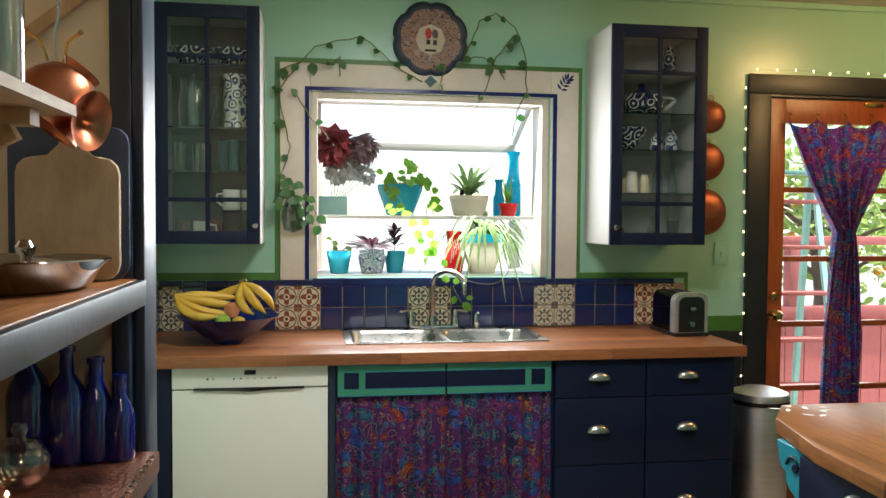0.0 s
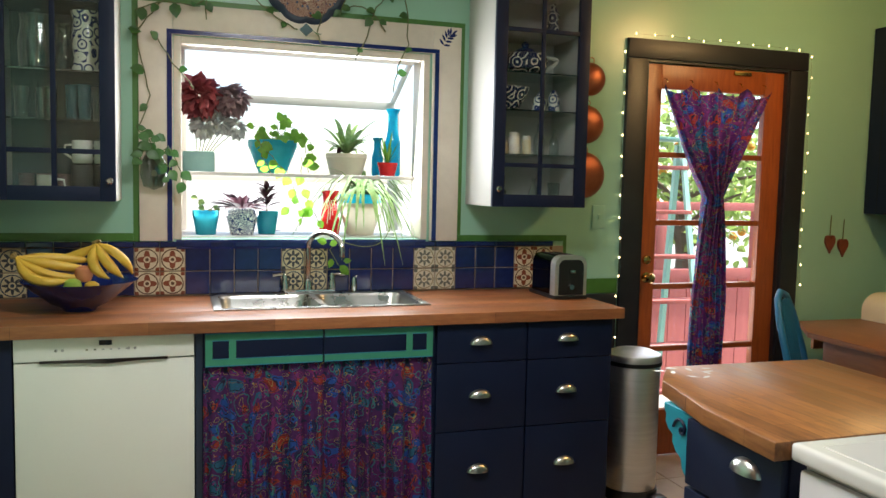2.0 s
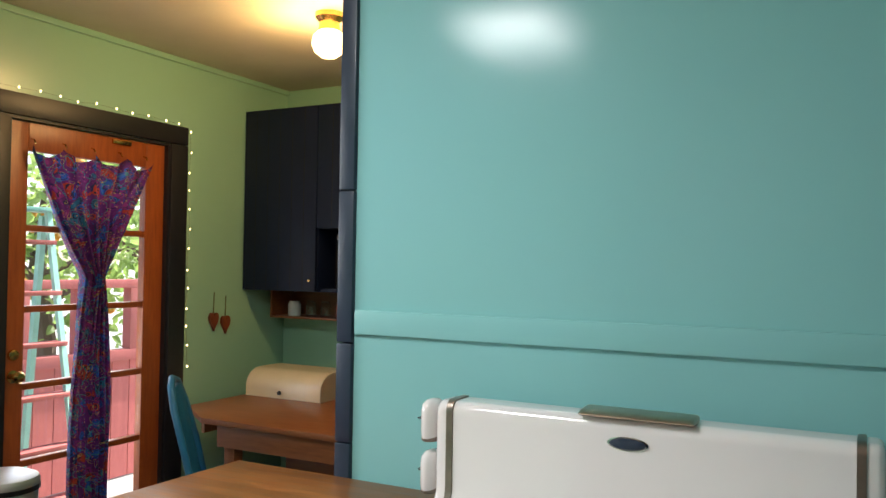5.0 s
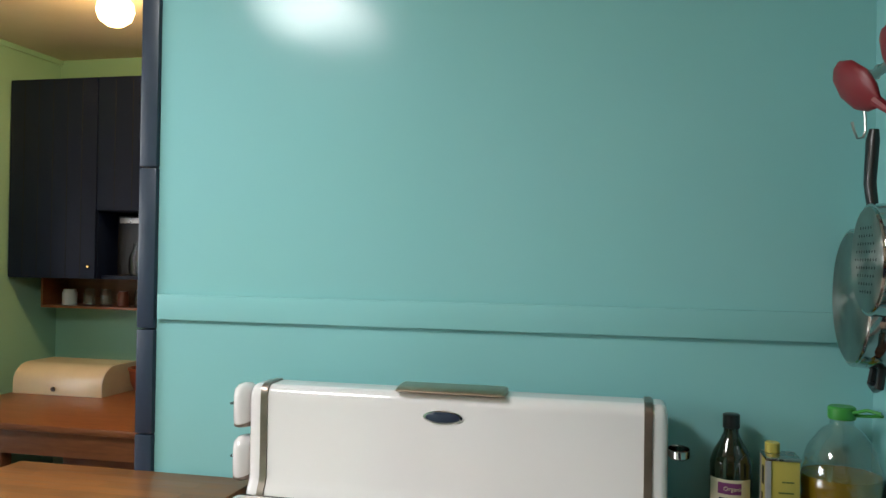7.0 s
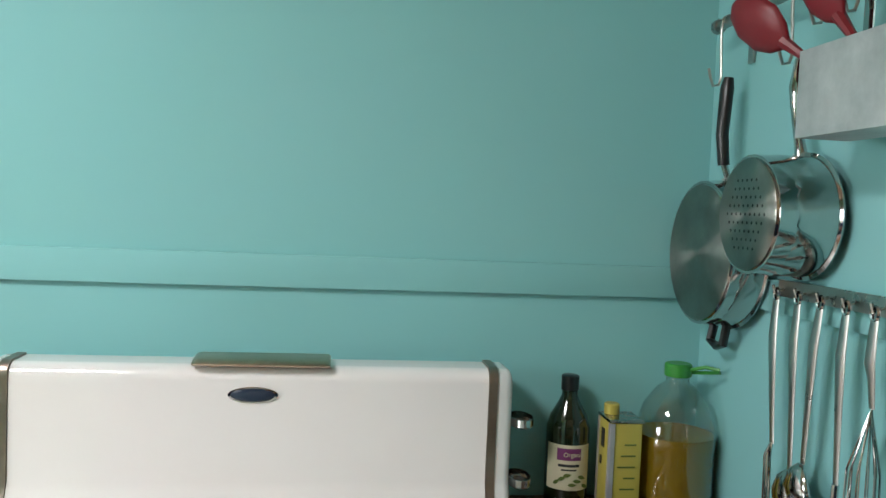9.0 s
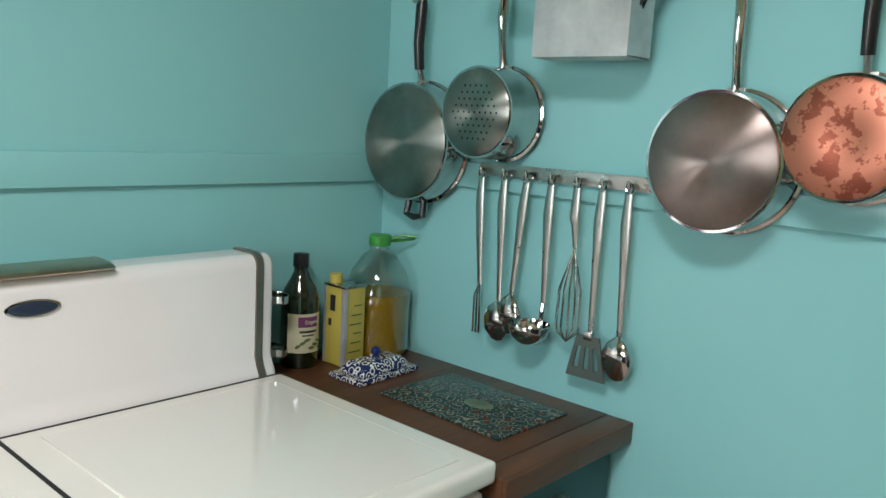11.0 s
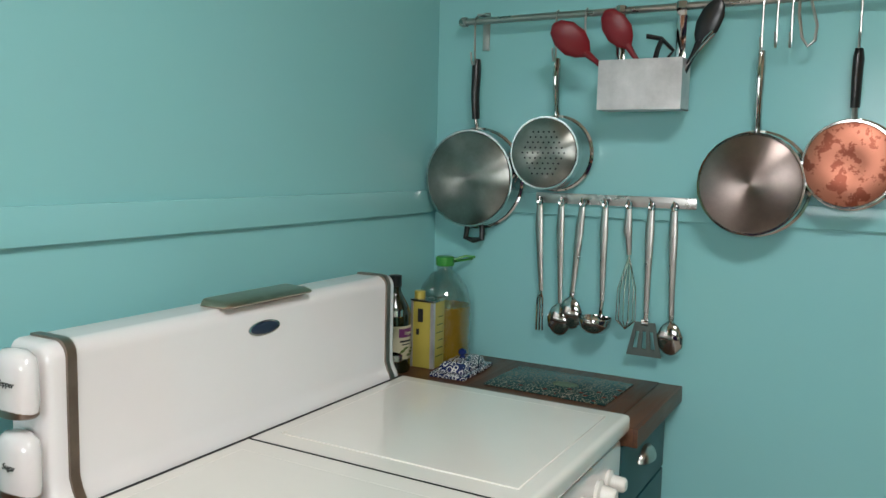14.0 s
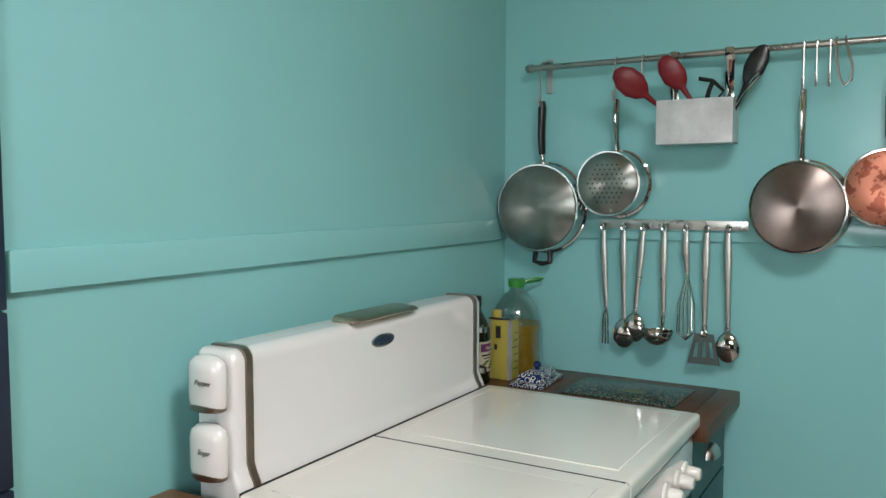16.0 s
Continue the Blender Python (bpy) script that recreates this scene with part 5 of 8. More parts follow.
def bloom(parent, c, r, material, n=60, name="bloom"):
    bm = bmesh.new()
    for i in range(n):
        ph = math.acos(1 - 2 * (i + 0.5) / n)
        a = i * 2.39996
        d = Vector((math.sin(ph) * math.cos(a), math.sin(ph) * math.sin(a), math.cos(ph)))
        leaf(bm, Vector(c) + d * r * 0.35, d + Vector((rnd.uniform(-.5, .5), rnd.uniform(-.5, .5), rnd.uniform(-.5, .5))), (rnd.uniform(-1, 1), rnd.uniform(-1, 1), 1), r * 0.75, r * 0.62, 0.5, 0.5)
    part(name, bm, material, parent)


bloom(p8, (0.028, 4.19, 1.752), 0.098, FLOWERRED, 110)
bloom(p8, (0.165, 4.20, 1.745), 0.080, FLOWERDUSK, 80)
bloom(p8, (0.045, 4.22, 1.625), 0.060, FLOWERGREY)
bloom(p8, (0.11, 4.22, 1.645), 0.060, FLOWERGREY)
bloom(p8, (0.185, 4.22, 1.62), 0.052, FLOWERGREY, 40)

# wall vine over the window
vine = thing("climbing_vine", (0.4, 3.965, 1.4), "pothos vine trained along the wall over the window", "plant")
V = 3.965
for s, k in (([(-0.23, V, 1.96), (-0.16, V, 2.05), (-0.06, V, 2.17), (0.14, V, 2.22), (0.20, V, 2.18), (0.27, V, 2.12), (0.35, V, 2.06), (0.42, V, 2.03)], 0.03),
             ([(-0.22, V, 2.06), (-0.10, V, 2.10), (0.0, V, 2.09), (0.05, V, 2.13), (0.05, V, 2.04)], 0.045),
             ([(0.60, V, 2.10), (0.63, V, 2.19), (0.68, V, 2.31), (0.755, V, 2.35), (0.85, V, 2.29), (0.895, V, 2.17), (0.905, V, 2.0), (0.86, V, 1.90), (0.84, V, 1.79)], 0.032),
             ([(0.84, V, 2.25), (0.76, V, 2.15), (0.70, V, 1.98), (0.67, V, 1.92)], 0.03), ([(0.62, V, 2.14), (0.70, V, 2.15), (0.76, V, 2.11), (0.80, V, 2.05)], 0.035),
             ([(0.53, V, 2.10), (0.50, V, 2.03), (0.52, V, 1.98)], 0.03),
             ([(-0.22, V, 2.02), (-0.20, V, 1.85), (-0.17, V, 1.72), (-0.21, V, 1.60), (-0.16, V, 1.50)], 0.04),
             ([(-0.16, V, 1.98), (-0.08, V, 1.86), (0.0, V + 0.02, 1.76)], 0.03)):
    trailing(vine, 0, 0, 0, [s], LEAFDARK, k * 0.4 + 0.036, 4, 0.0028)
jar = thing("hanging_jar", (-0.155, 3.945, 1.36), "green glass wall jar with a rooting pothos cutting", "jar")
part("jar", lathe([(0.004, 0.0), (0.04, 0.012), (0.052, 0.06), (0.048, 0.11), (0.03, 0.145), (0.032, 0.16), (0.028, 0.16), (0.026, 0.14)], (-0.155, 3.945, 1.345), "z", 22, cap=False, squash=(1, 0.7)), JARGLASS, jar, "green glass")
trailing(jar, 0, 0, 0, [[(-0.155, 3.94, 1.48), (-0.20, 3.92, 1.56), (-0.22, 3.91, 1.60)], [(-0.15, 3.94, 1.48), (-0.10, 3.91, 1.52), (-0.06, 3.91, 1.44), (-0.03, 3.91, 1.36)],
                        [(-0.155, 3.94, 1.48), (-0.17, 3.90, 1.54), (-0.13, 3.90, 1.57)], [(-0.15, 3.94, 1.48), (-0.19, 3.90, 1.50), (-0.21, 3.90, 1.45)], [(-0.15, 3.94, 1.48), (-0.09, 3.9, 1.44), (-0.10, 3.9, 1.38)]], LEAFDARK, 0.045)

tendril = thing("trailing_tendril", (0.62, 4.02, 1.14), "long pothos tendril hanging over the sill to the tap", "plant")
part("stem", tube(arc((0.86, 4.05, 1.20), (0.80, 3.93, 1.06), (0.60, 3.93, 1.14), 10) + [(0.56, 3.93, 1.10), (0.60, 3.93, 1.03)], 0.002, 5), STEM, tendril)
bm = bmesh.new()
for px, pz, dx, dz, k in ((0.605, 1.03, 0.6, -0.6, 0.055), (0.57, 1.06, -0.3, -0.9, 0.04), (0.545, 1.13, -0.8, 0.3, 0.045), (0.56, 1.12, 0.7, 0.4, 0.04), (0.62, 1.05, 1, 0.1, 0.035)):
    leaf(bm, (px, 3.925, pz), (dx, -0.2, dz), (0, -1, 0.2), k, k * 0.7, 0.2, 0.2)
part("leaves", bm, LEAF, tendril)

# decorative plate
pl = thing("wall_plate", (0.458, 3.97, 2.2), "scalloped talavera plate with dark rim on the wall", "plate")
bm = bmesh.new()
rings = []
for rr, h in ((0.0, -0.012), (0.088, -0.012), (0.094, -0.020), (0.120, -0.024), (0.128, -0.028), (0.140, -0.024), (0.150, -0.012), (0.142, -0.002)):
    rg = []
    for i in range(64):
        a = 2 * math.pi * i / 64
        k = 1 + (0.075 * abs(math.sin(4 * a)) ** 0.6 - 0.035) * (rr > 0.09)
        rg.append(bm.verts.new((0.458 + 1.13 * rr * k * math.cos(a), 3.998 + h, 2.222 + 1.13 * rr * k * math.sin(a))))
    rings.append(rg)
for ri, (a, b) in enumerate(zip(rings, rings[1:])):
    for i in range(64):
        f = bm.faces.new((a[i], a[(i + 1) % 64], b[(i + 1) % 64], b[i]))
        f.material_index = 1 if ri >= 3 else 0
bmesh.ops.remove_doubles(bm, verts=bm.verts, dist=1e-5)
part("dish", bm, [PLATEGLAZE, NAVYTRIM], pl)
part("medallion", lathe([(0.07, 0), (0.068, -0.002)], (0.458, 3.9855, 2.222), "y", 8), CREAMPOT, pl, "pale eight-sided centre")
for x, z, s, m in ((0.448, 2.250, 0.022, REDGLAZE), (0.478, 2.248, 0.02, FLOWERDUSK)):
    part("painted_bird", lathe([(s, 0), (s * 0.9, -0.002)], (x, 3.9832, z), "y", 14, squash=(0.7, 1.1)), m, pl, "plain painted bird shape")
    part("painted_base", boxes([(x - 0.009, x + 0.009, 3.9812, 3.983, z - 0.05, z - 0.028)]), INK, pl)
part("caption_bar", boxes([(0.432, 0.485, 3.9812, 3.983, 2.168, 2.178)]), INK, pl, "illegible caption bar")
part("diamond_drop", prism([(0.458, 2.06), (0.487, 2.033), (0.458, 2.006), (0.429, 2.033)], -0.008, "y", 3.979), TEALBASE, pl, "small diamond tile below")

# copper pans on the wall
for z, r in ((1.912, 0.075), (1.696, 0.088), (1.452, 0.108)):
    x = 1.90 - r if r < 0.1 else 1.915 - r
    c = thing("copper_pan", (x, 3.95, z), "round copper pan hanging on the wall beside the cabinet", "pan", "copper pans on the wall")
    part("bowl", lathe([(r + 0.004, -0.004), (r + 0.003, -0.010), (r, -0.012), (r * 0.93, -0.03), (r * 0.7, -0.046), (r * 0.3, -0.052), (0.002, -0.053)], (x, 3.999, z), "y", 32), DULLCOPPER, c)
    part("hanging_ring", tube([(x + 0.014 * math.cos(a), 3.985, z + r + 0.013 + 0.014 * math.sin(a)) for a in [2 * math.pi * i / 14 for i in range(15)]], 0.0022, 6), COPPER, c)
sw1 = thing("light_switch", (1.90, 3.995, 1.25), "pale green painted light switch plate on the wall", "switch")
part("plate", boxes([(1.865, 1.935, 3.993, 3.9995, 1.195, 1.305)], 0.002), GREENWALL, sw1)
part("toggle", boxes([(1.894, 1.906, 3.986, 3.9928, 1.24, 1.262)], 0.001), GREENWALL, sw1)

# fairy lights round the door
fl = thing("fairy_lights", (2.57, 3.99, 2.13), "string of warm fairy lights pinned round the door casing", "string lights")
path = [(2.008, 3.985, 0.55 + 0.1005 * i) for i in range(16)] + [(2.06 + 0.099 * i, 3.985, 2.142) for i in range(11)] + [(3.128, 3.985, 2.10 - 0.1005 * i) for i in range(13)]
path = [Vector(p) + Vector((rnd.uniform(-.008, .008), 0, rnd.uniform(-.008, .008))) for p in path]
part("wire", tube(path, 0.0009, 4), STEM, fl)
for p in path:
    part("bulb", lathe([(0.002, -0.005), (0.0034, -0.002), (0.0034, 0.003), (0.001, 0.006)], p + Vector((0, -0.004, 0)), "z", 8), FAIRY, fl)

# toaster
to = thing("toaster", (1.56, 3.70, ZT), "chrome and black two-slot toaster on the worktop", "toaster")
bm = boxes([(1.492, 1.630, 3.66, 3.86, 0.922, 1.092)])
bmesh.ops.bevel(bm, geom=[e for e in bm.edges if abs(e.verts[0].co.y - e.verts[1].co.y) > 0.1 and e.verts[0].co.z > 1.0], offset=0.040, segments=7, profile=0.5, affect="EDGES")
part("shell", bm, DARKCHROME, to, "dark polished shell", 50)
bm = boxes([(1.485, 1.637, 3.612, 3.6595, 0.922, 1.096)])
bmesh.ops.bevel(bm, geom=[e for e in bm.edges if abs(e.verts[0].co.y - e.verts[1].co.y) > 0.02 and e.verts[0].co.z > 1.0], offset=0.043, segments=7, profile=0.5, affect="EDGES")
part("end_panel", bm, BINSTEEL, to, "chrome end frame", 50)
bm = boxes([(1.502, 1.620, 3.608, 3.6118, 0.925, 1.078)])
bmesh.ops.bevel(bm, geom=[e for e in bm.edges if abs(e.verts[0].co.y - e.verts[1].co.y) > 0.003 and e.verts[0].co.z > 1.0], offset=0.030, segments=6, profile=0.5, affect="EDGES")
part("end_inset", bm, BLACK, to, "black inset panel")
part("base", boxes([(1.481, 1.641, 3.605, 3.87, ZT + 0.0005, 0.9215)], 0.004), BLACK, to)
part("slots", boxes([(1.522, 1.545, 3.67, 3.83, 1.0925, 1.0945), (1.577, 1.600, 3.67, 3.83, 1.0925, 1.0945)]), GAPSHADE, to)
part("lever", boxes([(1.548, 1.575, 3.594, 3.6075, 1.02, 1.034)], 0.003), CHROME, to)
part("dial", lathe([(0.014, 0), (0.012, -0.012)], (1.56, 3.6078, 0.96), "y", 14), CHROME, to)

# fruit bowl
fb = thing("fruit_bowl", (-0.405, 3.66, ZT), "wide dark blue ceramic bowl on the worktop", "bowl")
part("bowl", lathe([(0.055, 0.001), (0.06, 0.012), (0.10, 0.03), (0.155, 0.075), (0.195, 0.108), (0.200, 0.112), (0.192, 0.110), (0.15, 0.08), (0.095, 0.04), (0.002, 0.03)], (-0.405, 3.66, ZT), "z", 36), COBALT, fb, smooth=60)


def banana(points, r):
    t = thing("banana", points[len(points) // 2], "ripe yellow banana in the blue bowl", "banana", "bananas in the bowl")
    P = arc(*points, 12)
    part("peel", tube(P, [r * k for k in (0.35, 0.42, 0.72, 0.92, 1, 1, 1, 1, 0.98, 0.9, 0.72, 0.45, 0.2)], 6), BANANA, t, smooth=60)
    part("stem", tube([P[0], P[0] + (P[0] - P[1]) * 0.9], [r * 0.36, r * 0.3], 6), BANANATIP, t)
    part("tip", tube([P[-1], P[-1] + (P[-1] - P[-2]) * 0.35], [r * 0.22, r * 0.12], 5), BANANATIP, t)


H1, H2 = Vector((-0.60, 3.60, 1.105)), Vector((-0.345, 3.64, 1.15))
for end, bow in (((-0.42, 3.56, 1.028), (-0.56, 3.52, 1.00)), ((-0.38, 3.60, 1.035), (-0.50, 3.57, 1.02)), ((-0.37, 3.63, 1.06), (-0.47, 3.60, 1.07)), ((-0.36, 3.66, 1.085), (-0.48, 3.66, 1.10))):
    banana((H1, bow, end), 0.0185)
for end, bow in (((-0.56, 3.70, 1.085), (-0.44, 3.70, 1.07)), ((-0.30, 3.575, 1.03), (-0.38, 3.57, 1.07)), ((-0.255, 3.60, 1.03), (-0.32, 3.58, 1.09)), ((-0.225, 3.64, 1.04), (-0.25, 3.60, 1.12))):
    banana((H2, bow, end), 0.0185)
for nm, x, y, z, r, m, lb in (("apple", -0.415, 3.545, 1.005, 0.032, APPLE, "green apple in the fruit bowl"), ("peach", -0.385, 3.60, 1.045, 0.032, PEACH, "reddish peach in the fruit bowl"), ("pear", -0.355, 3.56, 0.998, 0.027, BANANA, "small yellow pear in the fruit bowl")):
    single(nm, lathe([(r * 0.25, -r * 0.92), (r * 0.7, -r * 0.8), (r, -0.1 * r), (r * 0.85, r * 0.6), (r * 0.4, r * 0.9), (0.003, r * 0.8)], (x, y, z), "z", 18), m, (x, y, z - r), lb, nm)

# pedal bin
bi = thing("pedal_bin", (1.895, 3.62, 0), "brushed steel pedal bin with domed lid and black foot", "trash bin")
part("body", lathe([(0.118, 0.045), (0.120, 0.05), (0.120, 0.60), (0.118, 0.605)], (1.895, 3.62, 0), "z", 36), BINSTEEL, bi)
part("lid", lathe([(0.124, 0.607), (0.126, 0.612), (0.126, 0.638), (0.120, 0.652), (0.08, 0.668), (0.002, 0.674)], (1.895, 3.62, 0), "z", 36), BINSTEEL, bi)
part("lid_band", lathe([(0.1275, 0.606), (0.1275, 0.624)], (1.895, 3.62, 0), "z", 36, cap=False), BLACK, bi)
part("foot_ring", lathe([(0.128, 0.0), (0.130, 0.01), (0.126, 0.044), (0.11, 0.0445)], (1.895, 3.62, 0), "z", 36), BLACK, bi)
part("pedal", boxes([(1.93, 2.00, 3.46, 3.52, 0.012, 0.028)], 0.006), BLACK, bi)

# ---------------------------------------------------------------- crockery and glasses in the wall cabinets
def ware(name, profile, x, y, z, material, label, category, segs=20, squash=(1, 1)):
    return single(name, lathe(profile, (x, y, z), "z", segs, squash=squash), material, (x, y, z), label, category, smooth=50)


def mug(x, y, z, r, h, material, label, side=-1):
    m = thing("mug", (x, y, z), label, "mug", "mugs in the cabinet")
    part("body", lathe([(r * 0.9, 0.001), (r, 0.006), (r, h), (r - 0.004, h), (r - 0.005, 0.008)], (x, y, z), "z", 22), material, m)
    part("handle", tube([(x + side * r * 0.98, y, z + h * 0.8), (x + side * (r + 0.022), y, z + h * 0.78), (x + side * (r + 0.026), y, z + h * 0.45), (x + side * r * 0.98, y, z + h * 0.22)], 0.0045, 8), material, m)


BOWL = [(0.3, 0.02), (0.55, 0.15), (0.85, 0.6), (1, 1), (0.95, 1), (0.8, 0.6), (0.2, 0.2)]
sc_ = lambda prof, r, h: [(a * r, 0.001 + b * h) for a, b in prof]
GL = [(0.8, 0.0), (0.85, 0.02), (1, 1), (0.95, 1), (0.8, 0.06)]
Z0, Z1, Z2, Z3 = 1.3195, 1.5312, 1.7212, 1.8812
ware("bowl", sc_(BOWL, 0.085, 0.07), -0.565, 3.80, 2.10 - 0.07, BLUEWHITE, "navy and white scrolled bowl stacked in the cabinet", "bowl")
ware("bowl", sc_(BOWL, 0.085, 0.07), -0.40, 3.80, 2.10 - 0.07, BLUEWHITE, "navy and white scrolled bowl stacked in the cabinet", "bowl")
single("shelf_board", box(-0.6735, -0.2955, 3.70, 3.99, 2.018, 2.0285), NAVY, (-0.48, 3.85, 2.018), "dark upper shelf in the wall cabinet", "shelf")
LZ1, LZ2 = 1.5982, 1.7742
TEALTUMBLER = mat("deep_teal_glass", (0.03, 0.16, 0.19), (0.025, 0.13, 0.16), rough=0.06, scale=5, trans=0.5)
jug = thing("glass_jug", (-0.52, 3.80, LZ2), "clear glass jug with lid in the cabinet", "jug")
part("body", lathe([(0.05, 0.001), (0.062, 0.01), (0.066, 0.10), (0.055, 0.16), (0.058, 0.19), (0.054, 0.19), (0.05, 0.155), (0.06, 0.1), (0.055, 0.014)], (-0.55, 3.80, LZ2), "z", 24), CLEARGLASS, jug)
part("lid", lathe([(0.06, 0.191), (0.06, 0.2), (0.012, 0.206), (0.012, 0.222), (0.002, 0.224)], (-0.55, 3.80, LZ2), "z", 20), CLEARGLASS, jug)
part("handle", tube(arc((-0.486, 3.79, LZ2 + 0.16), (-0.43, 3.78, LZ2 + 0.15), (-0.486, 3.79, LZ2 + 0.04), 8), 0.006, 8), CLEARGLASS, jug)
ware("glass_carafe", [(0.045, 0.001), (0.05, 0.03), (0.045, 0.10), (0.025, 0.15), (0.03, 0.19), (0.026, 0.19)], -0.475, 3.90, LZ2, CLEARGLASS, "rounded clear glass carafe in the cabinet", "carafe")
ware("tall_vase", [(0.05, 0.001), (0.054, 0.01), (0.043, 0.05), (0.05, 0.10), (0.052, 0.15), (0.044, 0.19), (0.054, 0.225), (0.05, 0.225), (0.04, 0.19)], -0.385, 3.80, LZ2, WHITEBLUE, "white vase with blue flower painting in the cabinet", "vase", 24)
for i, (x, m) in enumerate(((-0.60, CLEARGLASS), (-0.535, CLEARGLASS), (-0.505, CLEARGLASS), (-0.435, TEALTUMBLER), (-0.39, TEALTUMBLER), (-0.345, TEALTUMBLER))):
    ware("tumbler", sc_(GL, 0.026, 0.115 if i < 3 else 0.13), x, 3.76 + 0.03 * (i % 2), LZ1, m, ("clear" if i < 3 else "teal") + " drinking glass on the cabinet shelf", "glass", 16)
mug(-0.40, 3.76, Z0 + 0.12, 0.036, 0.085, WHITECER, "cream mug stacked in the cabinet")
mug(-0.325, 3.77, Z0 + 0.12, 0.036, 0.085, WHITECER, "cream mug stacked in the cabinet")
mug(-0.52, 3.76, Z0, 0.034, 0.075, WHITECER, "cream mug at the bottom of the cabinet", 1)
for x in (-0.40, -0.325):
    ware("saucer_stack", [(0.03, 0.001), (0.042, 0.02), (0.042, 0.115), (0.03, 0.1195)], x, 3.77, Z0, INK, "dark stack of small saucers in the cabinet", "saucers")
for x in (-0.60, -0.54, -0.47):
    ware("tumbler", sc_(GL, 0.028, 0.08), x, 3.84, Z0, FLOWERDUSK, "dusky purple drinking glass in the cabinet", "glass", 16)
# right-hand cabinet
tp = thing("teapot", (1.39, 3.80, Z3), "navy and white scrolled teapot with lid in the cabinet", "teapot")
part("body", lathe([(0.055, 0.001), (0.095, 0.022), (0.108, 0.055), (0.088, 0.088), (0.045, 0.100)], (1.395, 3.80, Z3), "z", 26), BLUEWHITE, tp)
part("lid", lathe([(0.046, 0.1005), (0.034, 0.112), (0.012, 0.118), (0.018, 0.132), (0.010, 0.145)], (1.395, 3.80, Z3), "z", 20), COBALT, tp)
part("spout", tube([(1.310, 3.79, Z3 + 0.04), (1.265, 3.78, Z3 + 0.055), (1.242, 3.775, Z3 + 0.085)], [0.016, 0.012, 0.009], 10), BLUEWHITE, tp)
part("handle", tube(arc((1.49, 3.79, Z3 + 0.08), (1.60, 3.78, Z3 + 0.085), (1.49, 3.79, Z3 + 0.025), 8), 0.008, 8), WHITECER, tp)
ware("bowl", sc_(BOWL, 0.098, 0.10), 1.318, 3.80, Z2, BLUEWHITE, "navy and white scrolled bowl in the cabinet", "bowl")
for x, h in ((1.462, 0.085), (1.530, 0.10)):
    ware("shaker", [(0.028, 0.001), (0.031, 0.018), (0.026, h * 0.7), (0.015, h * 0.85), (0.008, h), (0.002, h + 0.002)], x, 3.78, Z2, WHITEBLUE, "small white shaker with blue dots in the cabinet", "shaker", 16)
single("figurine_jug", lathe([(0.03, 0.001), (0.034, 0.02), (0.026, 0.06), (0.032, 0.09), (0.018, 0.12), (0.01, 0.14), (0.002, 0.142)], (1.525, 3.80, 2.061), "z", 18), BLUEWHITE, (1.525, 3.80, 2.061), "blue and white painted figurine in the cabinet", "figurine")
single("shelf_board", boxes([(1.2085, 1.6245, 3.70, 3.99, 2.052, 2.0605)]), WHITEMELAMINE, (1.42, 3.85, 2.05), "white upper shelf in the wall cabinet", "shelf")
for x, r, h, m, lb in ((1.275, 0.022, 0.075, YELLOWTIN, "small jar with yellow label in the cabinet"), (1.345, 0.026, 0.095, WHITECER, "white plastic pill bottle in the cabinet"), (1.30, 0.018, 0.06, CREAMPOT, "small cream jar in the cabinet"),
                      (1.405, 0.020, 0.08, PAPER, "small beige labelled bottle in the cabinet")):
    b_ = thing("small_bottle", (x, 3.78, Z1), lb, "bottle")
    part("body", lathe([(r * 0.95, 0.001), (r, 0.005), (r, h * 0.75), (r * 0.8, h * 0.82)], (x, 3.78, Z1), "z", 18), m, b_)
    part("cap", lathe([(r * 0.82, h * 0.825), (r * 0.82, h), (r * 0.7, h + 0.002)], (x, 3.78, Z1), "z", 18), WHITECER, b_)
for x, r, h in ((1.475, 0.026, 0.14), (1.55, 0.022, 0.12)):
    ware("glass_bottle", [(r * 0.95, 0.001), (r, 0.01), (r, h * 0.55), (r * 0.4, h * 0.75), (r * 0.42, h), (r * 0.3, h)], x, 3.80, Z1, CLEARGLASS, "clear glass bottle in the cabinet", "bottle", 18)
ware("coffee_maker", [(0.028, 0.001), (0.03, 0.05), (0.02, 0.06), (0.024, 0.11), (0.006, 0.125)], 1.285, 3.78, Z0, CHROME, "small steel stovetop coffee maker in the cabinet", "coffee maker", 8)
ware("dish", [(0.05, 0.001), (0.09, 0.016), (0.092, 0.026), (0.085, 0.024), (0.02, 0.008)], 1.39, 3.80, Z0, BLUEWHITE, "shallow navy patterned dish in the cabinet", "dish")
ware("glass_bottle", [(0.02, 0.001), (0.024, 0.01), (0.024, 0.05), (0.010, 0.08), (0.010, 0.11), (0.007, 0.11)], 1.475, 3.84, Z0, CLEARGLASS, "little clear cruet in the cabinet", "bottle", 18)
ware("glass_cup", sc_(GL, 0.03, 0.09), 1.555, 3.80, Z0, CLEARGLASS, "clear glass cup in the cabinet", "glass", 18)

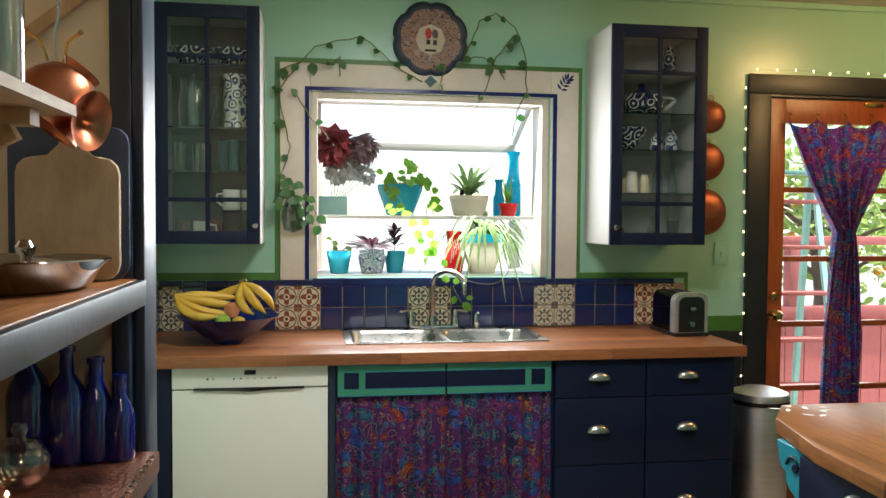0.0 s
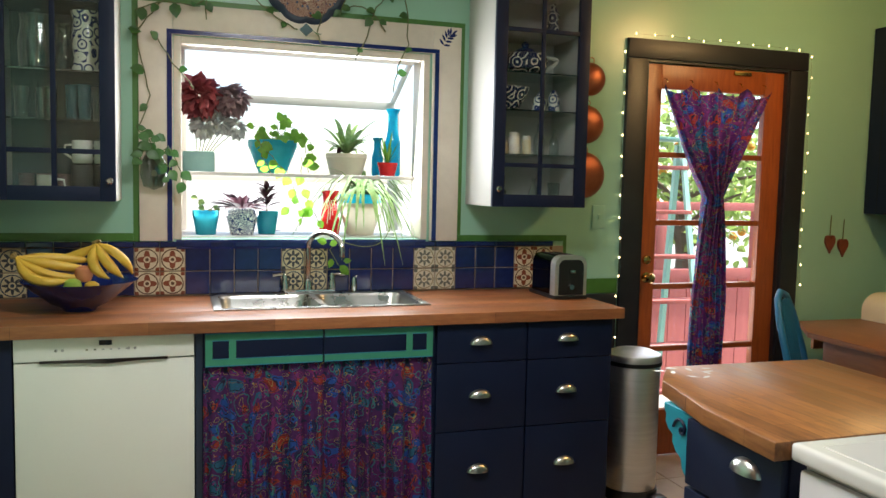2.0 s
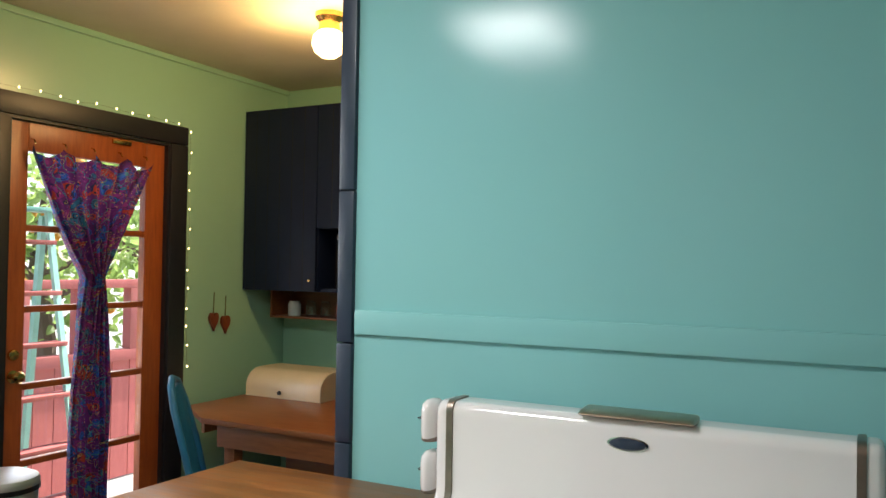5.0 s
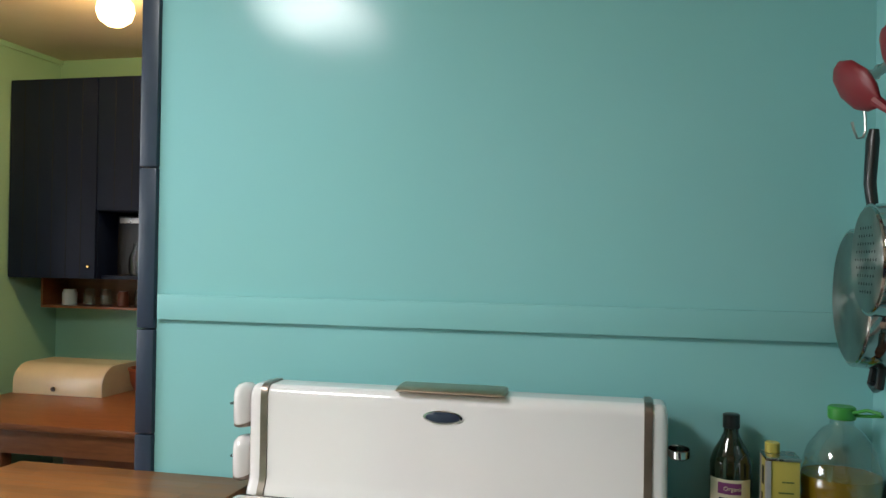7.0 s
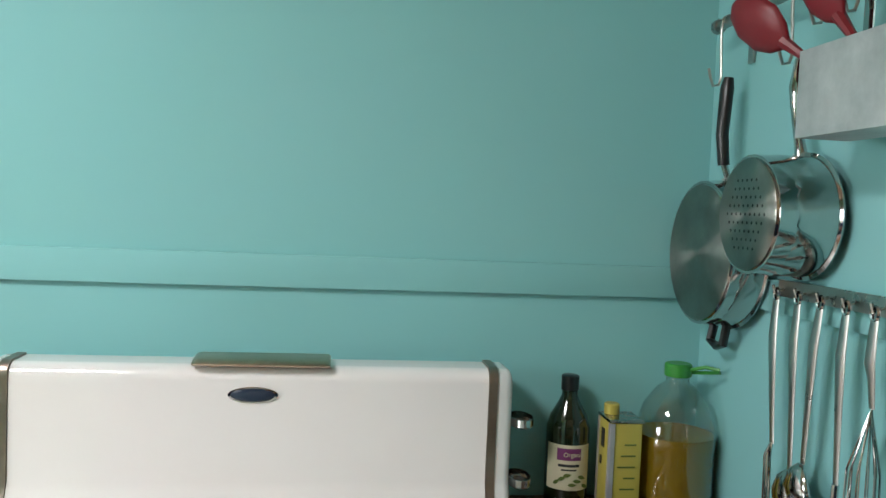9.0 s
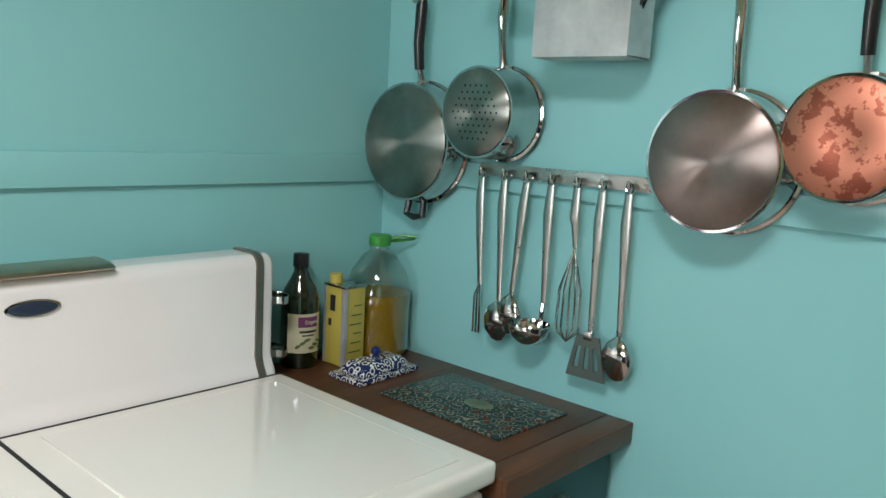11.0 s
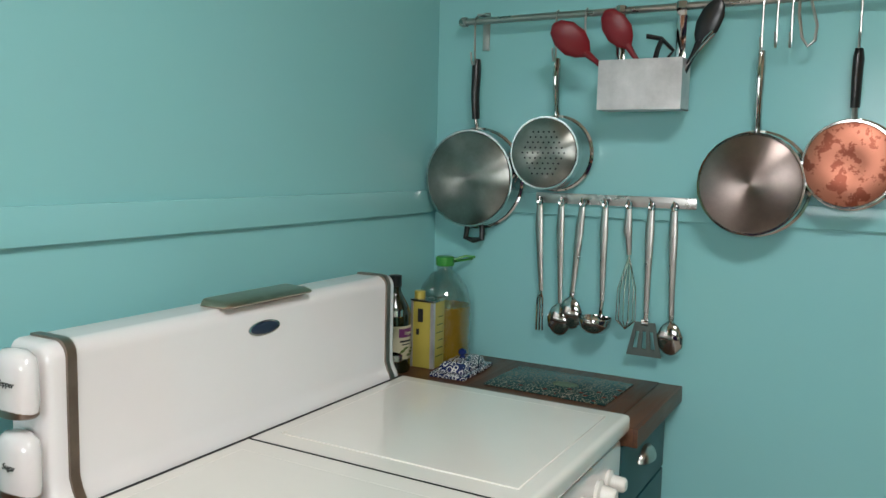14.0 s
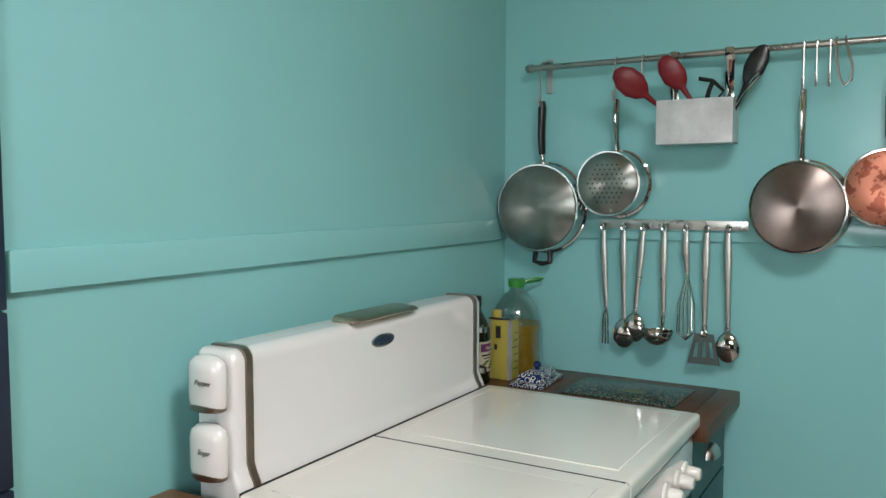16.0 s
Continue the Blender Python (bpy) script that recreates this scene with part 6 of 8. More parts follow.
# ---------------------------------------------------------------- shelves by the short wall
su = thing("shelf_unit", (-0.62, 1.3, 1.2), "wooden shelf with painted steel edge angle over the copper top", "shelf")
part("board", boxes([(-0.848, -0.3965, 0.55, 1.928, 1.262, 1.296)], 0.002), BUTCHER_Y, su, "orange-brown wooden shelf board")
part("edge_angle", boxes([(-0.3960, -0.380, 0.55, 1.928, 1.246, 1.294)], 0.003), STEELEDGE, su, "scuffed painted steel edge")
part("upright_post", boxes([(-0.432, -0.4065, 1.905, 1.9285, 0.9685, 1.2615)], 0.003), NAVYTRIM, su, "navy upright post")
us = thing("upper_shelf", (-0.62, 1.1, 1.5), "pale wooden bracket shelf with white front edge", "shelf")
part("board", boxes([(-0.848, -0.4175, 0.55, 1.600, 1.5615, 1.577)], 0.002), PALEWOOD, us)
part("front_edge", boxes([(-0.4170, -0.413, 0.55, 1.600, 1.5612, 1.577)]), WORNEDGE, us, "worn white front edge")
part("batten", boxes([(-0.80, -0.445, 1.50, 1.54, 1.538, 1.561)], 0.002), PALEWOOD, us)
part("brace", tube([(-0.47, 1.52, 1.53), (-0.84, 1.52, 1.34)], 0.016, 4), PALEWOOD, us)
ct = thing("copper_counter", (-0.6, 1.3, 0.9), "low counter with hammered copper top and studded edge", "countertop")
part("top", boxes([(-0.848, -0.358, 0.55, 1.928, 0.925, 0.965)], 0.004), COPPERSHEET, ct)
for i in range(46):
    part("stud", lathe([(0.0055, -0.001), (0.0045, 0.003), (0.001, 0.0042)], (-0.364, 0.60 + 0.0285 * i, 0.965), "z", 7), CHROME, ct)
part("base", boxes([(-0.848, -0.40, 0.55, 1.925, 0.0, 0.9245)], 0.002), NAVYTRIM, ct, "blue-grey painted base")
for x, r, h, neck in ((-0.578, 0.038, 0.236, 0.011), (-0.512, 0.0375, 0.212, 0.012), (-0.462, 0.028, 0.190, 0.012), (-0.419, 0.025, 0.158, 0.010)):
    b_ = thing("blue_bottle", (x, 1.885, 0.9655), "empty cobalt blue glass bottle on the copper top", "bottle", "cobalt bottles")
    part("glass", lathe([(r * 0.95, 0.0006), (r, 0.006), (r, h * 0.52), (r * 0.8, h * 0.64), (neck * 1.1, h * 0.76), (neck, h * 0.94)], (x, 1.885, 0.9655), "z", 22), COBALTGLASS, b_, smooth=60)
    part("lip", lathe([(neck * 1.02, h * 0.942), (neck * 1.3, h * 0.945), (neck * 1.3, h), (neck * 0.7, h), (neck * 0.65, h * 0.95)], (x, 1.885, 0.9655), "z", 18), COBALTGLASS, b_, smooth=60)
gj = thing("glass_jar", (-0.548, 1.750, 0.9655), "round clear glass jar with ball-knob lid on the copper top", "jar")
part("body", lathe([(0.028, 0.001), (0.045, 0.02), (0.048, 0.045), (0.035, 0.065), (0.031, 0.064), (0.042, 0.045), (0.03, 0.008)], (-0.548, 1.750, 0.9655), "z", 22), CLEARGLASS, gj)
part("lid", lathe([(0.037, 0.0655), (0.03, 0.076), (0.008, 0.082), (0.013, 0.092), (0.010, 0.104), (0.002, 0.106)], (-0.548, 1.750, 0.9655), "z", 18), CLEARGLASS, gj)
fl2 = thing("fairy_lights", (-0.56, 1.70, 0.9655), "warm fairy lights lying on the copper top", "string lights")
fp = [(-0.610, 1.760, 0.971), (-0.600, 1.715, 0.971), (-0.585, 1.735, 0.971), (-0.575, 1.695, 0.971), (-0.560, 1.675, 0.971), (-0.548, 1.690, 0.971), (-0.535, 1.655, 0.971), (-0.575, 1.640, 0.971), (-0.520, 1.620, 0.971)]
part("wire", tube([(x, y, 0.9685) for x, y, z in fp], 0.001, 4), COPPER, fl2)
for p in fp:
    part("bulb", lathe([(0.002, -0.004), (0.004, 0), (0.001, 0.006)], p, "z", 8), FAIRY, fl2)
PX, PY, PZ = -0.563, 1.70, 1.2965
sk3 = thing("saute_pan", (PX, PY, PZ), "wide shallow steel pan with loop handle on the shelf", "pan")
part("body", lathe([(0.125, 0.001), (0.138, 0.006), (0.158, 0.036), (0.172, 0.049), (0.169, 0.051), (0.153, 0.038), (0.133, 0.010), (0.002, 0.006)], (PX, PY, PZ), "z", 40), CHROME, sk3, smooth=60)
part("handle", tube([(-0.528, 1.545, 1.332), (-0.503, 1.48, 1.352), (-0.498, 1.44, 1.345), (-0.502, 1.42, 1.325)], [0.010, 0.013, 0.011, 0.007], 10), CHROME, sk3)
part("loop", tube([(-0.502 + 0.02 * math.cos(a), 1.418, 1.305 + 0.022 * math.sin(a)) for a in [2 * math.pi * i / 16 for i in range(17)]], 0.0022, 6), CHROME, sk3)
part("handle_knob", lathe([(0.007, 0), (0.008, 0.012), (0.013, 0.018), (0.015, 0.027), (0.009, 0.036), (0.001, 0.038)], (-0.486, 1.60, 1.342), "z", 16), CHROME, sk3)
part("knob_bracket", tube([(-0.486, 1.60, 1.345), (-0.492, 1.57, 1.338), (-0.518, 1.55, 1.334)], 0.006, 8), CHROME, sk3)


def board(name, x0, x1, z0, z1, y, t, material, label, neck=None):
    r = 0.03
    o = []
    for cx, cz, a0 in ((x1 - r, z0 + r, -90), (x1 - r, z1 - r, 0)):
        o += [(cx + r * math.cos(radians(a0 + k * 30)), cz + r * math.sin(radians(a0 + k * 30))) for k in range(4)]
    if neck:
        xm, w, h = neck
        o += [(xm + w + 0.02, z1), (xm + w, z1 + 0.02), (xm + w, z1 + h), (xm + w * 0.5, z1 + h + 0.012), (xm - w * 0.5, z1 + h + 0.012), (xm - w, z1 + h), (xm - w, z1 + 0.02), (xm - w - 0.02, z1)]
    for cx, cz, a0 in ((x0 + r, z1 - r, 90), (x0 + r, z0 + r, 180)):
        o += [(cx + r * math.cos(radians(a0 + k * 30)), cz + r * math.sin(radians(a0 + k * 30))) for k in range(4)]
    bm = prism(o, t, "y", y)
    bmesh.ops.bevel(bm, geom=[e for e in bm.edges if abs(e.verts[0].co.y - e.verts[1].co.y) < 1e-6], offset=0.003, segments=2, profile=0.5, affect="EDGES")
    return single(name, bm, material, ((x0 + x1) / 2, y, z0), label, "cutting board")


board("cutting_board", -0.590, -0.413, 1.2968, 1.520, 1.862, 0.016, BOARDWOOD, "worn pale wooden cutting board with neck standing on the shelf", (-0.497, 0.016, 0.04))
board("blue_cutting_board", -0.612, -0.402, 1.2968, 1.578, 1.892, 0.010, BOARDBLUE, "dark blue plastic cutting board behind the wooden one")
CX, CY, CZ = -0.470, 1.70, 1.600
TILT = Euler((0, radians(38), radians(20))).to_matrix()


def tilted(bm):
    bmesh.ops.rotate(bm, verts=bm.verts, matrix=TILT)
    bmesh.ops.translate(bm, verts=bm.verts, vec=(CX, CY, CZ))
    return bm


cl = thing("copper_colander", (CX, CY, CZ), "hammered copper colander hanging tilted by its handles", "colander")
part("bowl", tilted(lathe([(0.067, -0.045), (0.070, -0.044), (0.066, -0.036), (0.064, -0.012), (0.055, 0.020), (0.038, 0.046), (0.016, 0.060), (0.002, 0.063), (0.002, 0.060), (0.036, 0.043), (0.052, 0.018), (0.061, -0.012), (0.063, -0.036)], (0, 0, 0), "z", 32, cap=False)), COPPER, cl, smooth=60)
part("foot_ring", tilted(lathe([(0.030, 0.050), (0.033, 0.062), (0.028, 0.064)], (0, 0, 0), "z", 20, cap=False)), COPPER, cl)
holes = bmesh.new()
for i in range(90):
    ph, a_ = 0.45 + 0.9 * ((i % 6) / 6), i * 0.4189 + (i % 2) * 0.07
    lathe([(0.0016, 0.0), (0.001, 0.0006)], (0.0655 * math.sin(ph) * math.cos(a_), 0.0655 * math.sin(ph) * math.sin(a_), -0.002 + 0.0655 * math.cos(ph)), "z", 5, holes)
part("holes", tilted(holes), GAPSHADE, cl)
for s in (-1, 1):
    part("handle", tube([(CX + s * 0.012, CY, CZ + 0.06), (CX + s * 0.02, CY - 0.01, CZ + 0.088), (CX + s * 0.038, CY - 0.01, CZ + 0.102)], 0.003, 6), BRASS, cl)
    part("handle_ball", lathe([(0.001, -0.005), (0.005, 0), (0.001, 0.005)], (CX + s * 0.04, CY - 0.01, CZ + 0.104), "z", 10), BRASS, cl)
part("wire_hook", tube([(CX, CY, CZ + 0.055), (CX - 0.004, CY, CZ + 0.10), (CX + 0.004, CY, CZ + 0.13), (CX + 0.004, CY, 2.478)], 0.0025, 6), STEEL, cl)
fu = thing("copper_funnel", (-0.406, 1.655, 1.56), "bell-shaped copper funnel hanging beside the colander", "funnel")
bm = lathe([(0.010, -0.060), (0.013, -0.034), (0.026, -0.012), (0.044, 0.0), (0.047, 0.004), (0.043, 0.002), (0.023, -0.007), (0.010, -0.032)], (0, 0, 0), "x", 30, cap=False)
bmesh.ops.rotate(bm, verts=bm.verts, matrix=Euler((0, radians(12), radians(-22))).to_matrix())
bmesh.ops.translate(bm, verts=bm.verts, vec=(-0.408, 1.655, 1.562))
part("bell", bm, COPPER, fu, smooth=60)
part("hook", tube([(-0.443, 1.668, 1.585), (-0.446, 1.675, 1.63), (-0.456, 1.695, 1.668)], 0.002, 6), STEEL, fu)
sc2 = thing("glass_canister", (-0.474, 1.42, 1.577), "tall glass canister with steel lid on the upper shelf", "jar")
part("body", lathe([(0.045, 0.001), (0.048, 0.006), (0.048, 0.2), (0.044, 0.2), (0.044, 0.01)], (-0.474, 1.42, 1.577), "z", 24), CLEARGLASS, sc2)
part("lid", lathe([(0.05, 0.2005), (0.05, 0.225), (0.012, 0.23)], (-0.474, 1.42, 1.577), "z", 24), STEEL, sc2)
part("contents", lathe([(0.042, 0.012), (0.043, 0.15), (0.002, 0.16)], (-0.474, 1.42, 1.577), "z", 20), CREAMPOT, sc2)

wb = thing("wooden_brace", (-0.70, 1.925, 1.65), "pale wooden brace nailed slantwise to the short wall", "brace")
part("stick", tube([(-0.80, 1.930, 1.575), (-0.43, 1.930, 1.872)], 0.015, 4), PALEWOOD, wb)

# ---------------------------------------------------------------- dining nook
tb = thing("dining_table", (3.35, 3.1, 0), "brown wooden table with clipped corner in the nook", "table")
o = [(2.82, 2.15), (2.82, 3.57), (3.03, 3.86), (3.915, 3.86), (3.915, 2.15)]
bm = prism(o, 0.026, "z", 0.694)
bmesh.ops.bevel(bm, geom=list(bm.edges), offset=0.004, segments=2, profile=0.5, affect="EDGES")
part("tabletop", bm, TABLEWOOD, tb)
part("apron", boxes([(2.872, 2.892, 2.22, 3.52, 0.585, 0.6935)], 0.002), TABLEWOOD, tb)
part("apron", boxes([(3.06, 3.90, 3.78, 3.80, 0.585, 0.6935)], 0.002), TABLEWOOD, tb)
for x, y in ((2.90, 2.26), (2.90, 3.44), (3.82, 3.74), (3.82, 2.26)):
    part("leg", boxes([(x, x + 0.06, y, y + 0.06, 0, 0.6935)], 0.004), TABLEWOOD, tb)
part("cupboard", boxes([(3.10, 3.90, 2.25, 3.30, 0.0, 0.58)], 0.003), TABLEWOOD, tb, "wooden cupboard panel under the table")
bb = thing("bread_box", (3.56, 3.6, 0.72), "cream enamel roll-top bread box on the table", "bread box")
prof2 = [(3.42, 0.7215), (3.42, 0.775)] + [(3.53 - 0.11 * math.cos(radians(a)), 0.775 + 0.090 * math.sin(radians(a))) for a in range(15, 91, 15)] + [(3.70, 0.865), (3.70, 0.7215)]
bm = prism([(x, z) for x, z in prof2], 0.49, "y", 3.345)
part("body", bm, CREAMBOX, bb, smooth=50)
part("side_panel", prism([(x, z) for x, z in prof2], 0.004, "y", 3.3405), CREAMPOT, bb)
part("knob", lathe([(0.006, 0.0), (0.012, -0.008), (0.010, -0.016)], (3.419, 3.60, 0.752), "x", 14), BLACK, bb)
bk = thing("basket", (3.6, 3.23, 0.72), "reddish woven basket beside the bread box", "basket")
part("body", lathe([(0.06, 0.001), (0.085, 0.05), (0.095, 0.12), (0.088, 0.12), (0.05, 0.01)], (3.62, 3.22, 0.7205), "z", 22), HEARTWOOD, bk)
part("rim", tube([(3.62 + 0.093 * math.cos(a), 3.22 + 0.093 * math.sin(a), 0.842) for a in [2 * math.pi * i / 24 for i in range(25)]], 0.007, 6), DOORWOOD, bk)
nc = thing("black_wall_cabinet", (3.74, 3.5, 1.28), "near-black painted wall cabinet with open niche in the nook", "cabinet")
BL = NAVY
part("body", boxes([(3.572, 3.928, 3.486, 3.992, 1.281, 2.29), (3.572, 3.928, 2.90, 3.4855, 1.622, 2.29)], 0.002), BL, nc)
part("niche", boxes([(3.60, 3.928, 2.90, 3.4855, 1.281, 1.30), (3.90, 3.928, 2.90, 3.4855, 1.3005, 1.6215), (3.60, 3.90, 2.88, 2.8995, 1.281, 1.6215)]), BL, nc)
for y0, y1, z0 in ((3.488, 3.990, 1.283), (2.902, 3.482, 1.624)):
    d = part("door", boxes([(3.550, 3.5715, y0, y1, z0, 2.288)], 0.003), BL, nc)
    for k in range(1, 6):
        yy = y0 + (y1 - y0) * k / 6
        part("groove", boxes([(3.5492, 3.5499, yy - 0.002, yy + 0.002, z0 + 0.01, 2.278)]), GAPSHADE, d)
    if z0 < 1.5:
        part("knob", lathe([(0.005, 0), (0.008, -0.010), (0.006, -0.016)], (3.55, y0 + 0.03, z0 + 0.06), "x", 12), BRASS, d)
cj = thing("coffee_machine", (3.7, 3.32, 1.30), "black coffee machine with glass jug in the cabinet niche", "coffee maker")
part("body", boxes([(3.66, 3.86, 3.10, 3.44, 1.3005, 1.60)], 0.012), BLACK, cj)
part("jug", lathe([(0.05, 0.001), (0.062, 0.02), (0.062, 0.09), (0.04, 0.14), (0.044, 0.16)], (3.66, 3.30, 1.3005), "z", 22), CLEARGLASS, cj, "shiny glass coffee jug")
part("trim_band", boxes([(3.650, 3.6595, 3.12, 3.42, 1.565, 1.592)], 0.002), STEEL, cj)
ss = thing("spice_shelf", (3.8, 3.6, 1.13), "small dark wooden spice shelf under the wall cabinet", "shelf")
part("board", boxes([(3.72, 3.928, 3.05, 3.93, 1.120, 1.132)], 0.001), TABLEWOOD, ss)
part("side", boxes([(3.72, 3.928, 3.918, 3.93, 1.1325, 1.2805)], 0.001), TABLEWOOD, ss)
part("side", boxes([(3.72, 3.928, 3.05, 3.062, 1.1325, 1.2805)], 0.001), TABLEWOOD, ss)
part("back", boxes([(3.918, 3.928, 3.0625, 3.9175, 1.1325, 1.2805)]), TABLEWOOD, ss)
for y, r, h, m, lb in ((3.80, 0.038, 0.085, WHITECER, "white candle jar on the spice shelf"), (3.68, 0.03, 0.09, CLEARGLASS, "glass spice jar on the spice shelf"), (3.58, 0.03, 0.09, CLEARGLASS, "glass spice jar on the spice shelf"),
                      (3.48, 0.03, 0.08, HEARTWOOD, "brown spice jar on the spice shelf"), (3.38, 0.03, 0.09, CLEARGLASS, "glass spice jar on the spice shelf")):
    ware("spice_jar", [(r * 0.95, 0.001), (r, 0.006), (r, h * 0.8), (r * 0.85, h * 0.86), (r * 0.85, h)], 3.78, y, 1.1325, m, lb, "jar", 16)
for x, z in ((3.33, 1.12), (3.42, 1.10)):
    h = thing("wooden_heart", (x, 3.99, z), "small red-brown wooden heart on a cord", "ornament", "hearts on the nook wall")
    o = [(x + 0.034 * (16 * math.sin(a) ** 3) / 16, z + 0.055 * (13 * math.cos(a) - 5 * math.cos(2 * a) - 2 * math.cos(3 * a) - math.cos(4 * a)) / 16) for a in [2 * math.pi * i / 28 for i in range(28)]]
    bm = prism(o, -0.014, "y", 3.9985)
    part("heart", bm, HEARTWOOD, h)
    part("cord", tube([(x, 3.994, z + 0.03), (x + 0.004, 3.995, z + 0.15)], 0.003, 5), STEM, h)

# chair at the clipped corner
ch = thing("windsor_chair", (0, 0, 0), "blue painted spindle-back wooden chair at the table", "chair")
bm = prism([(-0.20, -0.19), (0.20, -0.19), (0.215, 0.05), (0.18, 0.20), (-0.18, 0.20), (-0.215, 0.05)], 0.035, "z", 0.42)
bmesh.ops.bevel(bm, geom=list(bm.edges), offset=0.01, segments=2, profile=0.5, affect="EDGES")
part("seat", bm, CHAIRBLUE, ch)
for sx in (-1, 1):
    for sy in (-1, 1):
        part("leg", tube([(sx * 0.15, sy * 0.14, 0.425), (sx * 0.19, sy * 0.19, 0.0)], [0.018, 0.013], 10), CHAIRBLUE, ch)
part("back_bow", tube([(-0.18, -0.16, 0.45), (-0.19, -0.20, 0.62), (-0.165, -0.25, 0.80), (-0.10, -0.275, 0.89), (0, -0.285, 0.915), (0.10, -0.275, 0.89), (0.165, -0.25, 0.80), (0.19, -0.20, 0.62), (0.18, -0.16, 0.45)], 0.016, 10), CHAIRBLUE, ch, smooth=60)
for i in range(7):
    x = -0.12 + 0.04 * i
    part("spindle", tube([(x * 0.9, -0.165, 0.45), (x, -0.265, 0.885 - 1.2 * x * x)], 0.0075, 8), CHAIRBLUE, ch)
part("stretcher", tube([(-0.17, -0.165, 0.2), (-0.17, 0.165, 0.2)], 0.010, 8), CHAIRBLUE, ch)
part("stretcher", tube([(0.17, -0.165, 0.2), (0.17, 0.165, 0.2)], 0.010, 8), CHAIRBLUE, ch)
ch.matrix_basis = pose(2.85, 3.38, 0, 0, 0, 218)

# lamps
nl = thing("ceiling_lamp", (2.78, 2.86, 2.48), "lit frosted glass ceiling lamp in the nook", "ceiling lamp")
part("canopy", lathe([(0.06, 0), (0.06, -0.02), (0.042, -0.04), (0.046, -0.07)], (2.78, 2.86, 2.479), "z", 24, cap=False), BRASS, nl)
part("shade", lathe([(0.045, -0.075), (0.066, -0.095), (0.072, -0.128), (0.060, -0.162), (0.030, -0.184), (0.002, -0.188)], (2.78, 2.86, 2.479), "z", 24, cap=False), FROST, nl).visible_shadow = False
kl = thing("ceiling_light", (0.40, 2.15, 2.48), "flush white ceiling light in the kitchen", "ceiling lamp")
part("rim", lathe([(0.20, 0), (0.20, -0.03), (0.185, -0.035)], (0.40, 2.15, 2.479), "z", 30), WHITEMELAMINE, kl)
part("diffuser", lathe([(0.183, -0.0355), (0.17, -0.05), (0.09, -0.062), (0.002, -0.065)], (0.40, 2.15, 2.479), "z", 30), BULBWHITE, kl)

# ---------------------------------------------------------------- pans and tools on the turquoise wall
RX, RZ = 0.492, 1.757
rl = thing("pot_rail", (0.95, RX, RZ), "brushed steel pot rail with end brackets on the wall", "rail")
part("bar", tube([(0.42, RX, RZ), (1.640, RX, RZ)], 0.0085, 12), STEEL, rl)
part("finial", lathe([(0.012, 0), (0.013, 0.012), (0.009, 0.02)], (1.640, RX, RZ), "x", 14), STEEL, rl)
for x in (1.605, 0.52):
    b_ = part("bracket", boxes([(x - 0.010, x + 0.010, 0.4465, 0.4515, 1.688, 1.785)], 0.002), STEEL, rl)
    part("arm", boxes([(x - 0.010, x + 0.010, 0.4520, RX - 0.006, 1.772, 1.777)], 0.001), STEEL, b_)


def s_hook(x, z_low, y=RX, group="hooks on the rail"):
    h = thing("s_hook", (x, y, RZ), "bent steel S-hook on the pot rail", "hook", group)
    pts = [(x, y - 0.013, RZ - 0.004), (x, y - 0.010, RZ + 0.008), (x, y, RZ + 0.0115), (x, y + 0.010, RZ + 0.006), (x, y + 0.012, RZ - 0.02), (x, y + 0.008, z_low + 0.012), (x, y + 0.012, z_low), (x, y + 0.022, z_low - 0.002), (x, y + 0.028, z_low + 0.014), (x, y + 0.031, z_low + 0.028)]
    part("wire", tube(pts, 0.0026, 8), STEEL, h)


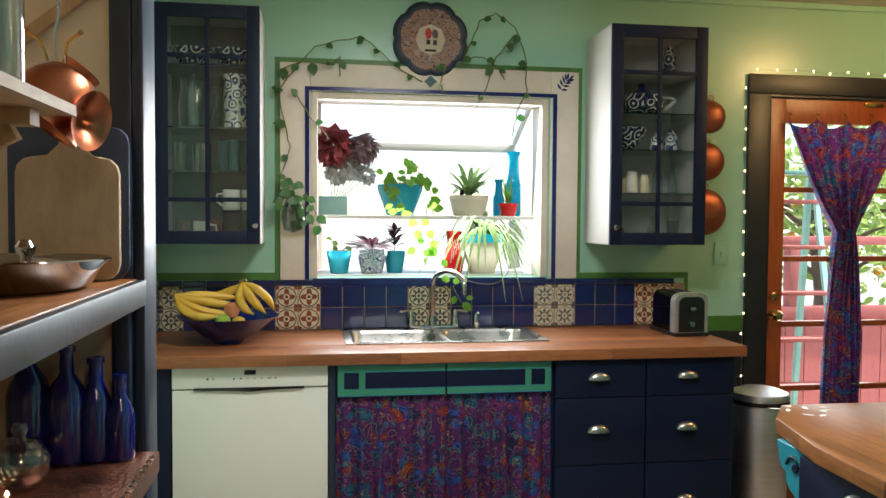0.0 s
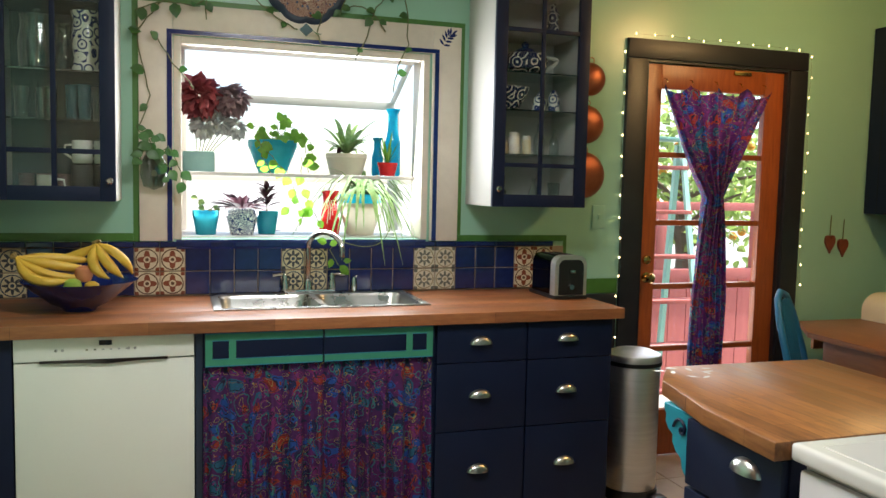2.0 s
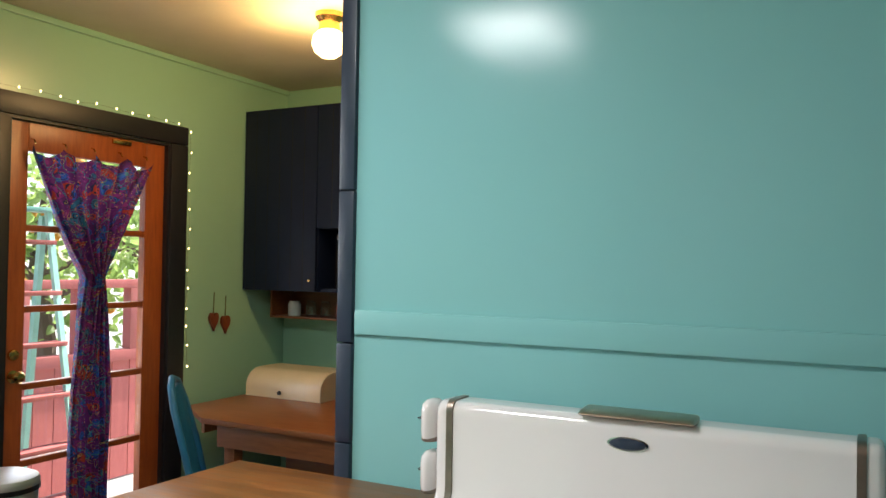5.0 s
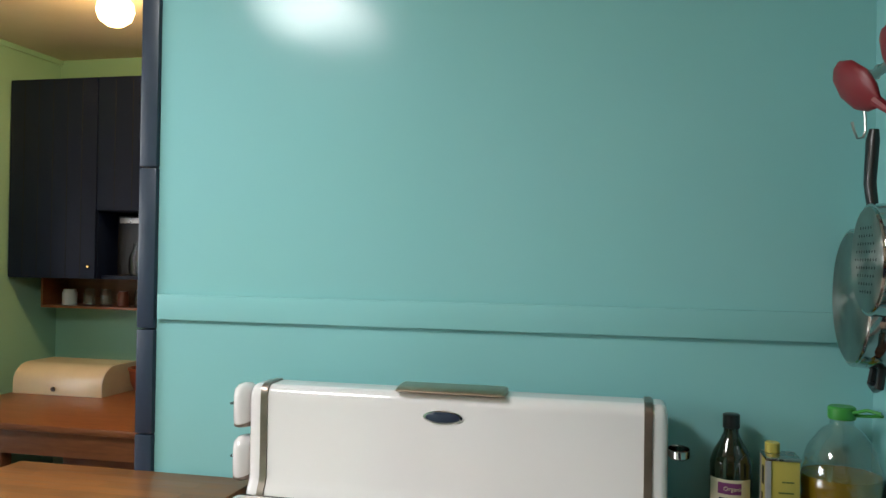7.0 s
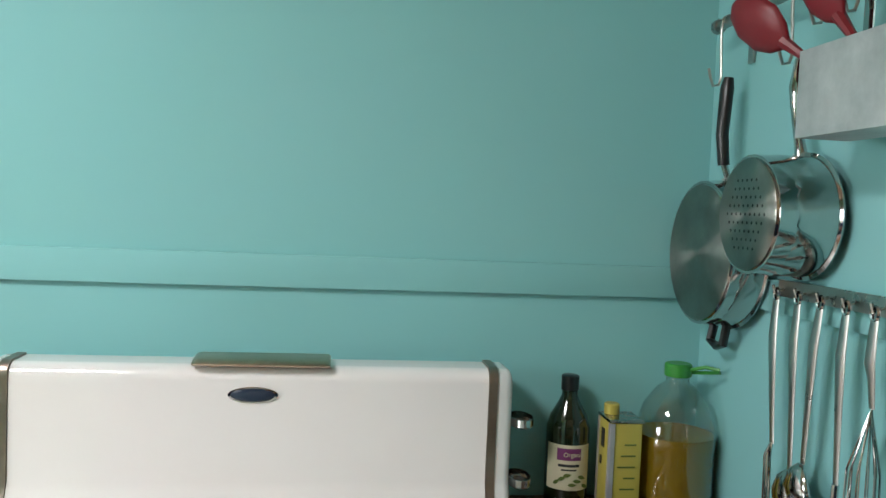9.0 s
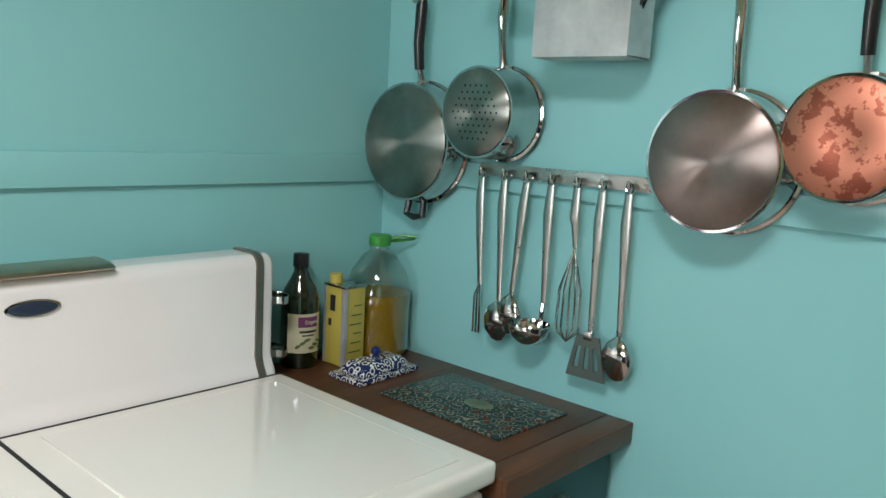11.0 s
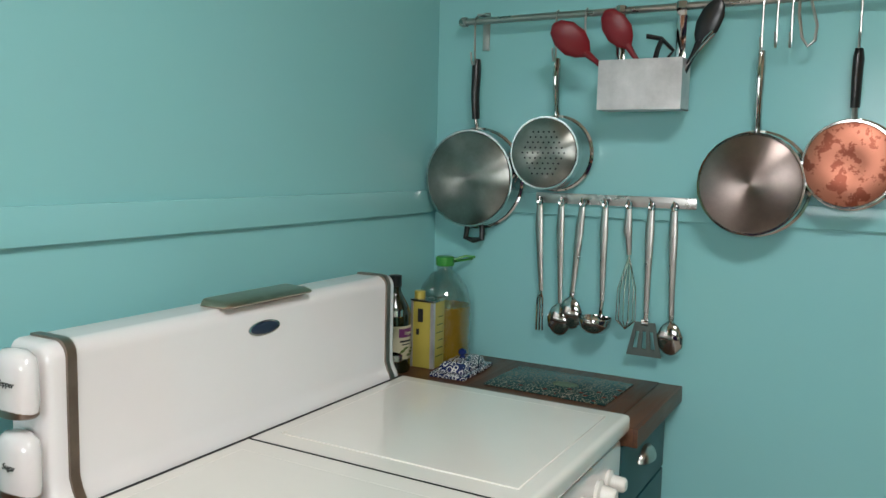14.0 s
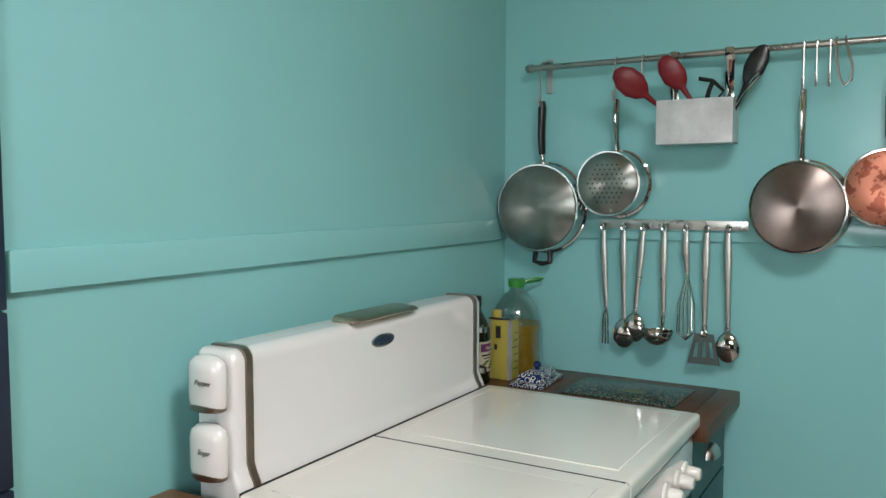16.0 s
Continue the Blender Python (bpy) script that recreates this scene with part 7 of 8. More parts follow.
def hung_pan(x, z, r, depth, base_mat, side_mat, top_z, grip, label, helper=False, back=0.462, taper=0.94):
    p = thing("hanging_pan", (x, back, z), label, "pan", "pans on the turquoise wall")
    part("side", lathe([(r + 0.004, 0.0), (r + 0.005, 0.003), (r, 0.005), (r * 0.995, depth * 0.6), (r * taper, depth - 0.004), (r * taper * 0.988, depth - 0.002)], (x, back, z), "y", 40, cap=False), side_mat, p, smooth=60)
    part("base", lathe([(r * taper * 0.9875, depth - 0.0021), (r * taper * 0.96, depth), (r * 0.30, depth), (r * 0.28, depth - 0.0006), (0.002, depth - 0.0006)], (x, back, z), "y", 40), base_mat, p, smooth=60)
    part("inside", lathe([(r * 0.99, 0.004), (r * 0.98, depth - 0.005), (0.002, depth - 0.004)], (x, back, z), "y", 30, cap=False), side_mat, p)
    y0 = back + 0.012
    zt = z + r
    if grip == "black":
        part("shank", tube([(x, y0, zt - 0.004), (x, y0 + 0.012, zt + 0.03)], 0.006, 8), STEEL, p)
        part("grip", tube([(x, y0 + 0.012, zt + 0.026), (x, y0 + 0.018, zt + 0.08), (x, y0 + 0.014, top_z - 0.02), (x, y0 + 0.012, top_z)], [0.0105, 0.0115, 0.0125, 0.009], 12, flat=0.75), BLACK, p)
    else:
        part("grip", tube([(x, y0, zt - 0.006), (x, y0 + 0.007, zt + 0.025), (x, y0 + 0.014, zt + 0.07), (x, y0 + 0.016, top_z - 0.04), (x, y0 + 0.012, top_z)], [0.010, 0.0075, 0.0085, 0.0105, 0.008], 12, flat=0.7), CHROME, p)
    part("rivet_plate", boxes([(x - 0.016, x + 0.016, y0 - 0.004, y0 + 0.006, zt - 0.014, zt + 0.004)], 0.002), STEEL, p)
    if helper:
        part("helper_handle", tube([(x - 0.022, y0, z - r + 0.004), (x - 0.024, y0 + 0.006, z - r - 0.030), (x, y0 + 0.006, z - r - 0.036), (x + 0.024, y0 + 0.006, z - r - 0.030), (x + 0.022, y0, z - r + 0.004)], 0.008, 8), BLACK, p, "black helper handle")
    return p


def spun_mat(name, c, dark):
    """Lathe-brushed pan base: fine rings, with anisotropic glints."""
    m = mat(name, c, dark, rough=0.33, metal=1, scale=14)
    bs = m.node_tree.nodes["Principled BSDF"]
    bs.inputs["Anisotropic"].default_value = 0.9
    bs.inputs["Anisotropic Rotation"].default_value = 0.25
    tg = m.node_tree.nodes.new("ShaderNodeTangent")
    tg.direction_type, tg.axis = "RADIAL", "Y"
    m.node_tree.links.new(tg.outputs[0], bs.inputs["Tangent"])
    return m


SPUN = spun_mat("spun_steel_base", (0.33, 0.325, 0.30), (0.22, 0.215, 0.195))
SPUNBROWN = spun_mat("heat_browned_steel_base", (0.27, 0.215, 0.195), (0.19, 0.15, 0.135))
COPPERBASE = mat("tarnished_copper_base", (0.58, 0.23, 0.155), (0.33, 0.10, 0.065), rough=0.44, metal=1, scale=30, rough2=0.55)
for e, pos in zip(COPPERBASE.node_tree.nodes["Color Ramp"].color_ramp.elements, (0.462, 0.482)):
    e.position = pos
hung_pan(1.611, 1.356, 0.128, 0.064, SPUN, CHROME, 1.662, "black", "large steel saute pan with black grip hung on the wall", True)
cp2 = hung_pan(1.390, 1.424, 0.090, 0.096, SPUN, CHROME, 1.655, "steel", "steel steamer pan with perforated base hung on the wall", taper=0.93)
holes = bmesh.new()
for j in range(-4, 5):
    for i in range(-4, 5):
        hx, hz = 0.0135 * (i + 0.5 * (j % 2)), 0.0125 * j
        if math.hypot(hx, hz) < 0.058:
            lathe([(0.0026, 0.0961), (0.0022, 0.0964)], (1.390 + hx, 0.462, 1.424 + hz), "y", 6, holes)
part("holes", holes, GAPSHADE, cp2, "rows of round holes")
hung_pan(0.918, 1.364, 0.113, 0.086, SPUNBROWN, CHROME, 1.652, "steel", "large steel frying pan with browned base hung on the wall")
hung_pan(0.730, 1.410, 0.092, 0.082, COPPERBASE, CHROME, 1.648, "black", "steel saucepan with tarnished copper base hung on the wall", taper=0.94)
hung_pan(0.53, 1.40, 0.085, 0.07, BLACK, BLACK, 1.64, "black", "small black frying pan hung on the wall")
for x in (1.611, 1.390, 0.918, 0.730, 0.53):
    s_hook(x, 1.648)
for x, zl in ((1.316, 1.690), (1.243, 1.690), (0.889, 1.657), (0.860, 1.655)):
    s_hook(x, zl)
vh = thing("wide_hook", (0.832, RX, RZ), "wide bent steel V-hook on the pot rail", "hook", "hooks on the rail")
part("wire", tube([(0.848, RX - 0.010, RZ + 0.004), (0.848, RX, RZ + 0.0125), (0.848, RX + 0.012, RZ + 0.004), (0.846, RX + 0.014, RZ - 0.04), (0.838, RX + 0.016, RZ - 0.085), (0.826, RX + 0.018, RZ - 0.103),
                   (0.813, RX + 0.017, RZ - 0.092), (0.811, RX + 0.014, RZ - 0.06), (0.822, RX + 0.012, RZ - 0.02), (0.828, RX + 0.010, RZ + 0.006), (0.828, RX, RZ + 0.0125), (0.828, RX - 0.010, RZ + 0.004)], 0.0032, 8), STEEL, vh)

# utensil box on the rail
ub = thing("utensil_box", (1.16, 0.52, 1.52), "brushed steel utensil box hooked on the pot rail", "utensil holder")
UX0, UX1, UY0, UY1, UZ0, UZ1 = 1.068, 1.258, 0.4895, 0.566, 1.524, 1.636
part("front", boxes([(UX0, UX1, UY1 - 0.002, UY1, UZ0, UZ1)]), BOXSTEEL, ub)
part("back", boxes([(UX0, UX1, UY0, UY0 + 0.002, UZ0, UZ1)]), BOXSTEEL, ub)
part("side", boxes([(UX0, UX0 + 0.002, UY0 + 0.002, UY1 - 0.002, UZ0, UZ1)]), BOXSTEEL, ub)
part("side", boxes([(UX1 - 0.002, UX1, UY0 + 0.002, UY1 - 0.002, UZ0, UZ1)]), BOXSTEEL, ub)
part("bottom", boxes([(UX0, UX1, UY0 + 0.002, UY1 - 0.002, UZ0, UZ0 + 0.002)]), BOXSTEEL, ub)
for x in (1.092, 1.232):
    part("hook_strap", tube([(x, UY0 + 0.001, UZ1 - 0.03), (x, UY0 + 0.001, RZ - 0.02), (x, RX + 0.012, RZ - 0.004), (x, RX + 0.010, RZ + 0.010), (x, RX - 0.010, RZ + 0.008)], 0.011, 6, flat=0.14, side=(1, 0, 0)), CHROME, ub)


def spoon_shape(x, y, z, dx, dz, length, r, material, name, label, cat="spoon", flat=0.35, out=0.012):
    """A tool that leans in the box: handle inside, head up and out."""
    s = thing(name, (x, y, z), label, cat)
    tip = Vector((x + dx * length, y + out, z + dz * length))
    base = Vector((x, y, z))
    part("handle", tube([base, base.lerp(tip, 0.35), base.lerp(tip, 0.52)], [0.006, 0.006, 0.009], 8), material, s)
    d = (tip - base).normalized()
    c = [base.lerp(tip, k) for k in (0.48, 0.56, 0.68, 0.84, 0.96, 1.0)]
    part("head", tube(c, [r * k for k in (0.25, 0.7, 1, 0.95, 0.55, 0.1)], 14, flat=flat, side=(d.z, 0, -d.x)), material, s, smooth=60)


spoon_shape(1.218, 0.530, 1.590, 0.675, 0.625, 0.20, 0.035, REDSIL, "red_spoon", "red silicone spoon leaning in the utensil box", out=0.085)
spoon_shape(1.148, 0.530, 1.590, 0.50, 0.82, 0.188, 0.031, REDSIL, "red_spoon", "red silicone spoon leaning in the utensil box", out=0.05)
spoon_shape(1.085, 0.525, 1.58, -0.42, 0.90, 0.20, 0.026, BLACK, "black_spoon", "black nylon spoon leaning in the utensil box", flat=0.25)
pe_ = thing("peeler", (1.14, 0.52, 1.60), "black handled peeler in the utensil box", "peeler")
part("handle", tube([(1.150, 0.52, 1.60), (1.135, 0.525, 1.66), (1.125, 0.53, 1.682)], 0.006, 8), BLACK, pe_)
part("head", tube([(1.16, 0.53, 1.69), (1.125, 0.53, 1.682), (1.098, 0.53, 1.655), (1.110, 0.53, 1.640)], 0.007, 8, flat=0.5), BLACK, pe_)
op = thing("wire_tongs", (1.06, 0.53, 1.60), "chrome wire tool in the utensil box", "kitchen tool")
for k in (0, 1, 2):
    part("wire", tube(arc((1.075, 0.525 + 0.006 * k, 1.60), (1.06 - 0.008 * k, 0.53, 1.66), (1.02 - 0.006 * k, 0.53 + 0.008 * k, 1.70 - 0.008 * k), 6), 0.003, 6), CHROME, op)

# hook strip with seven hanging tools
hs = thing("hook_strip", (1.24, 0.465, 1.31), "flat chrome hook strip on the wall", "rail")
part("bar", boxes([(1.042, 1.442, 0.4632, 0.4682, 1.300, 1.326)], 0.001), STEEL, hs)
part("stand_off", boxes([(1.046, 1.060, 0.4575, 0.4630, 1.305, 1.321)]), STEEL, hs)
part("stand_off", boxes([(1.424, 1.438, 0.4575, 0.4630, 1.305, 1.321)]), STEEL, hs)
TX = [1.426, 1.368, 1.313, 1.255, 1.197, 1.143, 1.089]
for x in TX:
    part("hook", tube([(x, 0.4685, 1.312), (x, 0.482, 1.306), (x, 0.486, 1.318)], 0.0028, 6), CHROME, hs)


def hung_tool(x, kind, low, label, lean=0.0):
    t = thing(kind, (x, 0.482, 1.30), label, "kitchen tool", "tools on the hook strip")
    y = 0.4795
    part("eye", tube([(x + 0.006 * math.cos(a), y, 1.304 + 0.009 * math.sin(a)) for a in [2 * math.pi * i / 14 for i in range(15)]], 0.003, 6), CHROME, t)
    zn = {"fork": 1.075, "whisk": 1.185}.get(kind, low + 0.082)
    part("handle", tube([(x, y, 1.296), (x + lean * 0.2, y + 0.004, 1.24), (x + lean * 0.6, y + 0.002, 1.15 if zn < 1.12 else zn + 0.04), (x + lean, y, zn)], [0.0075, 0.0105, 0.0075, 0.0055], 10, flat=0.3, side=(1, 0, 0)), STEEL, t)
    x += lean
    if kind == "fork":
        for k in (-1, 0, 1):
            part("tine", tube([(x, y, zn + 0.002), (x + 0.007 * k, y + 0.006, zn - 0.02), (x + 0.008 * k, y + 0.004, low)], 0.0022, 6), CHROME, t)
    elif kind in ("serving_spoon", "slotted_spoon", "skimmer"):
        zs = [zn, zn - 0.012, zn - 0.035, zn - 0.06, zn - 0.078, zn - 0.084]
        part("bowl", tube([(x, y + 0.003 + 0.004 * math.sin(i), z) for i, z in enumerate(zs)], [0.006, 0.020, 0.031, 0.030, 0.016, 0.003], 18, flat=0.32, side=(1, 0, 0)), CHROME, t, smooth=70)
    elif kind == "ladle":
        part("bowl", lathe([(0.040, 0.0), (0.041, -0.003), (0.037, -0.022), (0.024, -0.036), (0.002, -0.041), (0.022, -0.034), (0.035, -0.021), (0.039, 0.0)], (x + 0.006, y + 0.032, low + 0.045), "z", 26, cap=False), CHROME, t, smooth=70)
        part("neck", tube([(x, y, zn), (x + 0.002, y, low + 0.05), (x + 0.003, y + 0.004, low + 0.035)], 0.005, 8), CHROME, t)
    elif kind == "whisk":
        for k in range(6):
            a = math.pi * k / 6
            u, v = math.cos(a), math.sin(a)
            part("wire", tube([(x, y, zn), (x + 0.022 * u, y + 0.006 + 0.018 * v, zn - 0.08), (x + 0.024 * u, y + 0.006 + 0.02 * v, low + 0.022), (x, y + 0.006, low), (x - 0.024 * u, y + 0.006 - 0.02 * v, low + 0.022), (x - 0.022 * u, y + 0.006 - 0.018 * v, zn - 0.08), (x, y, zn)], 0.0012, 5), CHROME, t)
    elif kind == "slotted_turner":
        w0, w1 = 0.024, 0.042
        bars = [(x - w0 + (2 * w0) * k / 7, x - w1 + (2 * w1) * k / 7) for k in range(8)]
        bm = bmesh.new()
        zt, zm, zl, zb = zn, zn - 0.022, low + 0.018, low
        for k in range(7):
            (a0, a1), (b0, b1) = bars[k], bars[k + 1]
            spans = ((zt, zm), (zl, zb)) if k % 2 else ((zt, zb),)
            for za, zc in spans:
                fa, fc = (zt - za) / (zt - zb), (zt - zc) / (zt - zb)
                q = [(a0 + (a1 - a0) * fa, za), (b0 + (b1 - b0) * fa, za), (b0 + (b1 - b0) * fc, zc), (a0 + (a1 - a0) * fc, zc)]
                prism(q, 0.004, "y", y + 0.004, bm)
        part("blade", bm, GREYSIL, t, "grey-green slotted silicone blade")
        part("ferrule", boxes([(x - 0.009, x + 0.009, y - 0.002, y + 0.010, zn - 0.008, zn + 0.008)], 0.002), CHROME, t)


hung_tool(TX[0], "fork", 0.975, "chrome meat fork hanging on the hook strip", -0.012)
hung_tool(TX[1], "serving_spoon", 0.968, "chrome serving spoon hanging on the hook strip", -0.006)
hung_tool(TX[2], "skimmer", 0.988, "chrome skimmer hanging on the hook strip", 0.018)
hung_tool(TX[3], "ladle", 0.985, "chrome soup ladle hanging on the hook strip", -0.002)
hung_tool(TX[4], "whisk", 1.005, "chrome wire whisk hanging on the hook strip", -0.006)
hung_tool(TX[5], "slotted_turner", 0.945, "steel turner with grey-green slotted blade on the hook strip", 0.0)
hung_tool(TX[6], "slotted_spoon", 0.955, "chrome basting spoon hanging on the hook strip", -0.006)

# ---------------------------------------------------------------- corner worktop things
ZC = 0.877
ob_ = thing("oil_bottle", (1.705, 0.714, ZC), "dark green glass oil bottle with plum and cream label", "bottle")
R = 0.040
part("glass", lathe([(R * 0.95, 0.0008), (R, 0.008), (R, 0.145), (R * 0.85, 0.165), (R * 0.5, 0.190), (0.0145, 0.203), (0.0145, 0.212)], (1.705, 0.714, ZC), "z", 26), OLIVEGLASS, ob_, smooth=60)
part("cap", lathe([(0.0165, 0.2125), (0.0165, 0.238), (0.014, 0.240)], (1.705, 0.714, ZC), "z", 18), BLACK, ob_)


def wrap(bm, r, a0, a1, z0, z1, c, n=12):
    """A curved label on a round bottle."""
    prev = None
    for i in range(n + 1):
        a = radians(a0 + (a1 - a0) * i / n)
        cur = (bm.verts.new((c[0] + r * math.cos(a), c[1] + r * math.sin(a), c[2] + z0)), bm.verts.new((c[0] + r * math.cos(a), c[1] + r * math.sin(a), c[2] + z1)))
        if prev:
            bm.faces.new((prev[0], cur[0], cur[1], prev[1]))
        prev = cur
    return bm


lb_ = part("paper_label", wrap(bmesh.new(), R + 0.0006, 105, 235, 0.035, 0.118, (1.705, 0.714, ZC)), PAPER, ob_, "cream paper label")
part("plum_oval", wrap(bmesh.new(), R + 0.0011, 138, 202, 0.090, 0.112, (1.705, 0.714, ZC)), PLUM, lb_)
lettering("Organic", 0.0115, Matrix.Translation((1.705 - R - 0.0018, 0.714, ZC + 0.101)) @ Euler((radians(90), 0, radians(-90))).to_matrix().to_4x4(), PAPER, lb_)
for i in range(7):
    bm = bmesh.new()
    a = radians(130 + 13 * i)
    leaf(bm, (1.705 + (R + 0.0012) * math.cos(a), 0.714 + (R + 0.0012) * math.sin(a), ZC + 0.045 + 0.008 * (i % 3)), (-math.sin(a), math.cos(a), 0.7 - 0.2 * i), (math.cos(a), math.sin(a), 0), 0.016, 0.007, 0, 0)
    part("printed_leaf", bm, OLIVELEAFINK, lb_)
part("print_bar", wrap(bmesh.new(), R + 0.0011, 142, 198, 0.078, 0.083, (1.705, 0.714, ZC), 6), INK, lb_)
part("print_bar", wrap(bmesh.new(), R + 0.0011, 150, 190, 0.071, 0.074, (1.705, 0.714, ZC), 6), INK, lb_)
tn = thing("oil_tin", (1.658, 0.630, ZC), "yellow rectangular oil tin with silver edges and round cap", "tin")
part("body", boxes([(1.626, 1.690, 0.601, 0.660, ZC + 0.0008, ZC + 0.170)], 0.003), YELLOWTIN, tn)
part("rim", boxes([(1.624, 1.692, 0.599, 0.662, ZC + 0.1702, ZC + 0.175)], 0.001), STEEL, tn)
part("cap", lathe([(0.014, 0.1755), (0.014, 0.193), (0.012, 0.195)], (1.676, 0.642, ZC), "z", 16), YELLOWTIN, tn)
part("silver_edge", boxes([(1.6238, 1.6258, 0.6525, 0.6605, ZC + 0.002, ZC + 0.169)]), BOXSTEEL, tn)
part("silver_edge", boxes([(1.6262, 1.6330, 0.6602, 0.6622, ZC + 0.002, ZC + 0.169)]), BOXSTEEL, tn)
part("silver_edge", boxes([(1.6840, 1.6895, 0.6602, 0.6622, ZC + 0.002, ZC + 0.169)]), BOXSTEEL, tn)
part("print_block", boxes([(1.655, 1.670, 0.6602, 0.6615, ZC + 0.118, ZC + 0.152)]), INK, tn, "dark printed block")
part("print_block", boxes([(1.666, 1.674, 0.6602, 0.6615, ZC + 0.085, ZC + 0.100)]), INK, tn)
for i in range(6):
    part("print_bar", boxes([(1.6246, 1.6259, 0.612, 0.645 - 0.006 * (i % 3), ZC + 0.030 + 0.020 * i, ZC + 0.0325 + 0.020 * i)]), OLIVELEAFINK, tn)
oj = thing("oil_jug", (1.674, 0.5195, ZC), "large clear plastic jug half full of golden oil, green cap", "bottle")
JR = 0.0735
ribs = [(JR * 0.9, 0.001), (JR, 0.01)] + [(JR * (1 - 0.03 * (i % 2)), 0.02 + 0.0125 * i) for i in range(9)] + [(JR, 0.14), (JR * 0.97, 0.155), (JR * 0.82, 0.192), (JR * 0.5, 0.225), (0.021, 0.236), (0.021, 0.246)]
part("jug", lathe(ribs, (1.674, 0.5195, ZC), "z", 30), CLEARGLASS, oj, smooth=60)
part("oil", lathe([(r - 0.0025, h + 0.002) for r, h in ribs[:-5]] + [(0.002, 0.1425)], (1.674, 0.5195, ZC), "z", 30), OIL, oj, "golden oil")
part("cap", lathe([(0.024, 0.247), (0.025, 0.250), (0.025, 0.268), (0.022, 0.271)], (1.674, 0.5195, ZC), "z", 18), GREENCAP, oj)
part("carry_loop", tube([(1.655, 0.505, ZC + 0.262), (1.630, 0.488, ZC + 0.272), (1.612, 0.470, ZC + 0.270), (1.622, 0.464, ZC + 0.264), (1.650, 0.488, ZC + 0.258), (1.664, 0.500, ZC + 0.256)], 0.0035, 6), GREENCAP, oj)
bd_ = thing("butter_dish", (1.557, 0.628, ZC), "white butter dish with blue scrolls and round knob", "butter dish")
bd_rot = Matrix.Rotation(radians(3), 3, "Z")


def turned(bm, c=(1.557, 0.630, 0)):
    bmesh.ops.rotate(bm, verts=bm.verts, cent=c, matrix=bd_rot)
    return bm


part("tray", turned(boxes([(1.510, 1.604, 0.543, 0.718, ZC + 0.0008, ZC + 0.012)], 0.004)), SCROLLGLAZE, bd_)
bm = bmesh.new()
q = [[(1.557 + u * w, 0.630 + v * h) for u, v in ((-1, -1), (1, -1), (1, 1), (-1, 1))] for w, h in ((0.035, 0.068), (0.031, 0.063), (0.021, 0.051))]
lv = [[bm.verts.new((x, y, z)) for x, y in ring_] for ring_, z in zip(q, (ZC + 0.0125, ZC + 0.028, ZC + 0.036))]
for a, b in zip(lv, lv[1:]):
    for i in range(4):
        bm.faces.new((a[i], a[(i + 1) % 4], b[(i + 1) % 4], b[i]))
bm.faces.new(lv[-1])
bm.faces.new(lv[0])
bmesh.ops.bevel(bm, geom=list(bm.edges), offset=0.003, segments=2, profile=0.5, affect="EDGES")
part("cover", turned(bm), SCROLLGLAZE, bd_)
part("knob", lathe([(0.008, 0.0362), (0.006, 0.041), (0.011, 0.047), (0.010, 0.055), (0.003, 0.059)], (1.557, 0.630, ZC), "z", 16), COBALT, bd_, "cobalt blue knob")
bm = boxes([(1.157, 1.455, 0.512, 0.712, ZC + 0.0006, ZC + 0.005)], 0.0015)
bmesh.ops.rotate(bm, verts=bm.verts, cent=(1.306, 0.612, 0), matrix=Matrix.Rotation(radians(-1.5), 3, "Z"))
tm = thing("table_mat", (1.306, 0.612, ZC), "teal and rust patterned mat on the dark worktop", "mat")
part("mat", bm, MATPATTERN, tm)
part("medallion", lathe([(0.028, 0.0052), (0.025, 0.0056)], (1.29, 0.612, ZC), "z", 8, squash=(1.2, 0.8)), MATGREEN, tm, "pale green centre medallion")

# ---------------------------------------------------------------- yard outside
fence = thing("fence", (2.6, 5.6, -0.12), "red stained board fence with open top rail in the yard", "fence")
for i in range(30):
    x = 1.9 + 0.152 * i
    part("board", boxes([(x, x + 0.145, 5.60, 5.62, -0.11, 0.72)]), FENCERED, fence, smooth=0)
part("rail", boxes([(1.9, 6.46, 5.57, 5.65, 0.7205, 0.80)], 0.004), FENCERED, fence)
part("rail", boxes([(1.9, 6.46, 5.57, 5.65, 1.24, 1.30)], 0.004), FENCERED, fence)
for i in range(11):
    x = 1.95 + 0.44 * i
    part("post", boxes([(x, x + 0.09, 5.57, 5.65, 0.8005, 1.2395)], 0.003), FENCERED, fence)
ladder = thing("step_ladder", (3.05, 4.95, -0.12), "mint green wooden step ladder standing open in the yard", "ladder")
part("rail", tube([(3.18, 4.80, -0.115), (3.04, 4.98, 1.70)], 0.035, 4, flat=0.6), LADDERGREEN, ladder)
part("rail", tube([(2.70, 4.80, -0.115), (2.78, 4.98, 1.70)], 0.035, 4, flat=0.6), LADDERGREEN, ladder)
part("back_leg", tube([(3.20, 5.40, -0.115), (3.04, 5.02, 1.68)], 0.024, 4), LADDERGREEN, ladder)
part("back_leg", tube([(2.70, 5.40, -0.115), (2.78, 5.02, 1.68)], 0.024, 4), LADDERGREEN, ladder)
for i in range(6):
    t = (i + 0.8) / 6.4
    z, y = -0.115 + 1.815 * t, 4.80 + 0.18 * t
    part("tread", boxes([(2.70 + 0.08 * t, 3.18 - 0.14 * t, y - 0.05, y + 0.05, z - 0.012, z + 0.012)], 0.002), FENCERED, ladder, "pinkish worn tread")
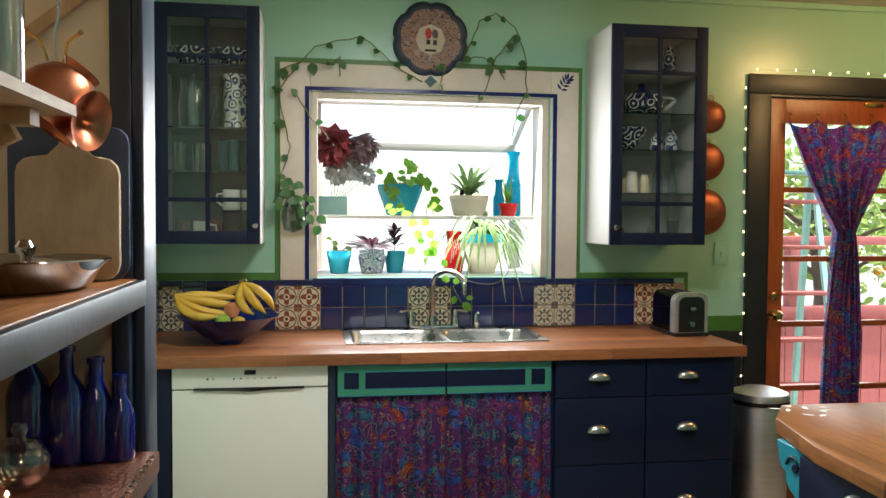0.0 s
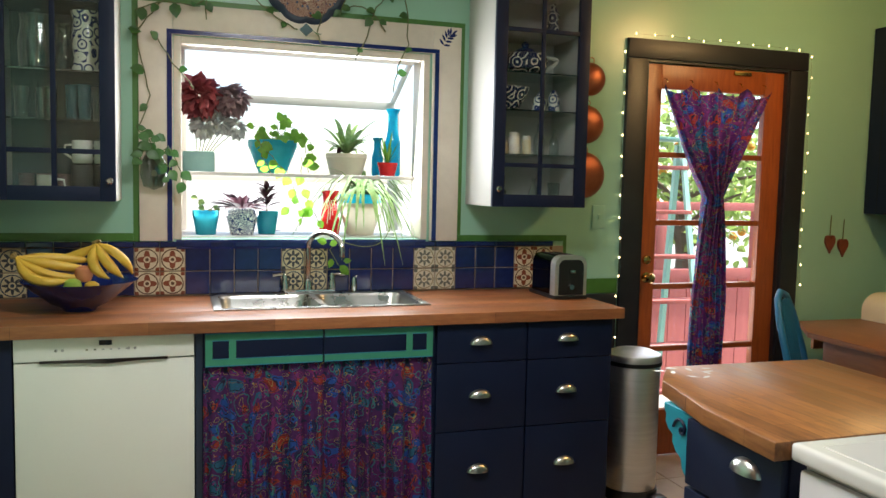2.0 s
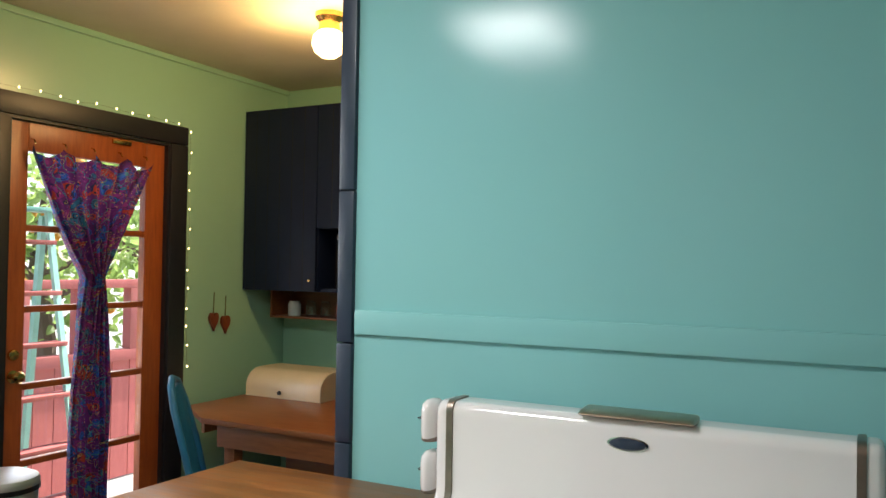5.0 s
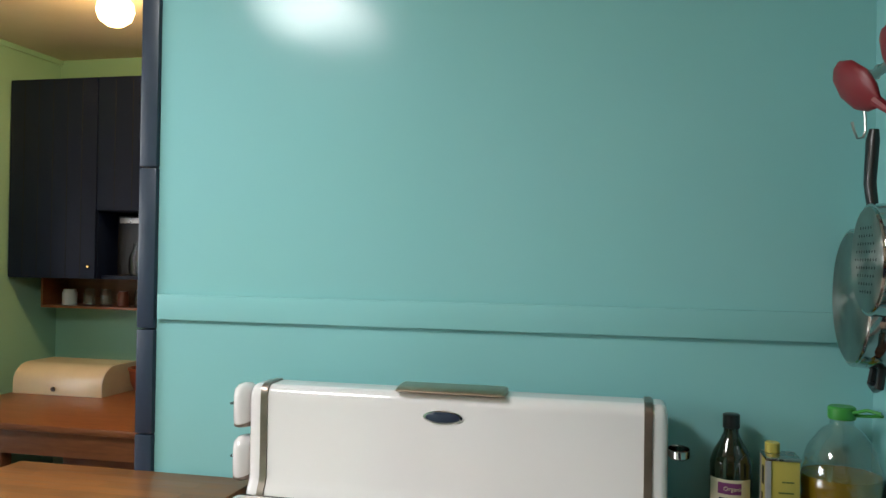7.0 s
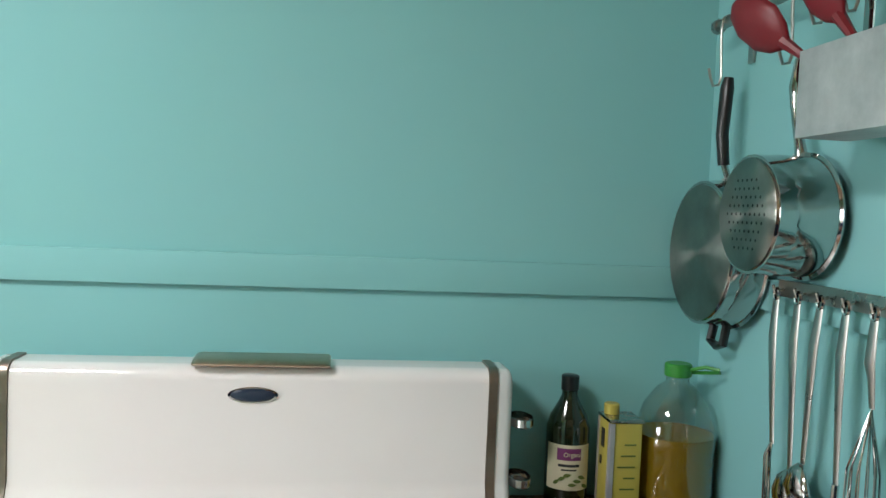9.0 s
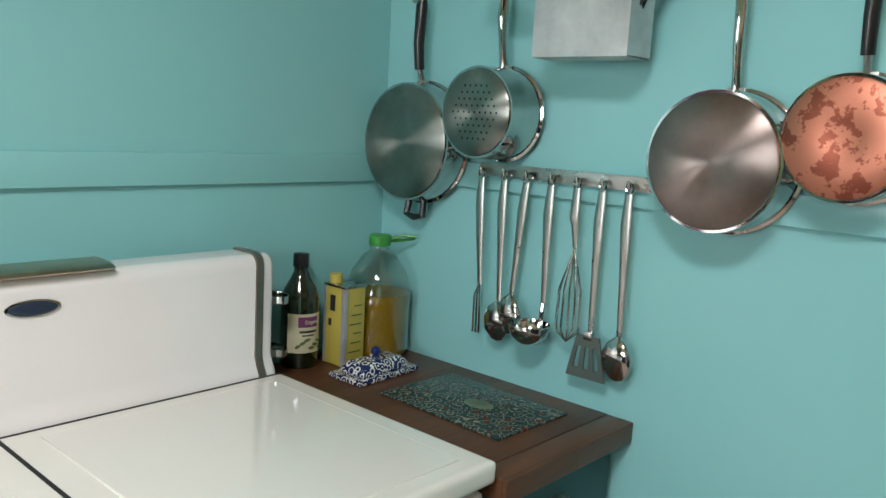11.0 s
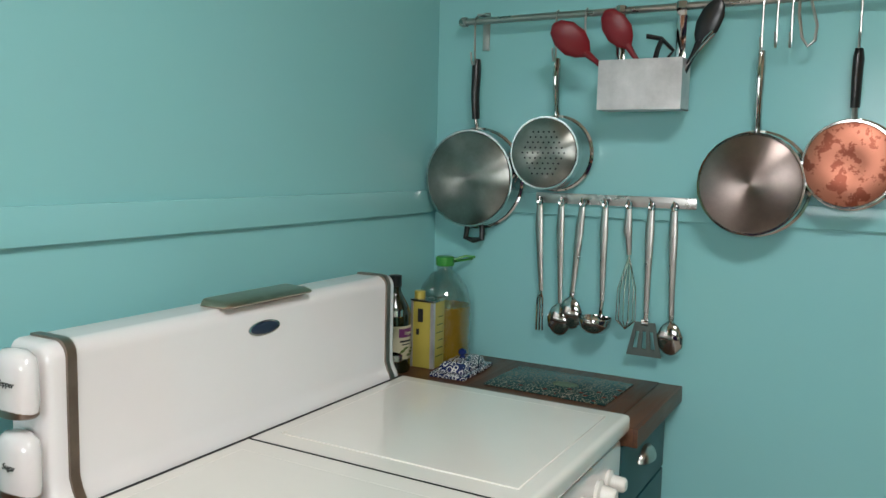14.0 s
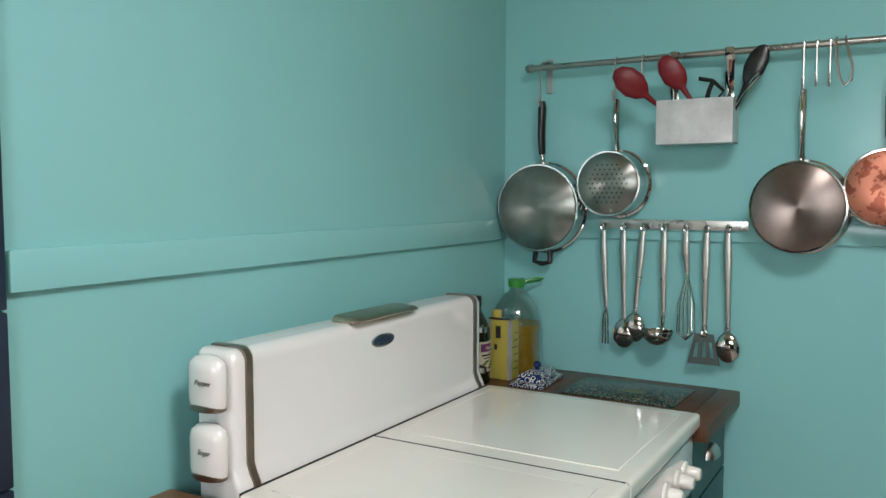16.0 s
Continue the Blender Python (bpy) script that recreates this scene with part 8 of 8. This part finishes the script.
part("top_board", boxes([(2.74, 3.08, 4.93, 5.08, 1.7005, 1.725)], 0.003), LADDERGREEN, ladder)


def tree(x, y, h, r, n, seed, fruit=0):
    rr = random.Random(seed)
    t = thing("citrus_tree", (x, y, -0.12), "leafy citrus tree with orange fruit behind the fence", "tree")
    bm = tube([(x, y, -0.12), (x + 0.05, y, h * 0.3), (x - 0.03, y + 0.05, h * 0.55), (x, y, h * 0.8)], [0.10, 0.08, 0.055, 0.02], 8)
    tips = []
    for i in range(11):
        a, z0 = i * 2.4, h * (0.32 + 0.04 * i)
        e = Vector((x + r * 0.8 * math.cos(a), y + r * 0.8 * math.sin(a), z0 + h * 0.22 * rr.uniform(0.4, 1.2)))
        m_ = Vector((x, y, z0)).lerp(e, 0.5) + Vector((0, 0, 0.1))
        tube(arc((x, y, z0), m_, e, 5), [0.035, 0.03, 0.024, 0.018, 0.012, 0.006], 6, bm)
        tips += [e, m_]
    part("trunk", bm, BARK, t)
    bm = bmesh.new()
    for i in range(n):
        c = rr.choice(tips) + Vector((rr.gauss(0, r * 0.26), rr.gauss(0, r * 0.26), rr.gauss(0, r * 0.24)))
        d = Vector((rr.gauss(0, 1), rr.gauss(0, 1), rr.gauss(-0.3, 0.8)))
        k = rr.uniform(0.07, 0.13)
        leaf(bm, c, d, (rr.gauss(0, 1), rr.gauss(0, 1), 1), k, k * 0.55, 0.3, 0.2)
    part("crown", bm, TREELEAF, t, smooth=0)
    for i in range(fruit):
        c = rr.choice(tips) + Vector((rr.gauss(0, r * 0.22), rr.gauss(-0.1, r * 0.2), rr.gauss(0, r * 0.2)))
        part("fruit", lathe([(0.005, -0.04), (0.03, -0.028), (0.042, 0), (0.03, 0.028), (0.005, 0.04)], c, "z", 10), ORANGE, t)
    return t


tree(4.4, 6.9, 2.5, 1.0, 1700, 3, 22)
tree(6.2, 7.6, 2.6, 1.1, 1500, 5, 14)

# ---------------------------------------------------------------- small pieces: wall tiles and floor tiles
bs_ = single("trim_backsplash", boxes([(-0.738, 1.711, 3.9905, 3.9992, ZT + 0.001, 1.108)]), GROUT, (0.48, 3.99, ZT), "blue and patterned ceramic tile backsplash with tan grout", "backsplash", kind="structure")


def piece_mesh(name, hx, hz, t, material, bevel=0.003):
    bm = box(-hx, hx, -t, 0, -hz, hz)
    bmesh.ops.bevel(bm, geom=[e for e in bm.edges if e.verts[0].co.y < -t / 2 and e.verts[1].co.y < -t / 2], offset=bevel, segments=1, affect="EDGES")
    return mesh_of(name, bm, material, 0)


PITCH = 0.0993
tm_blue, tm_brown, tm_grey, tm_white = (piece_mesh("tile_" + n, 0.0476, 0.0476, 0.006, m) for n, m in (("blue", BLUETILE), ("brown", TILE_BROWN), ("grey", TILE_GREY), ("white", TILE_WHITE)))
cap_me = piece_mesh("cap_tile", 0.0480, 0.011, 0.012, BLUETILE)
kinds = {0: tm_brown, 1: tm_brown, 6: tm_grey, 7: tm_grey, 12: tm_white, 13: tm_white, 17: tm_brown, 18: tm_brown, -5: tm_grey}
for i in range(-5, 19):
    x = -0.234 + PITCH * (i + 0.5)
    for row in (0, 1):
        o = new("tile", kinds.get(i, tm_blue))
        o.parent = bs_
        o.location = Vector((x, 3.9900 + rnd.uniform(-0.0006, 0.0003), ZT + 0.0525 + PITCH * row)) - ORIGIN[bs_]
    o = new("cap_tile", cap_me)
    o.parent = bs_
    o.location = Vector((x, 3.9903, 1.1195)) - ORIGIN[bs_]
ws = single("trim_side_tiles", boxes([(-0.7395, -0.7325, 3.45, 3.988, ZT + 0.001, 1.108)]), GROUT, (-0.736, 3.7, ZT), "tile return on the side wall", "backsplash", kind="structure")
side_me = mesh_of("side_tile", box(0, 0.005, -0.0476, 0.0476, -0.0476, 0.0476), BLUETILE, 0)
for i in range(5):
    for row in (0, 1):
        o = new("tile", side_me)
        o.parent = ws
        o.location = Vector((-0.7320, 3.935 - PITCH * i, ZT + 0.0525 + PITCH * row)) - ORIGIN[ws]

fl_ = single("floor", boxes([(-1.0, 4.1, -3.15, 4.14, -0.12, -0.006)]), GROUT, (0, 0, -0.12), "beige stone-look floor tiles with thin grout", "floor", kind="structure")
ft = box(-0.149, 0.149, -0.149, 0.149, -0.0055, 0.0)
bmesh.ops.bevel(ft, geom=[e for e in ft.edges if e.verts[0].co.z > -0.001 and e.verts[1].co.z > -0.001], offset=0.002, segments=1, affect="EDGES")
ft_me = mesh_of("floor_tile", ft, FLOORTILE, 0)
for i in range(16):
    for j in range(12):
        o = new("floor_tile", ft_me)
        o.parent = fl_
        o.location = Vector((-0.70 + 0.303 * i, 0.55 + 0.303 * j, -0.0003)) - ORIGIN[fl_]
